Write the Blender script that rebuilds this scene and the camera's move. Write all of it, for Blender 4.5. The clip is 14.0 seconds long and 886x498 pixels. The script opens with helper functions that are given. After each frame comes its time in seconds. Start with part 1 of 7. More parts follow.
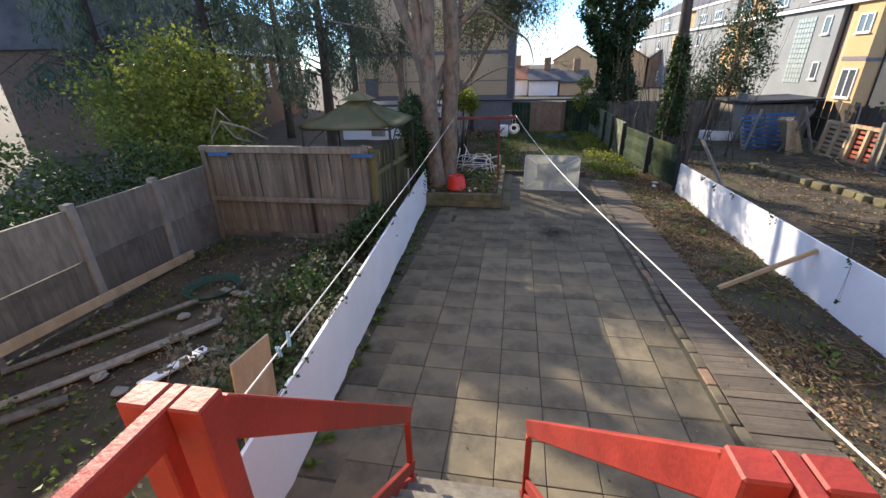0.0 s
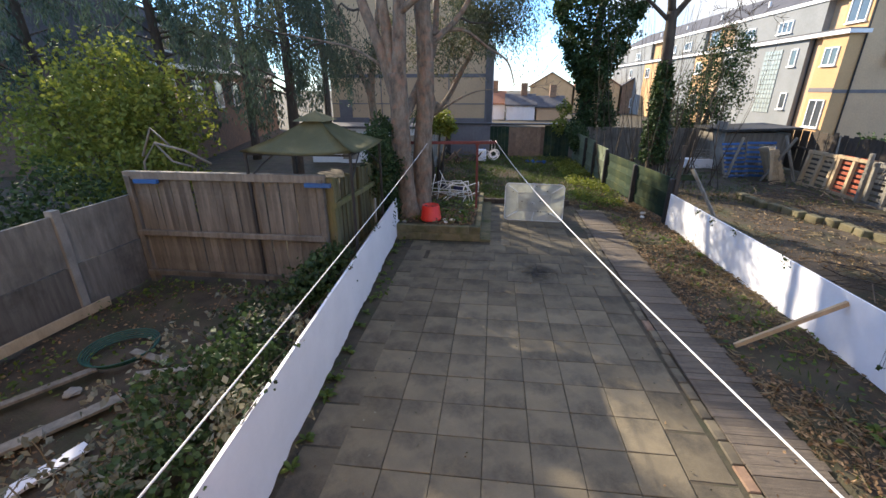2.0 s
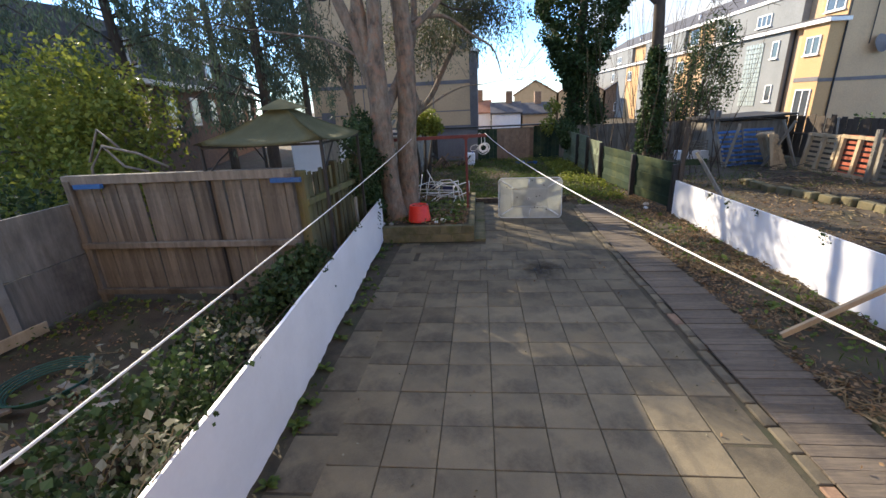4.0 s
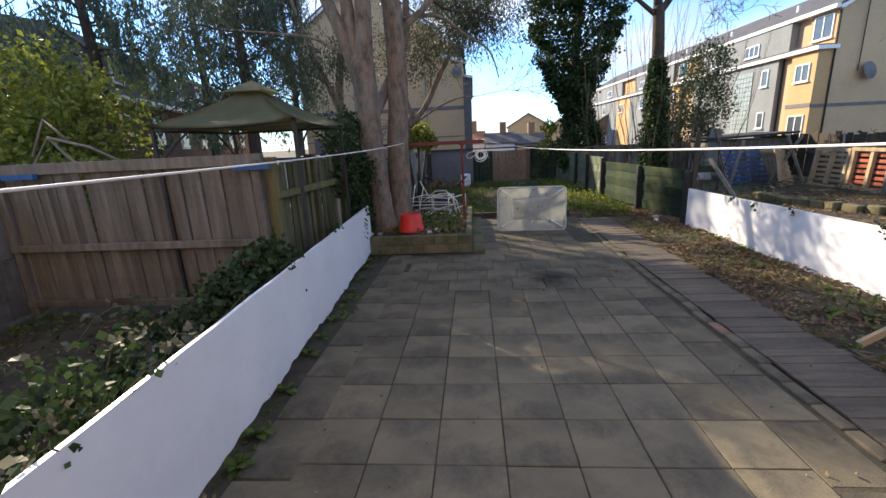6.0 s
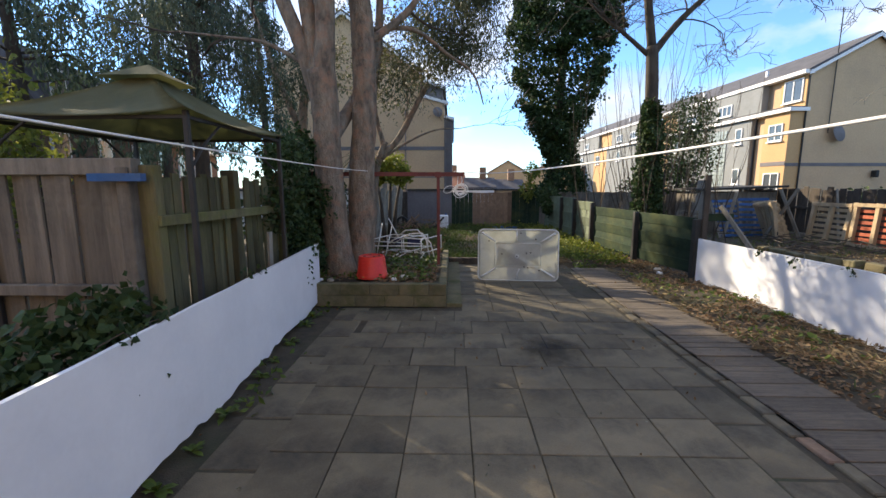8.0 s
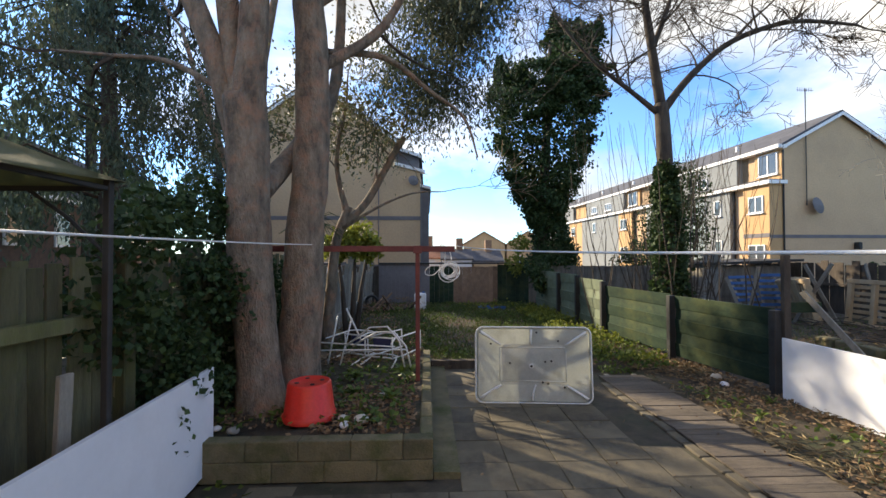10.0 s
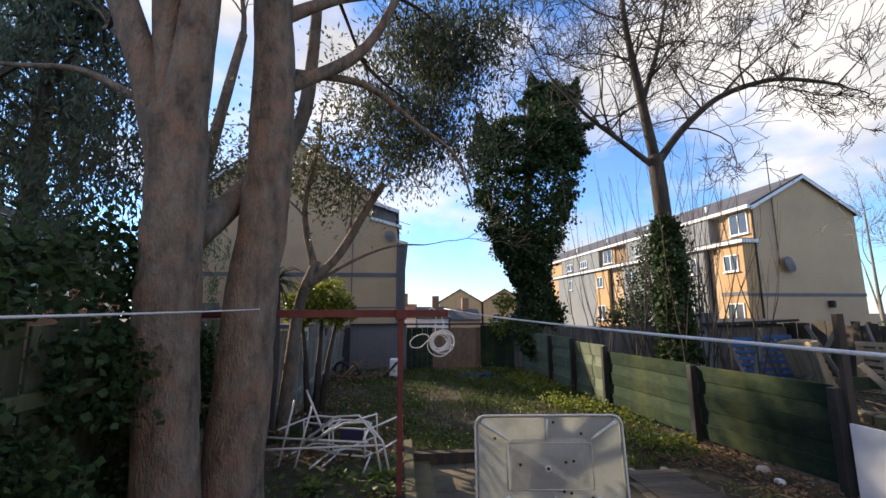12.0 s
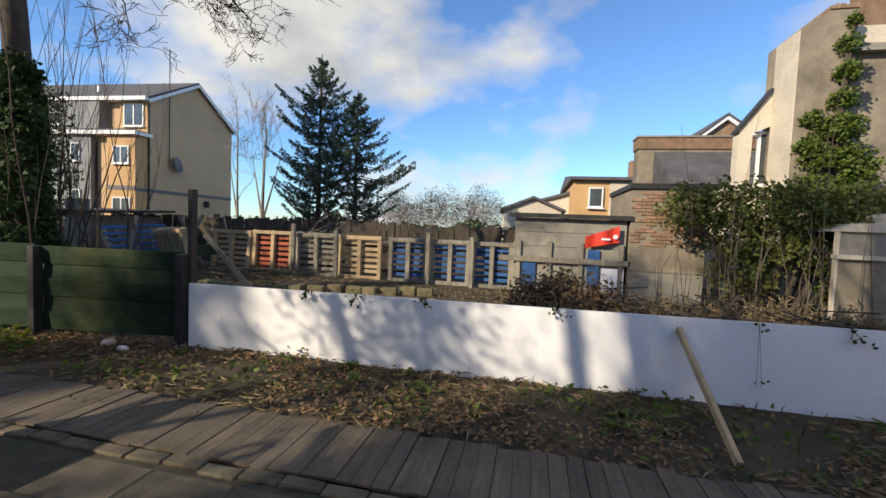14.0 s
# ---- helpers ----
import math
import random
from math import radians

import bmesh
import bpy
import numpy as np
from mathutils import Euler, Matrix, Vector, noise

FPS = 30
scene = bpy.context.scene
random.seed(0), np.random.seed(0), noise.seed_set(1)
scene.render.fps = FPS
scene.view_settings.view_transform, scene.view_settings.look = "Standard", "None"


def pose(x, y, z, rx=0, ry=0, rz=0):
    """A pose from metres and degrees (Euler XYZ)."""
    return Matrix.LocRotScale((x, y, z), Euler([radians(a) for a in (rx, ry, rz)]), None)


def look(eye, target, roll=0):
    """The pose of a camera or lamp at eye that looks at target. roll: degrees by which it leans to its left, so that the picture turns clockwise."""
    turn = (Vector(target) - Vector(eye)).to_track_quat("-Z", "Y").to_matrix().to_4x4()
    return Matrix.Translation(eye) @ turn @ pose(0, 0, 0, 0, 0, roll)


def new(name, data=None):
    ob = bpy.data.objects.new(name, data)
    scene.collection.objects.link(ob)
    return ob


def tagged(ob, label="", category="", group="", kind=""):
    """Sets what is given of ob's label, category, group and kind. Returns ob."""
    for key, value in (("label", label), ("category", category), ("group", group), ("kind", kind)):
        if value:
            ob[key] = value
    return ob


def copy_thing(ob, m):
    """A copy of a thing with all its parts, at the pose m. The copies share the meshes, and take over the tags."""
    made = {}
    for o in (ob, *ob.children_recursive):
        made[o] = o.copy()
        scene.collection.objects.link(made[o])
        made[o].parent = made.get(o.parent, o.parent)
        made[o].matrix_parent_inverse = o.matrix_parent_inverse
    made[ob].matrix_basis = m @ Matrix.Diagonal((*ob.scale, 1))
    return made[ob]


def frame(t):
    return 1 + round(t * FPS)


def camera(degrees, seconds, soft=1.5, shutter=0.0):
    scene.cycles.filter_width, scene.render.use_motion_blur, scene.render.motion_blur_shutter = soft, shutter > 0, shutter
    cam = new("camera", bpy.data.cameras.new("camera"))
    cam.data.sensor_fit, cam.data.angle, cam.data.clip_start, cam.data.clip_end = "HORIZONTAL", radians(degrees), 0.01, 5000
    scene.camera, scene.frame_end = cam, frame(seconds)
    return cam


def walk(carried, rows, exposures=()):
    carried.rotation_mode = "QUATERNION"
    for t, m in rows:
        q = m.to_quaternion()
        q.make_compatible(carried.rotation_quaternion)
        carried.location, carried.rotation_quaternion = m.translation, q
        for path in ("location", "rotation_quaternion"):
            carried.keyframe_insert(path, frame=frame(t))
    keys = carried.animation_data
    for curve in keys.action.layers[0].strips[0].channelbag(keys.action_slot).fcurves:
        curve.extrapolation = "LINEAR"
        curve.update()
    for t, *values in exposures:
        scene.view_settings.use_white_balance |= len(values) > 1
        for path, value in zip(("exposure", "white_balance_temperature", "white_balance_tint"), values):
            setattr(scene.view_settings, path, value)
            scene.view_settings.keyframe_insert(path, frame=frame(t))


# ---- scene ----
cam = camera(93.6, 14.0)
PATH = [
    (0, (0.039, -5.344, 3.345), (-0.279, -3.542, 2.538), -1.4),
    (0.5, (0.083, -4.926, 3.329), (-0.233, -3.104, 2.568), -1.4),
    (1, (0.099, -4.642, 3.307), (-0.151, -2.805, 2.557), -0.1),
    (1.5, (0.031, -4.353, 3.299), (-0.162, -2.503, 2.563), 1.1),
    (2, (-0.026, -4.153, 3.26), (-0.245, -2.299, 2.543), -0.1),
    (2.5, (-0.037, -3.937, 3.119), (-0.264, -2.086, 2.396), -1.7),
    (3, (-0.046, -3.74, 2.984), (-0.239, -1.88, 2.275), -2.1),
    (5.5, (-0.153, -2.961, 2.205), (-0.352, -1.044, 1.669), -3.5),
    (6, (-0.167, -2.717, 2.027), (-0.326, -0.786, 1.529), -2.8),
    (6.5, (-0.098, -2.496, 1.884), (-0.198, -0.552, 1.423), -1.9),
    (7, (-0.119, -2.202, 1.707), (-0.206, -0.248, 1.291), -1.2),
    (9.5, (-0.196, 0.729, 1.908), (-0.167, 2.728, 1.846), 0.8),
    (10, (-0.288, 1.249, 1.901), (-0.213, 3.248, 1.937), -0.1),
    (10.5, (-0.331, 1.707, 1.976), (-0.213, 3.693, 2.174), -0.8),
    (11, (-0.429, 1.886, 2.13), (-0.298, 3.839, 2.542), -1.3),
    (11.5, (-0.447, 2.069, 2.197), (-0.326, 4.014, 2.648), -0.6),
    (12, (-0.413, 2.361, 1.993), (-0.216, 4.327, 2.302), -0.2),
    (12.5, (-0.409, 2.56, 1.812), (0.068, 4.498, 1.938), -0.5),
    (13, (-0.28, 2.67, 1.733), (0.712, 4.407, 1.727), 0.4),
    (13.5, (-0.059, 2.651, 1.683), (1.529, 3.865, 1.601), 1.6),
    (14, (0.06, 2.488, 1.644), (2.013, 2.907, 1.536), 2.4),
]
walk(cam, [(t, look(eye, target, roll)) for t, eye, target, roll in PATH],
     exposures=[(0.0, 1.35, 7350, 11), (3.0, 1.45, 7600, 11), (6.5, 1.2, 7800, 11), (9.5, 1.2, 8100, 9), (11.5, 0.95, 7900, 12), (12.5, 0.8, 7900, 14), (14.0, 0.5, 7950, 9)])

# ---------- world and sun ----------
SUN_AZ, SUN_EL = radians(-47.0), radians(26.0)   # azimuth from +y towards +x, elevation
world = bpy.data.worlds.new("sky")
scene.world = world
world.use_nodes = True
wn, wl = world.node_tree.nodes, world.node_tree.links
wn.clear()
w_out = wn.new("ShaderNodeOutputWorld")
w_bg = wn.new("ShaderNodeBackground")
w_bg.inputs["Strength"].default_value = 0.14
w_sky = wn.new("ShaderNodeTexSky")
w_sky.sky_type = "NISHITA"
w_sky.sun_disc = False
w_sky.sun_elevation, w_sky.sun_rotation = SUN_EL, SUN_AZ
w_sky.air_density, w_sky.dust_density, w_sky.ozone_density = 1.0, 0.05, 4.0
w_tc = wn.new("ShaderNodeTexCoord")
w_map = wn.new("ShaderNodeMapping")
w_map.inputs["Scale"].default_value = (1.0, 1.0, 1.9)
w_map.inputs["Location"].default_value = (2.1, 0.7, 0.4)
w_noise = wn.new("ShaderNodeTexNoise")
w_noise.inputs["Scale"].default_value = 1.9
w_noise.inputs["Detail"].default_value = 7.0
w_noise.inputs["Roughness"].default_value = 0.52
w_ramp = wn.new("ShaderNodeValToRGB")
w_ramp.color_ramp.elements[0].position, w_ramp.color_ramp.elements[1].position = 0.472, 0.61
w_cn = wn.new("ShaderNodeTexNoise")
w_cn.inputs["Scale"].default_value = 3.5
w_cn.inputs["Detail"].default_value = 5.0
w_cr = wn.new("ShaderNodeValToRGB")
w_cr.color_ramp.elements[0].color = (2.5, 2.85, 3.5, 1)
w_cr.color_ramp.elements[1].color = (4.1, 4.4, 4.9, 1)
w_cr.color_ramp.elements[0].position, w_cr.color_ramp.elements[1].position = 0.35, 0.6
w_mix = wn.new("ShaderNodeMix")
w_mix.data_type = "RGBA"
wl.new(w_tc.outputs["Generated"], w_map.inputs["Vector"])
wl.new(w_map.outputs["Vector"], w_noise.inputs["Vector"])
wl.new(w_map.outputs["Vector"], w_cn.inputs["Vector"])
wl.new(w_noise.outputs["Fac"], w_ramp.inputs["Fac"])
wl.new(w_cn.outputs["Fac"], w_cr.inputs["Fac"])
wl.new(w_ramp.outputs["Color"], w_mix.inputs["Factor"])
w_tint = wn.new("ShaderNodeMix")
w_tint.data_type, w_tint.blend_type = "RGBA", "MULTIPLY"
w_tint.inputs["Factor"].default_value = 1.0
w_tint.inputs["B"].default_value = (0.62, 0.92, 1.28, 1)
wl.new(w_sky.outputs["Color"], w_tint.inputs["A"])
wl.new(w_tint.outputs["Result"], w_mix.inputs["A"])
wl.new(w_cr.outputs["Color"], w_mix.inputs["B"])
wl.new(w_mix.outputs["Result"], w_bg.inputs["Color"])
wl.new(w_bg.outputs["Background"], w_out.inputs["Surface"])

sun = new("sun", bpy.data.lights.new("sun", "SUN"))
sun.data.energy, sun.data.angle, sun.data.color = 4.2, radians(0.6), (1.0, 0.92, 0.80)
SUN_DIR = Vector((math.sin(SUN_AZ) * math.cos(SUN_EL), math.cos(SUN_AZ) * math.cos(SUN_EL), math.sin(SUN_EL)))
sun.matrix_world = look(SUN_DIR * 60, (0, 0, 0))

# ---------- materials ----------


def mat(name, c1, c2, scale=3.0, rough=0.8, bump=0.3, fine=60.0, stain=None, stain_amt=0.0, spread=0.0,
        metal=0.0, stretch=(1, 1, 1), stain_scale=1.2, spec=0.35, relief=0.01, grain=0.2, sheen=0.0, trans=0.0):
    """Two-scale procedural surface: broad mottling between c1 and c2, fine grain, stains, relief; spread varies it piece by piece."""
    m = bpy.data.materials.new(name)
    m.use_nodes = True
    n, l = m.node_tree.nodes, m.node_tree.links
    b = n["Principled BSDF"]
    tc = n.new("ShaderNodeTexCoord")
    mp = n.new("ShaderNodeMapping")
    mp.inputs["Scale"].default_value = stretch
    l.new(tc.outputs["Object"], mp.inputs["Vector"])
    vec = mp.outputs["Vector"]
    info = n.new("ShaderNodeObjectInfo")
    if spread:
        add = n.new("ShaderNodeVectorMath")
        add.operation = "MULTIPLY_ADD"
        add.inputs[1].default_value = (1, 1, 1)
        sh = n.new("ShaderNodeVectorMath")
        sh.operation = "SCALE"
        sh.inputs[0].default_value = (17.3, 9.1, 23.7)
        l.new(info.outputs["Random"], sh.inputs["Scale"])
        l.new(vec, add.inputs[0])
        l.new(sh.outputs["Vector"], add.inputs[2])
        vec = add.outputs["Vector"]
    n1 = n.new("ShaderNodeTexNoise")
    n1.inputs["Scale"].default_value, n1.inputs["Detail"].default_value = scale, 6.0
    n1.inputs["Roughness"].default_value = 0.62
    n2 = n.new("ShaderNodeTexNoise")
    n2.inputs["Scale"].default_value, n2.inputs["Detail"].default_value = fine, 4.0
    l.new(vec, n1.inputs["Vector"])
    l.new(vec, n2.inputs["Vector"])
    r1 = n.new("ShaderNodeMapRange")
    r1.inputs["From Min"].default_value, r1.inputs["From Max"].default_value = 0.33, 0.67
    l.new(n1.outputs["Fac"], r1.inputs["Value"])
    mx = n.new("ShaderNodeMix")
    mx.data_type = "RGBA"
    mx.inputs["A"].default_value, mx.inputs["B"].default_value = (*c1, 1), (*c2, 1)
    l.new(r1.outputs["Result"], mx.inputs["Factor"])
    col = mx.outputs["Result"]
    if stain:
        n3 = n.new("ShaderNodeTexNoise")
        n3.inputs["Scale"].default_value, n3.inputs["Detail"].default_value = stain_scale, 8.0
        n3.inputs["Roughness"].default_value = 0.7
        l.new(tc.outputs["Object"], n3.inputs["Vector"])
        r3 = n.new("ShaderNodeMapRange")
        r3.inputs["From Min"].default_value, r3.inputs["From Max"].default_value = 0.48, 0.68
        r3.inputs["To Max"].default_value = stain_amt
        l.new(n3.outputs["Fac"], r3.inputs["Value"])
        m3 = n.new("ShaderNodeMix")
        m3.data_type = "RGBA"
        m3.inputs["B"].default_value = (*stain, 1)
        l.new(col, m3.inputs["A"])
        l.new(r3.outputs["Result"], m3.inputs["Factor"])
        col = m3.outputs["Result"]
    hsv = n.new("ShaderNodeHueSaturation")
    r2 = n.new("ShaderNodeMapRange")
    r2.inputs["To Min"].default_value, r2.inputs["To Max"].default_value = 1 - grain, 1 + grain
    l.new(n2.outputs["Fac"], r2.inputs["Value"])
    val = r2.outputs["Result"]
    if spread:
        rr = n.new("ShaderNodeMapRange")
        rr.inputs["To Min"].default_value, rr.inputs["To Max"].default_value = 1 - spread, 1 + spread
        l.new(info.outputs["Random"], rr.inputs["Value"])
        mm = n.new("ShaderNodeMath")
        mm.operation = "MULTIPLY"
        l.new(val, mm.inputs[0])
        l.new(rr.outputs["Result"], mm.inputs[1])
        val = mm.outputs["Value"]
    l.new(val, hsv.inputs["Value"])
    l.new(col, hsv.inputs["Color"])
    l.new(hsv.outputs["Color"], b.inputs["Base Color"])
    rg = n.new("ShaderNodeMapRange")
    rg.inputs["To Min"].default_value, rg.inputs["To Max"].default_value = max(0.02, rough - 0.12), min(1, rough + 0.12)
    l.new(n1.outputs["Fac"], rg.inputs["Value"])
    l.new(rg.outputs["Result"], b.inputs["Roughness"])
    b.inputs["Metallic"].default_value = metal
    b.inputs["Specular IOR Level"].default_value = spec
    if bump:
        bp = n.new("ShaderNodeBump")
        bp.inputs["Strength"].default_value, bp.inputs["Distance"].default_value = bump, relief
        sm = n.new("ShaderNodeMath")
        sm.operation = "ADD"
        l.new(n1.outputs["Fac"], sm.inputs[0])
        l.new(n2.outputs["Fac"], sm.inputs[1])
        l.new(sm.outputs["Value"], bp.inputs["Height"])
        l.new(bp.outputs["Normal"], b.inputs["Normal"])
    return m


def leafmat(name, c1, c2, trans=0.25, rough=0.5):
    """Leaves: colour varies leaf by leaf, light shines through a little."""
    m = bpy.data.materials.new(name)
    m.use_nodes = True
    n, l = m.node_tree.nodes, m.node_tree.links
    b = n["Principled BSDF"]
    g = n.new("ShaderNodeNewGeometry")
    mx = n.new("ShaderNodeMix")
    mx.data_type = "RGBA"
    mx.inputs["A"].default_value, mx.inputs["B"].default_value = (*c1, 1), (*c2, 1)
    l.new(g.outputs["Random Per Island"], mx.inputs["Factor"])
    l.new(mx.outputs["Result"], b.inputs["Base Color"])
    b.inputs["Roughness"].default_value = rough
    b.inputs["Specular IOR Level"].default_value = 0.25
    t = n.new("ShaderNodeBsdfTranslucent")
    l.new(mx.outputs["Result"], t.inputs["Color"])
    ms = n.new("ShaderNodeMixShader")
    ms.inputs["Fac"].default_value = trans
    l.new(b.outputs["BSDF"], ms.inputs[1])
    l.new(t.outputs["BSDF"], ms.inputs[2])
    l.new(ms.outputs["Shader"], n["Material Output"].inputs["Surface"])
    return m


M = {}
M["soil"] = mat("soil", (0.036, 0.028, 0.02), (0.085, 0.066, 0.046), 2.5, 0.95, 0.9, 45, (0.035, 0.05, 0.018), 0.75, stain_scale=0.9)
M["slab"] = mat("slab", (0.135, 0.115, 0.08), (0.205, 0.170, 0.112), 2.6, 0.85, 0.5, 110, (0.06, 0.054, 0.043), 0.85, spread=0.13, stain_scale=1.4)
M["darkslab"] = mat("dark_slab", (0.10, 0.084, 0.058), (0.172, 0.145, 0.098), 2.4, 0.85, 0.5, 110, (0.045, 0.041, 0.034), 0.9, spread=0.17, stain_scale=1.3)
M["mortar"] = mat("mortar", (0.04, 0.034, 0.025), (0.085, 0.07, 0.048), 6, 0.95, 0.6, 90, (0.03, 0.05, 0.02), 0.5)
M["deck"] = mat("deck", (0.095, 0.077, 0.06), (0.17, 0.138, 0.105), 3.0, 0.8, 0.6, 40, (0.045, 0.04, 0.036), 0.75, spread=0.2, stretch=(1.2, 14, 6))
M["white"] = mat("white_paint", (0.72, 0.74, 0.78), (0.80, 0.81, 0.84), 1.5, 0.45, 0.03, 25, (0.62, 0.62, 0.64), 0.3, grain=0.03)
M["fencewood"] = mat("fence_wood", (0.105, 0.094, 0.078), (0.195, 0.175, 0.145), 2.0, 0.85, 0.5, 30, (0.045, 0.039, 0.032), 0.75, spread=0.26, stretch=(7, 7, 0.6))
M["greywood"] = mat("grey_wood", (0.17, 0.155, 0.13), (0.30, 0.275, 0.23), 2.0, 0.9, 0.5, 30, (0.09, 0.085, 0.07), 0.5, spread=0.25, stretch=(6, 6, 1))
M["newwood"] = mat("pine", (0.33, 0.245, 0.15), (0.45, 0.345, 0.22), 2.0, 0.75, 0.3, 30, (0.25, 0.18, 0.1), 0.4, spread=0.15, stretch=(3, 3, 1))
M["mossfence"] = mat("mossy_fence", (0.07, 0.066, 0.04), (0.15, 0.14, 0.075), 2.2, 0.9, 0.6, 30, (0.10, 0.115, 0.03), 0.85, spread=0.3, stretch=(6, 6, 0.8), stain_scale=1.6)
M["concrete"] = mat("concrete", (0.2, 0.19, 0.17), (0.3, 0.285, 0.25), 2.5, 0.9, 0.4, 60, (0.1, 0.095, 0.08), 0.6)
M["moss"] = mat("mossy_block", (0.10, 0.092, 0.055), (0.18, 0.15, 0.085), 3.5, 0.95, 0.8, 60, (0.055, 0.07, 0.018), 0.9, spread=0.15, stain_scale=2.5)
M["green"] = mat("green_paint", (0.012, 0.027, 0.017), (0.027, 0.050, 0.030), 3.0, 0.7, 0.4, 30, (0.085, 0.095, 0.035), 0.6, spread=0.2, stretch=(1, 1, 3), spec=0.15)
M["bark"] = mat("bark", (0.10, 0.08, 0.062), (0.30, 0.245, 0.185), 4.5, 0.9, 1.0, 30, (0.33, 0.185, 0.12), 0.9, stretch=(2, 2, 0.8), stain_scale=5.0, relief=0.035)
M["darkbark"] = mat("dark_bark", (0.04, 0.032, 0.026), (0.09, 0.073, 0.058), 4, 0.95, 0.8, 40, stretch=(2, 2, 0.5))
M["red"] = mat("red_paint", (0.21, 0.022, 0.017), (0.32, 0.034, 0.023), 4, 0.55, 0.3, 60, (0.14, 0.03, 0.024), 0.5, spread=0.1)
M["redplastic"] = mat("red_plastic", (0.62, 0.03, 0.02), (0.68, 0.045, 0.03), 3, 0.35, 0.03, 40, (0.45, 0.03, 0.02), 0.3)
M["rust"] = mat("rusty_red_metal", (0.12, 0.03, 0.025), (0.20, 0.05, 0.04), 6, 0.7, 0.3, 60, (0.07, 0.04, 0.03), 0.5)
M["tan"] = mat("tan_render", (0.53, 0.36, 0.222), (0.59, 0.405, 0.25), 0.4, 0.9, 0.15, 12, (0.30, 0.23, 0.17), 0.3, stain_scale=0.3)
M["orange"] = mat("orange_render", (0.50, 0.31, 0.155), (0.56, 0.355, 0.185), 0.5, 0.9, 0.15, 12, (0.48, 0.29, 0.14), 0.3, stain_scale=0.3)
M["grey"] = mat("grey_render", (0.20, 0.215, 0.22), (0.25, 0.265, 0.27), 0.5, 0.9, 0.15, 12)
M["slate"] = mat("slate_roof", (0.06, 0.06, 0.068), (0.11, 0.11, 0.12), 1.5, 0.8, 0.5, 14)
M["band"] = mat("grey_band", (0.14, 0.13, 0.14), (0.19, 0.18, 0.185), 1, 0.9, 0.1, 12)
M["brick"] = mat("old_brick", (0.20, 0.125, 0.085), (0.30, 0.195, 0.13), 5, 0.9, 0.5, 40, (0.12, 0.09, 0.07), 0.5, spread=0.2)
M["upvc"] = mat("white_frame", (0.74, 0.75, 0.76), (0.8, 0.8, 0.81), 2, 0.4, 0.02, 20)
M["canopy"] = mat("green_canvas", (0.14, 0.15, 0.085), (0.21, 0.22, 0.125), 1.2, 0.9, 0.2, 120, (0.27, 0.26, 0.15), 0.5)
M["dark"] = mat("dark_metal", (0.02, 0.02, 0.02), (0.04, 0.04, 0.04), 3, 0.6, 0.1, 40)
M["rope"] = mat("white_rope", (0.68, 0.68, 0.66), (0.76, 0.76, 0.74), 20, 0.7, 0.3, 200)
M["blue"] = mat("blue_paint", (0.015, 0.075, 0.22), (0.025, 0.11, 0.30), 4, 0.7, 0.3, 30, (0.10, 0.12, 0.14), 0.4, spread=0.2)
M["redwood"] = mat("red_painted_wood", (0.30, 0.07, 0.038), (0.42, 0.115, 0.06), 4, 0.8, 0.3, 30, spread=0.2)
M["glass"] = mat("window_glass", (0.05, 0.06, 0.07), (0.08, 0.09, 0.10), 1, 0.1, 0.0, 5, spec=0.8)

# ---------- mesh helpers ----------


def mesh_of(name, bm, material):
    me = bpy.data.meshes.new(name)
    bm.to_mesh(me)
    bm.free()
    for mm in (material if isinstance(material, (list, tuple)) else [material]):
        me.materials.append(mm)
    return me


def part(name, bm, material, parent=None, label="", smooth=False):
    me = mesh_of(name, bm, material)
    if smooth:
        for p in me.polygons:
            p.use_smooth = True
    ob = new(name, me)
    ob.parent = parent
    if label:
        ob["label"] = label
    return ob


def thing(name, label, category, m=None, group="", kind=""):
    ob = new(name)
    ob.matrix_basis = m or Matrix.Identity(4)
    return tagged(ob, label, category, group, kind)


def box(bm, x0, x1, y0, y1, z0, z1, m=None, bevel=0.0, mi=0):
    vs = [bm.verts.new((x, y, z)) for x in (x0, x1) for y in (y0, y1) for z in (z0, z1)]
    fs = [bm.faces.new([vs[i] for i in f]) for f in
          ((0, 1, 3, 2), (4, 6, 7, 5), (0, 4, 5, 1), (2, 3, 7, 6), (0, 2, 6, 4), (1, 5, 7, 3))]
    for f in fs:
        f.material_index = mi
    if bevel:
        es = list({e for f in fs for e in f.edges})
        r = bmesh.ops.bevel(bm, geom=es, offset=bevel, segments=1, affect="EDGES")
        vs = list({v for f in r["faces"] for v in f.verts} | {v for v in vs if v.is_valid})
    if m is not None:
        for v in vs:
            v.co = m @ v.co
    return vs


def beam(bm, a, b, w, h, bevel=0.004, up=(0, 0, 1)):
    """A squared timber from a to b, w wide and h deep."""
    a, b = Vector(a), Vector(b)
    d = b - a
    q = d.to_track_quat("X", "Z").to_matrix().to_4x4()
    return box(bm, 0, d.length, -w / 2, w / 2, -h / 2, h / 2, Matrix.Translation(a) @ q, bevel)


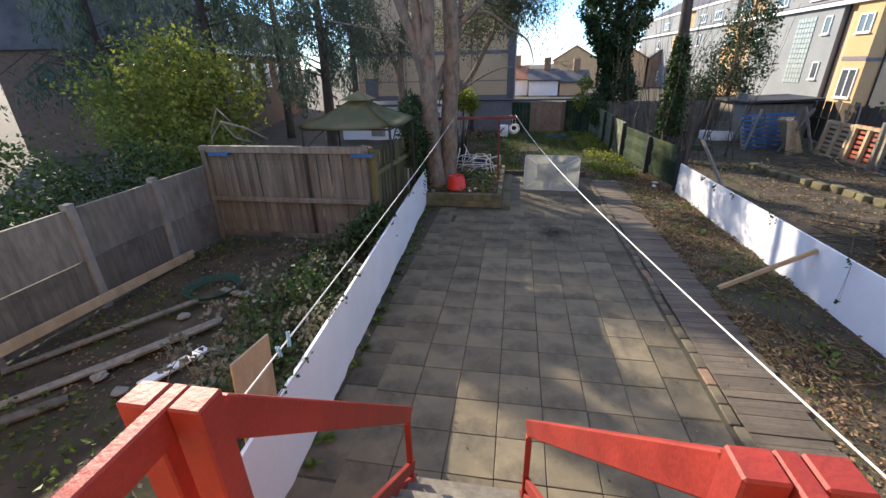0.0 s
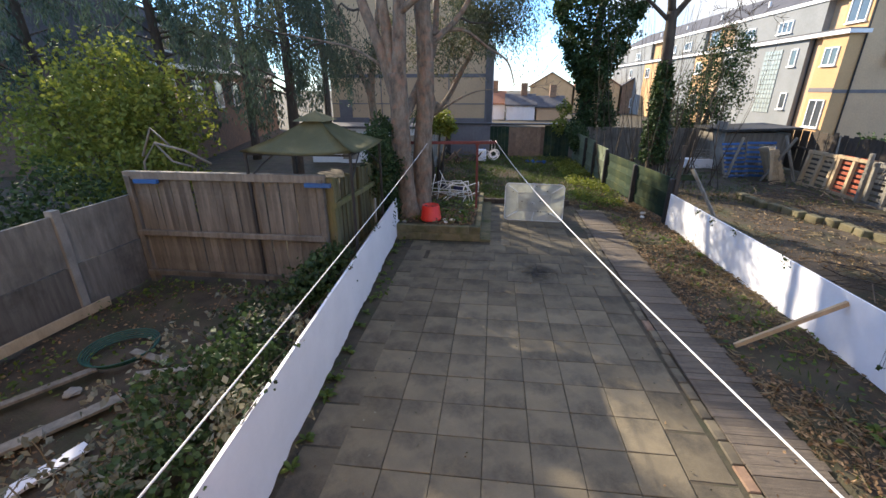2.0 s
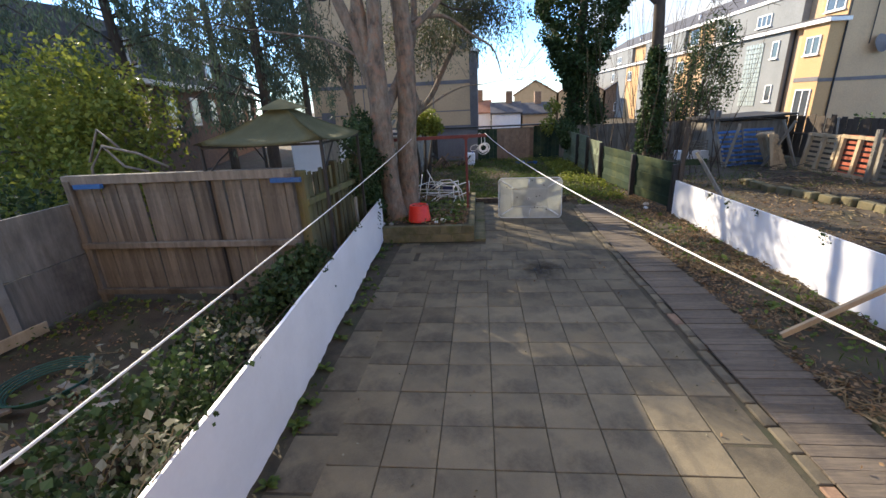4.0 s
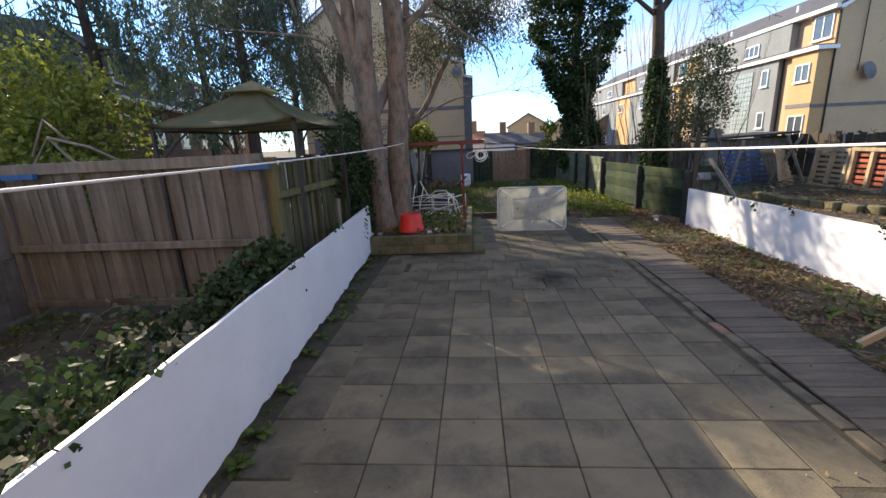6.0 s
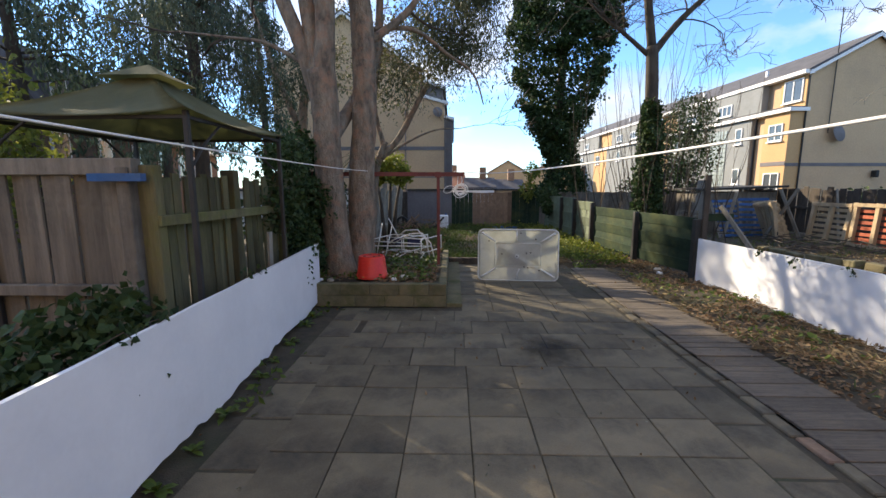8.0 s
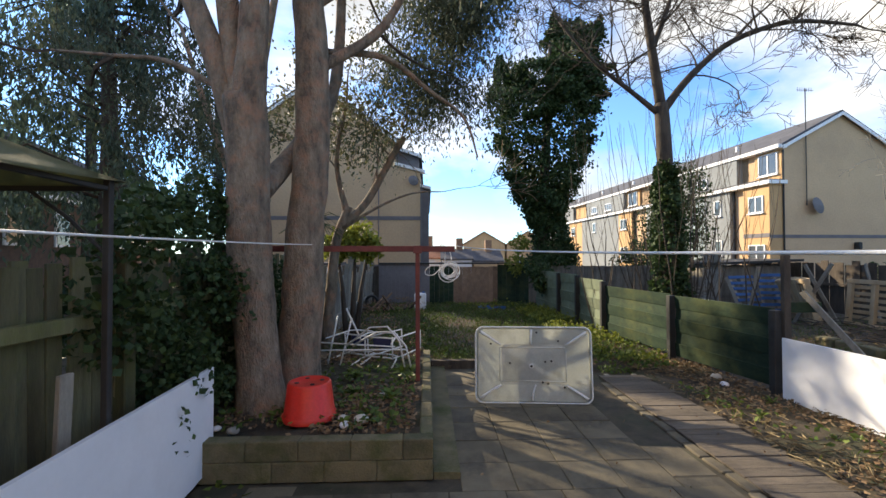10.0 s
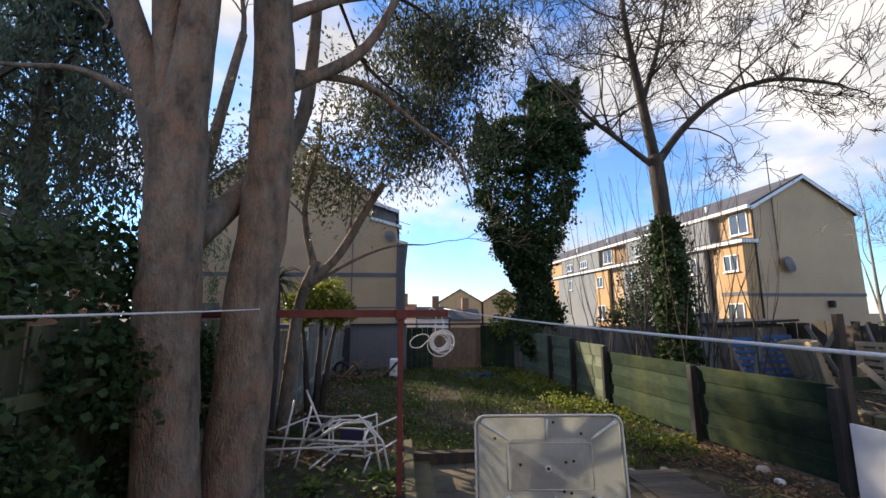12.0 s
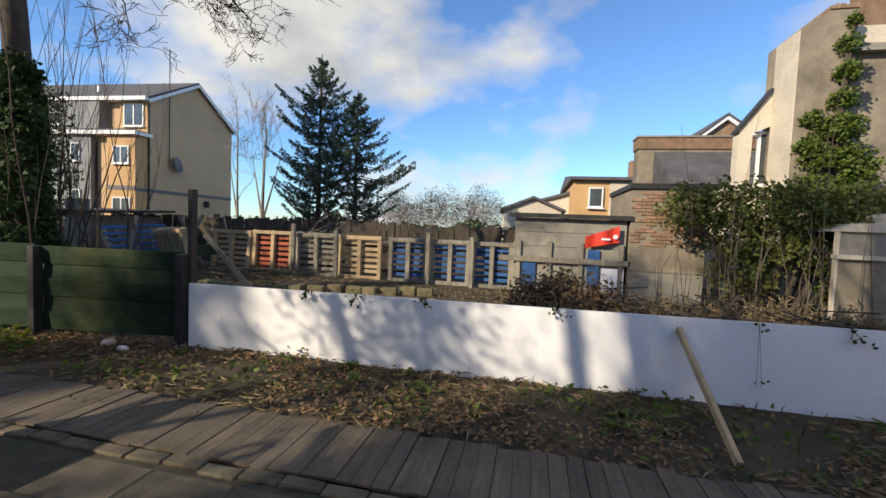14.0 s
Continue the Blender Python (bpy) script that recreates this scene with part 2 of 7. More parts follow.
def tube(bm, pts, radii, seg=8, cap=True):
    """A tapered round limb along pts."""
    pts = [Vector(p) for p in pts]
    if not isinstance(radii, (list, tuple)):
        radii = [radii] * len(pts)
    rings = []
    ref = Vector((0.31, 0.17, 0.93)).normalized()
    for i, p in enumerate(pts):
        d = (pts[min(i + 1, len(pts) - 1)] - pts[max(i - 1, 0)]).normalized()
        u = d.cross(ref)
        if u.length < 0.05:
            u = d.cross(Vector((1, 0, 0)))
        u.normalize()
        v = d.cross(u)
        rings.append([bm.verts.new(p + (u * math.cos(2 * math.pi * k / seg) + v * math.sin(2 * math.pi * k / seg)) * radii[i]) for k in range(seg)])
    for r0, r1 in zip(rings, rings[1:]):
        for k in range(seg):
            bm.faces.new((r0[k], r0[(k + 1) % seg], r1[(k + 1) % seg], r1[k]))
    if cap and seg > 2:
        bm.faces.new(rings[0][::-1])
        bm.faces.new(rings[-1])


def quads_object(name, verts, faces, material, parent=None, kind="", smooth=False):
    me = bpy.data.meshes.new(name)
    me.from_pydata(verts, [], faces)
    for mm in (material if isinstance(material, (list, tuple)) else [material]):
        me.materials.append(mm)
    me.update()
    if smooth:
        for p in me.polygons:
            p.use_smooth = True
    ob = new(name, me)
    ob.parent = parent
    if kind:
        ob["kind"] = kind
    return ob


def leaves(name, centres, size, material, parent=None, rng=None, aspect=1.8, droop=0.0, kind="", flat=1.0):
    """Folded leaf blades, one at each centre, turned at random; droop hangs them down."""
    rng = rng or np.random.RandomState(3)
    c = np.asarray(centres, float)
    n = len(c)
    d = rng.normal(size=(n, 3))
    d[:, 2] = d[:, 2] * flat - droop * 2.2
    d /= np.linalg.norm(d, axis=1)[:, None]
    s = rng.normal(size=(n, 3)) * (1, 1, flat)
    s -= (s * d).sum(1)[:, None] * d
    s /= np.linalg.norm(s, axis=1)[:, None]
    nn = np.cross(d, s)
    L = (size * rng.uniform(0.6, 1.3, n))[:, None]
    W = L / aspect / 2
    base, tip = c - d * L / 2, c + d * L / 2
    a, b = c + s * W + nn * L * 0.09, c - s * W + nn * L * 0.09
    v = np.stack([base, a, tip, b], 1).reshape(-1, 3)
    i = np.arange(n) * 4
    f = np.concatenate([np.stack([i, i + 1, i + 2], 1), np.stack([i, i + 2, i + 3], 1)])
    return quads_object(name, v.tolist(), f.tolist(), material, parent, kind)

# ---------- ground ----------


def smooth01(v, a, b):
    t = min(1.0, max(0.0, (v - a) / (b - a)))
    return t * t * (3 - 2 * t)


def ground_z(x, y):
    bump = 0.045 * noise.noise(Vector((x * 0.9, y * 0.9, 0.3))) + 0.03 * noise.noise(Vector((x * 3.1, y * 3.1, 4.1)))
    near = 1 - smooth01(math.hypot(x, y - 5), 25, 60)
    z = 0.02 + bump * near
    if x > 4.2:
        z += 0.10 * smooth01(x, 4.5, 6.6) * (1 - smooth01(y, 9, 16))
    if -2.25 < x < 3.1 and -6.5 < y < 8.3:
        z = min(z, -0.06)
    return z


def graded(a, b, step, far):
    v = list(np.arange(a, b + 1e-6, step))
    d, x = step, a
    lo = []
    while x > -far:
        d *= 1.35
        x -= d
        lo.append(x)
    d, x, hi = step, b, []
    while x < far:
        d *= 1.35
        x += d
        hi.append(x)
    return lo[::-1] + v + hi


gx, gy = graded(-7, 9, 0.14, 900), graded(-6, 18.5, 0.14, 900)
gv = [(x, y, ground_z(x, y)) for y in gy for x in gx]
nx = len(gx)
gf = [(j * nx + i, j * nx + i + 1, (j + 1) * nx + i + 1, (j + 1) * nx + i) for j in range(len(gy) - 1) for i in range(nx - 1)]
tagged(quads_object("ground", gv, gf, M["soil"], smooth=True), "dark bare garden soil with patches of weeds", "ground", kind="structure")

# ---------- patio ----------
bm = bmesh.new()
box(bm, -2.2, 2.42, -3.6, 8.3, -0.12, -0.012)
patio = part("patio", bm, M["mortar"])
tagged(patio, "weathered patio of square concrete paving slabs", "patio", kind="structure")

# ---------- the two white boards along the plot ----------


def wl_x(y):
    return -1.9 - 0.055 * y


def ragged_board(name, pts, axis_n, top, low, thick, label):
    """An upright sheet with a level top and a torn lower edge, pts = list of (x, y) along it."""
    bm = bmesh.new()
    cols = []
    for i, (x, y) in enumerate(pts):
        t, lo = top(x, y), low(x, y)
        row = []
        for s in (0, 1):
            ox, oy = axis_n[0] * thick * s, axis_n[1] * thick * s
            row += [bm.verts.new((x + ox, y + oy, lo)), bm.verts.new((x + ox, y + oy, t))]
        cols.append(row)
    for a, b in zip(cols, cols[1:]):
        bm.faces.new((a[0], b[0], b[1], a[1]))
        bm.faces.new((a[2], a[3], b[3], b[2]))
        bm.faces.new((a[1], b[1], b[3], a[3]))
        bm.faces.new((a[0], a[2], b[2], b[0]))
    for c in (cols[0], cols[-1]):
        bm.faces.new((c[0], c[1], c[3], c[2]))
    bmesh.ops.recalc_face_normals(bm, faces=bm.faces[:])
    ob = part(name, bm, M["white"])
    return tagged(ob, label, "low wall", kind="structure")


ys = np.arange(-4.3, 5.06, 0.04)
left_wall = ragged_board(
    "wall_left", [(wl_x(y), float(y)) for y in ys], (-1, 0), lambda x, y: 0.93 + 0.006 * noise.noise(Vector((y * 2, 0, 0))),
    lambda x, y: 0.05 + 0.06 * noise.noise(Vector((y * 1.3, 2, 0))) + 0.035 * noise.noise(Vector((y * 6, 5, 0))), 0.03,
    "low white painted board wall with a ragged lower edge")
ys = np.arange(-4.3, 6.66, 0.05)
right_wall = ragged_board(
    "wall_right", [(4.52 - 0.012 * y, float(y)) for y in ys], (1, 0),
    lambda x, y: 0.86 - 0.008 * y, lambda x, y: 0.03 + 0.02 * noise.noise(Vector((y * 3, 9, 0))) - 0.004 * y, 0.03,
    "low white painted board wall dappled by tree shade")

# ---------- buildings ----------


def house_block(name, label, org, ang, width, depth, eave, ridge, wallmat, group=""):
    """A plain gabled block: gable face along local x (width), depth along local y, ridge along y."""
    root = thing(name, label, "house", Matrix.Translation(org) @ Matrix.Rotation(ang, 4, "Z"), group)
    bm = bmesh.new()
    prof = [(0, 0), (width, 0), (width, eave), (width / 2, ridge), (0, eave)]
    f = [bm.verts.new((x, 0, z)) for x, z in prof]
    b = [bm.verts.new((x, depth, z)) for x, z in prof]
    bm.faces.new(f)
    bm.faces.new(b[::-1])
    for i in range(5):
        j = (i + 1) % 5
        bm.faces.new((f[j], f[i], b[i], b[j]))
    bmesh.ops.recalc_face_normals(bm, faces=bm.faces[:])
    part("wall", bm, wallmat, root)
    bm = bmesh.new()
    for s in (0, 1):
        x0, x1 = (-0.3, width / 2) if s == 0 else (width + 0.3, width / 2)
        z0 = eave - 0.3 * (ridge - eave) / (width / 2)
        a = [bm.verts.new(p) for p in ((x0, -0.2, z0 + 0.03), (x1, -0.2, ridge + 0.03), (x1, depth + 0.2, ridge + 0.03), (x0, depth + 0.2, z0 + 0.03))]
        c = [bm.verts.new(v.co + Vector((0, 0, 0.16))) for v in a]
        bm.faces.new(c)
        bm.faces.new(a[::-1])
        for i in range(4):
            bm.faces.new((a[i], a[(i + 1) % 4], c[(i + 1) % 4], c[i]))
    bmesh.ops.recalc_face_normals(bm, faces=bm.faces[:])
    part("roof", bm, M["slate"], root)
    return root


def add_window(root, x, y, z, w, h, face="y", n=2, wallside=-1):
    """A framed window on a wall plane of root: face 'y' lies along local x, face 'x' along local y."""
    win = new("window")
    win.parent = root
    win.matrix_basis = Matrix.Translation((x, y, z)) @ (Matrix.Rotation(radians(-90), 4, "Z") if face == "x" else Matrix.Identity(4))
    bm = bmesh.new()
    t = 0.07
    for a in ((0, w, 0, t), (0, w, h - t, h), (0, t, t, h - t), (w - t, w, t, h - t)):
        box(bm, a[0], a[1], -0.05, 0.03, a[2], a[3])
    for k in range(1, n):
        box(bm, k * w / n - t / 2, k * w / n + t / 2, -0.05, 0.03, t, h - t)
    part("frame", bm, M["upvc"], win)
    bm = bmesh.new()
    box(bm, t, w - t, -0.02, 0.0, t, h - t)
    part("pane", bm, M["glass"], win)
    bm = bmesh.new()
    box(bm, -0.06, w + 0.06, -0.12, 0.0, -0.07, -0.005)
    part("sill", bm, M["upvc"], win)


# ---------- apartment block in the middle distance ----------


def gable_mass(root, name, prof, y0, y1, material):
    bm = bmesh.new()
    f = [bm.verts.new((x, y0, z)) for x, z in prof]
    b = [bm.verts.new((x, y1, z)) for x, z in prof]
    bm.faces.new(f)
    bm.faces.new(b[::-1])
    n = len(prof)
    for i in range(n):
        bm.faces.new((f[(i + 1) % n], f[i], b[i], b[(i + 1) % n]))
    bmesh.ops.recalc_face_normals(bm, faces=bm.faces[:])
    return part(name, bm, material, root)


def slab_between(root, name, a, b, y0, y1, th, material, lift=0.02):
    """A sloping board or roof sheet from a to b (x, z), running y0 to y1."""
    bm = bmesh.new()
    vs = []
    for (x, z) in (a, b):
        for y in (y0, y1):
            for d in (lift, lift + th):
                vs.append(bm.verts.new((x, y, z + d)))
    bmesh.ops.convex_hull(bm, input=vs)
    return part(name, bm, material, root)


def plain_box(root, name, x0, x1, y0, y1, z0, z1, material, label=""):
    bm = bmesh.new()
    box(bm, x0, x1, y0, y1, z0, z1)
    return part(name, bm, material, root, label)


mid = thing("apartment_block", "tan rendered apartment block with grey bands and stepped slate roofs", "building", pose(0, 25, 0))
gable_mass(mid, "wall", [(-11.1, 0), (-0.7, 0), (-0.7, 6.72), (-2.1, 7.12), (-2.1, 8.5), (-6.7, 11.85), (-11.1, 8.75)], 0, 16, M["tan"])
gable_mass(mid, "side_wing", [(-0.7, 0), (-0.2, 0), (-0.2, 5.72), (-0.7, 5.95)], 0.5, 14, M["band"])
gable_mass(mid, "dormer", [(-2.1, 7.16), (-0.78, 6.8), (-0.78, 7.62), (-2.1, 8.1)], 0.45, 14, M["band"])
slab_between(mid, "roof", (-1.9, 8.35), (-6.7, 11.85), -0.25, 16.2, 0.18, M["slate"])
slab_between(mid, "roof", (-6.7, 11.85), (-11.35, 8.57), -0.25, 16.2, 0.18, M["slate"])
slab_between(mid, "barge_board", (-1.95, 8.38), (-6.7, 11.84), -0.3, -0.25, 0.16, M["upvc"], lift=-0.1)
slab_between(mid, "barge_board", (-6.7, 11.84), (-11.3, 8.58), -0.3, -0.25, 0.16, M["upvc"], lift=-0.1)
slab_between(mid, "dormer_roof", (-2.1, 8.12), (-0.6, 7.6), 0.2, 14, 0.12, M["slate"])
slab_between(mid, "fascia", (-2.1, 8.08), (-0.58, 7.56), 0.12, 0.2, 0.19, M["upvc"], lift=0)
slab_between(mid, "fascia", (-2.15, 7.12), (-0.43, 6.66), -0.12, 0.35, 0.17, M["upvc"], lift=0)
slab_between(mid, "fascia", (-0.7, 5.95), (-0.08, 5.8), 0.3, 14, 0.16, M["upvc"], lift=0)
plain_box(mid, "band", -11.12, -0.69, -0.03, 0.0, 3.98, 4.2, M["band"])
plain_box(mid, "string_course", -11.12, -0.69, -0.02, 0.0, 2.32, 2.38, M["band"])
plain_box(mid, "plinth", -11.13, -0.68, -0.06, 0.0, 0.0, 1.45, M["band"])
for xx in (-3.05, -0.62, -7.6):
    bm = bmesh.new()
    tube(bm, [(xx, -0.09, 0.2), (xx, -0.09, 6.3)], 0.028, 6)
    part("downpipe", bm, M["band"], mid)
bm = bmesh.new()
box(bm, -10.6, -9.7, -0.04, -0.02, 1.4, 2.6)
part("lamp_plate", bm, M["band"], mid)
bm = bmesh.new()
bmesh.ops.create_cone(bm, cap_ends=True, segments=16, radius1=0.3, radius2=0.05, depth=0.12, matrix=pose(-1.05, -0.28, 6.22, 80, 0, 20))
part("satellite_dish", bm, M["band"], mid)

# ---------- three storey flats on the east side ----------
fl = thing("terraced_flats", "tan, orange and grey rendered flats of three storeys", "building", pose(20.55, 25.8, 0, 0, 0, 3))
gable_mass(fl, "wall", [(1.0, 0), (8.6, 0), (8.6, 8.45), (4.8, 10.75), (1.0, 8.75)], 0, 44, M["tan"])
slab_between(fl, "roof", (0.7, 8.6), (4.8, 10.78), -0.2, 44.2, 0.14, M["slate"])
slab_between(fl, "roof", (4.8, 10.78), (8.9, 8.28), -0.2, 44.2, 0.14, M["slate"])
slab_between(fl, "barge_board", (0.75, 8.42), (4.8, 10.62), -0.26, -0.2, 0.2, M["upvc"], lift=0)
slab_between(fl, "barge_board", (4.8, 10.62), (8.9, 8.12), -0.26, -0.2, 0.2, M["upvc"], lift=0)
secs = [(0.0, 1.95, "orange"), (1.95, 3.1, "tan"), (3.1, 13.0, "grey"), (13.0, 15.5, "tan"), (15.5, 18.0, "orange"), (18.0, 27.0, "grey"), (27.0, 31.0, "orange"), (31.0, 44.0, "grey")]
for a, b, c in secs:
    plain_box(fl, "front_wall", 0.0 if c != "tan" else 0.35, 1.02, a, b, 0, 6.3, M[c])
    plain_box(fl, "upper_wall", 0.86 if c == "orange" else (1.0 if c == "tan" else 0.55), 1.1, a + 0.01, b - 0.01, 6.34, 8.62, M[c if c != "tan" else "band"])
    plain_box(fl, "gutter_fascia", -0.25, 1.0, a - (0.25 if a == 0 else -0.01), b, 6.3, 6.52, M["upvc"])
    plain_box(fl, "upper_fascia", 0.45, 1.05, a - (0.2 if a == 0 else -0.01), b, 8.5, 8.72, M["upvc"])
    plain_box(fl, "lean_roof", -0.2, 0.86, a, b, 6.52, 6.62, M["slate"])
plain_box(fl, "band", -0.03, 0.0, 0.0, 1.95, 3.05, 3.3, M["band"])
plain_box(fl, "band", 1.0, 8.62, -0.03, 0.0, 3.0, 3.2, M["band"])
plain_box(fl, "band", 0.0, 1.0, -0.03, 0.0, 3.0, 3.2, M["band"])
for y, z, w, h, n in ((1.5, 4.6, 1.1, 1.05, 2), (1.55, 0.9, 1.25, 1.7, 2), (4.5, 4.7, 0.65, 1.1, 1), (12.2, 4.7, 0.7, 1.1, 1), (4.45, 1.9, 0.65, 1.1, 1), (17.6, 4.6, 1.2, 1.05, 2),
                      (17.6, 1.4, 1.4, 1.4, 2), (24.0, 4.7, 0.8, 1.1, 1), (30.3, 4.6, 1.2, 1.05, 2), (36, 4.7, 0.8, 1.1, 1)):
    add_window(fl, -0.02, y, z, w, h, "x", n)
for y, w, n, x in ((1.65, 1.4, 2, 0.84), (7.4, 1.5, 3, 0.53), (11.6, 1.5, 3, 0.53), (17.5, 1.6, 2, 0.84), (22, 1.5, 3, 0.53), (25.5, 1.5, 3, 0.53), (36, 1.5, 3, 0.53)):
    add_window(fl, x, y, 7.0, w, 1.35 if n == 2 else 0.8, "x", n)
# glass block stair panel
M["glassblock"] = mat("glass_block", (0.27, 0.31, 0.30), (0.34, 0.38, 0.365), 2, 0.25, 0.05, 30, spec=0.5)
gp = new("glass_block_panel")
gp.parent = fl
for i in range(6):
    for j in range(13):
        plain_box(gp, "glass_block", -0.05, -0.005, 5.4 + i * 0.32, 5.68 + i * 0.32, 1.6 + j * 0.33, 1.88 + j * 0.33, M["glassblock"])
for y in (2.05, 3.0, 13.1, 15.4):
    bm = bmesh.new()
    tube(bm, [(0.28, y, 0), (0.28, y, 6.3)], 0.05, 6)
    part("downpipe", bm, M["dark"], fl)
bm = bmesh.new()
tube(bm, [(0.9, -0.06, 0), (0.9, -0.06, 8.4)], 0.05, 6)
part("downpipe", bm, M["dark"], fl)
bm = bmesh.new()
bmesh.ops.create_cone(bm, cap_ends=True, segments=18, radius1=0.52, radius2=0.1, depth=0.16, matrix=pose(3.0, -0.35, 5.0, 78, 0, 15))
part("satellite_dish", bm, M["band"], fl)
bm = bmesh.new()
tube(bm, [(2.4, -0.1, 5.0), (2.4, -0.1, 12.2)], 0.03, 5)
for k in range(7):
    tube(bm, [(1.9 + 0.15 * k, -0.1, 12.0), (1.9 + 0.15 * k, -0.1, 12.25)], 0.012, 4)
tube(bm, [(1.8, -0.1, 12.1), (2.95, -0.1, 12.1)], 0.015, 4)
part("aerial", bm, M["dark"], fl)
bm = bmesh.new()
box(bm, 5.6, 5.85, -0.35, 0.0, 2.3, 2.75, bevel=0.05)
part("wall_lantern", bm, M["dark"], fl)
for k in range(5):
    plain_box(fl, "roof_vent", 2.2, 2.35, 5 + 7 * k, 5.15 + 7 * k, 9.4, 9.95, M["upvc"])

# ---------- brick terrace seen past the trees on the west side ----------
M["darkbrick"] = mat("dark_brick", (0.10, 0.066, 0.05), (0.16, 0.105, 0.076), 5, 0.9, 0.5, 40, (0.07, 0.055, 0.045), 0.5)
bt = thing("brick_terrace", "brown brick terrace with a dark mansard roof and white windows", "building", pose(-13.3, 12, 0, 0, 0, 15.6))
plain_box(bt, "wall", -8, 0, 0, 21, 0, 4.3, M["darkbrick"])
gable_mass(bt, "roof", [(0.3, 4.3), (-0.9, 6.5), (-4, 7.1), (-7, 6.5), (-8.3, 4.3)], -0.2, 21.2, M["slate"])
plain_box(bt, "fascia", 0.0, 0.35, -0.2, 21.2, 4.1, 4.3, M["upvc"])
for k in range(7):
    w = new("window")
    w.parent = bt
    y = 1.2 + 2.9 * k
    for nm, x0, x1, z0, z1, mm, dy in (("frame", -0.02, 0.06, 2.3, 3.7, "upvc", 0.5), ("pane", 0.06, 0.07, 2.4, 3.6, "glass", 0.42)):
        plain_box(w, nm, x0, x1, y - dy, y + dy, z0, z1, M[mm])
    d = new("dormer")
    d.parent = bt
    plain_box(d, "cheek", -1.4, 0.15, y - 0.55, y + 0.55, 4.55, 5.9, M["slate"])
    plain_box(d, "frame", 0.15, 0.2, y - 0.42, y + 0.42, 4.7, 5.7, M["upvc"])
    plain_box(d, "pane", 0.2, 0.215, y - 0.34, y - 0.03, 4.78, 5.62, M["glass"])
    plain_box(d, "pane", 0.2, 0.215, y + 0.03, y + 0.34, 4.78, 5.62, M["glass"])

# ---------- far houses at the end of the plots ----------


def far_house(x, y, w, d, eave, ridge, wallmat, roofmat, ang, label, chimney=True):
    h = thing("house", label, "house", pose(x, y, 0, 0, 0, ang), "distant houses")
    gable_mass(h, "wall", [(0, 0), (w, 0), (w, eave), (w / 2, ridge), (0, eave)], 0, d, wallmat)
    slab_between(h, "roof", (-0.2, eave - 0.1), (w / 2, ridge), -0.2, d + 0.2, 0.15, roofmat)
    slab_between(h, "roof", (w / 2, ridge), (w + 0.2, eave - 0.1), -0.2, d + 0.2, 0.15, roofmat)
    if chimney:
        plain_box(h, "chimney", w / 2 - 0.4, w / 2 + 0.4, 0.8, 1.5, eave, ridge + 1.3, M["brick"])
    for z in (0.9, 3.3):
        if z + 1.2 < eave + 0.6:
            for k in range(2):
                add_window(h, w * (0.2 + 0.42 * k), -0.01, z, w * 0.2, 1.1, "y", 2)
    return h


M["tileroof"] = mat("clay_tiles", (0.24, 0.11, 0.07), (0.33, 0.16, 0.10), 2, 0.85, 0.4, 12)
M["buff"] = mat("buff_brick", (0.55, 0.37, 0.20), (0.64, 0.44, 0.25), 1.5, 0.9, 0.3, 14)
M["cream"] = mat("cream_render", (0.50, 0.45, 0.375), (0.60, 0.54, 0.455), 0.8, 0.9, 0.15, 14, (0.27, 0.245, 0.21), 0.6, stain_scale=0.6)
far_house(5.0, 62, 6.0, 24, 3.6, 5.4, M["buff"], M["tileroof"], -8, "distant buff brick house with a clay tiled gable roof", False)
far_house(11.2, 61, 6.0, 20, 3.6, 5.4, M["buff"], M["tileroof"], -8, "distant buff brick house with a clay tiled gable roof", False)
far_house(17.4, 60, 6.0, 20, 3.6, 5.6, M["brick"], M["slate"], -8, "distant red brick house with a slate roof")
far_house(1.1, 46, 4.5, 2.6, 1.7, 2.9, M["white"], M["tileroof"], 90, "low white house with a red tiled roof")
far_house(4.4, 45, 4.5, 3.1, 1.6, 2.6, M["white"], M["slate"], 90, "low white house with a slate roof")
far_house(7.6, 45, 4.5, 3.0, 1.4, 2.4, M["tan"], M["slate"], 90, "low tan house with a slate roof")

# ---------- houses and outbuildings to the east ----------
far_house(31, -3.2, 4.0, 7, 3.4, 3.9, M["cream"], M["slate"], 80, "cream rendered house with a shallow roof", False)
far_house(29, 1.6, 3.0, 6, 2.7, 3.3, M["cream"], M["slate"], 95, "small white house with a slate roof", False)
yh = thing("yellow_house", "long yellow rendered house with a low slate roof", "house", pose(22, 0.3, 0))
plain_box(yh, "wall", 0, 8, -4.6, 0.3, 0, 4.25, M["orange"])
plain_box(yh, "front_wall", -0.05, 0.0, -4.6, -1.4, 0, 4.28, M["cream"])
gable_mass(yh, "roof", [(-0.3, 4.25), (8.3, 4.25), (8.3, 4.4), (4, 4.9), (-0.3, 4.4)], -4.8, 0.5, M["slate"])
add_window(yh, -0.06, -0.4, 2.9, 0.7, 1.0, "x", 1)
plain_box(yh, "chimney", 1, 1.6, -3.2, -2.5, 4.3, 5.4, M["brick"])

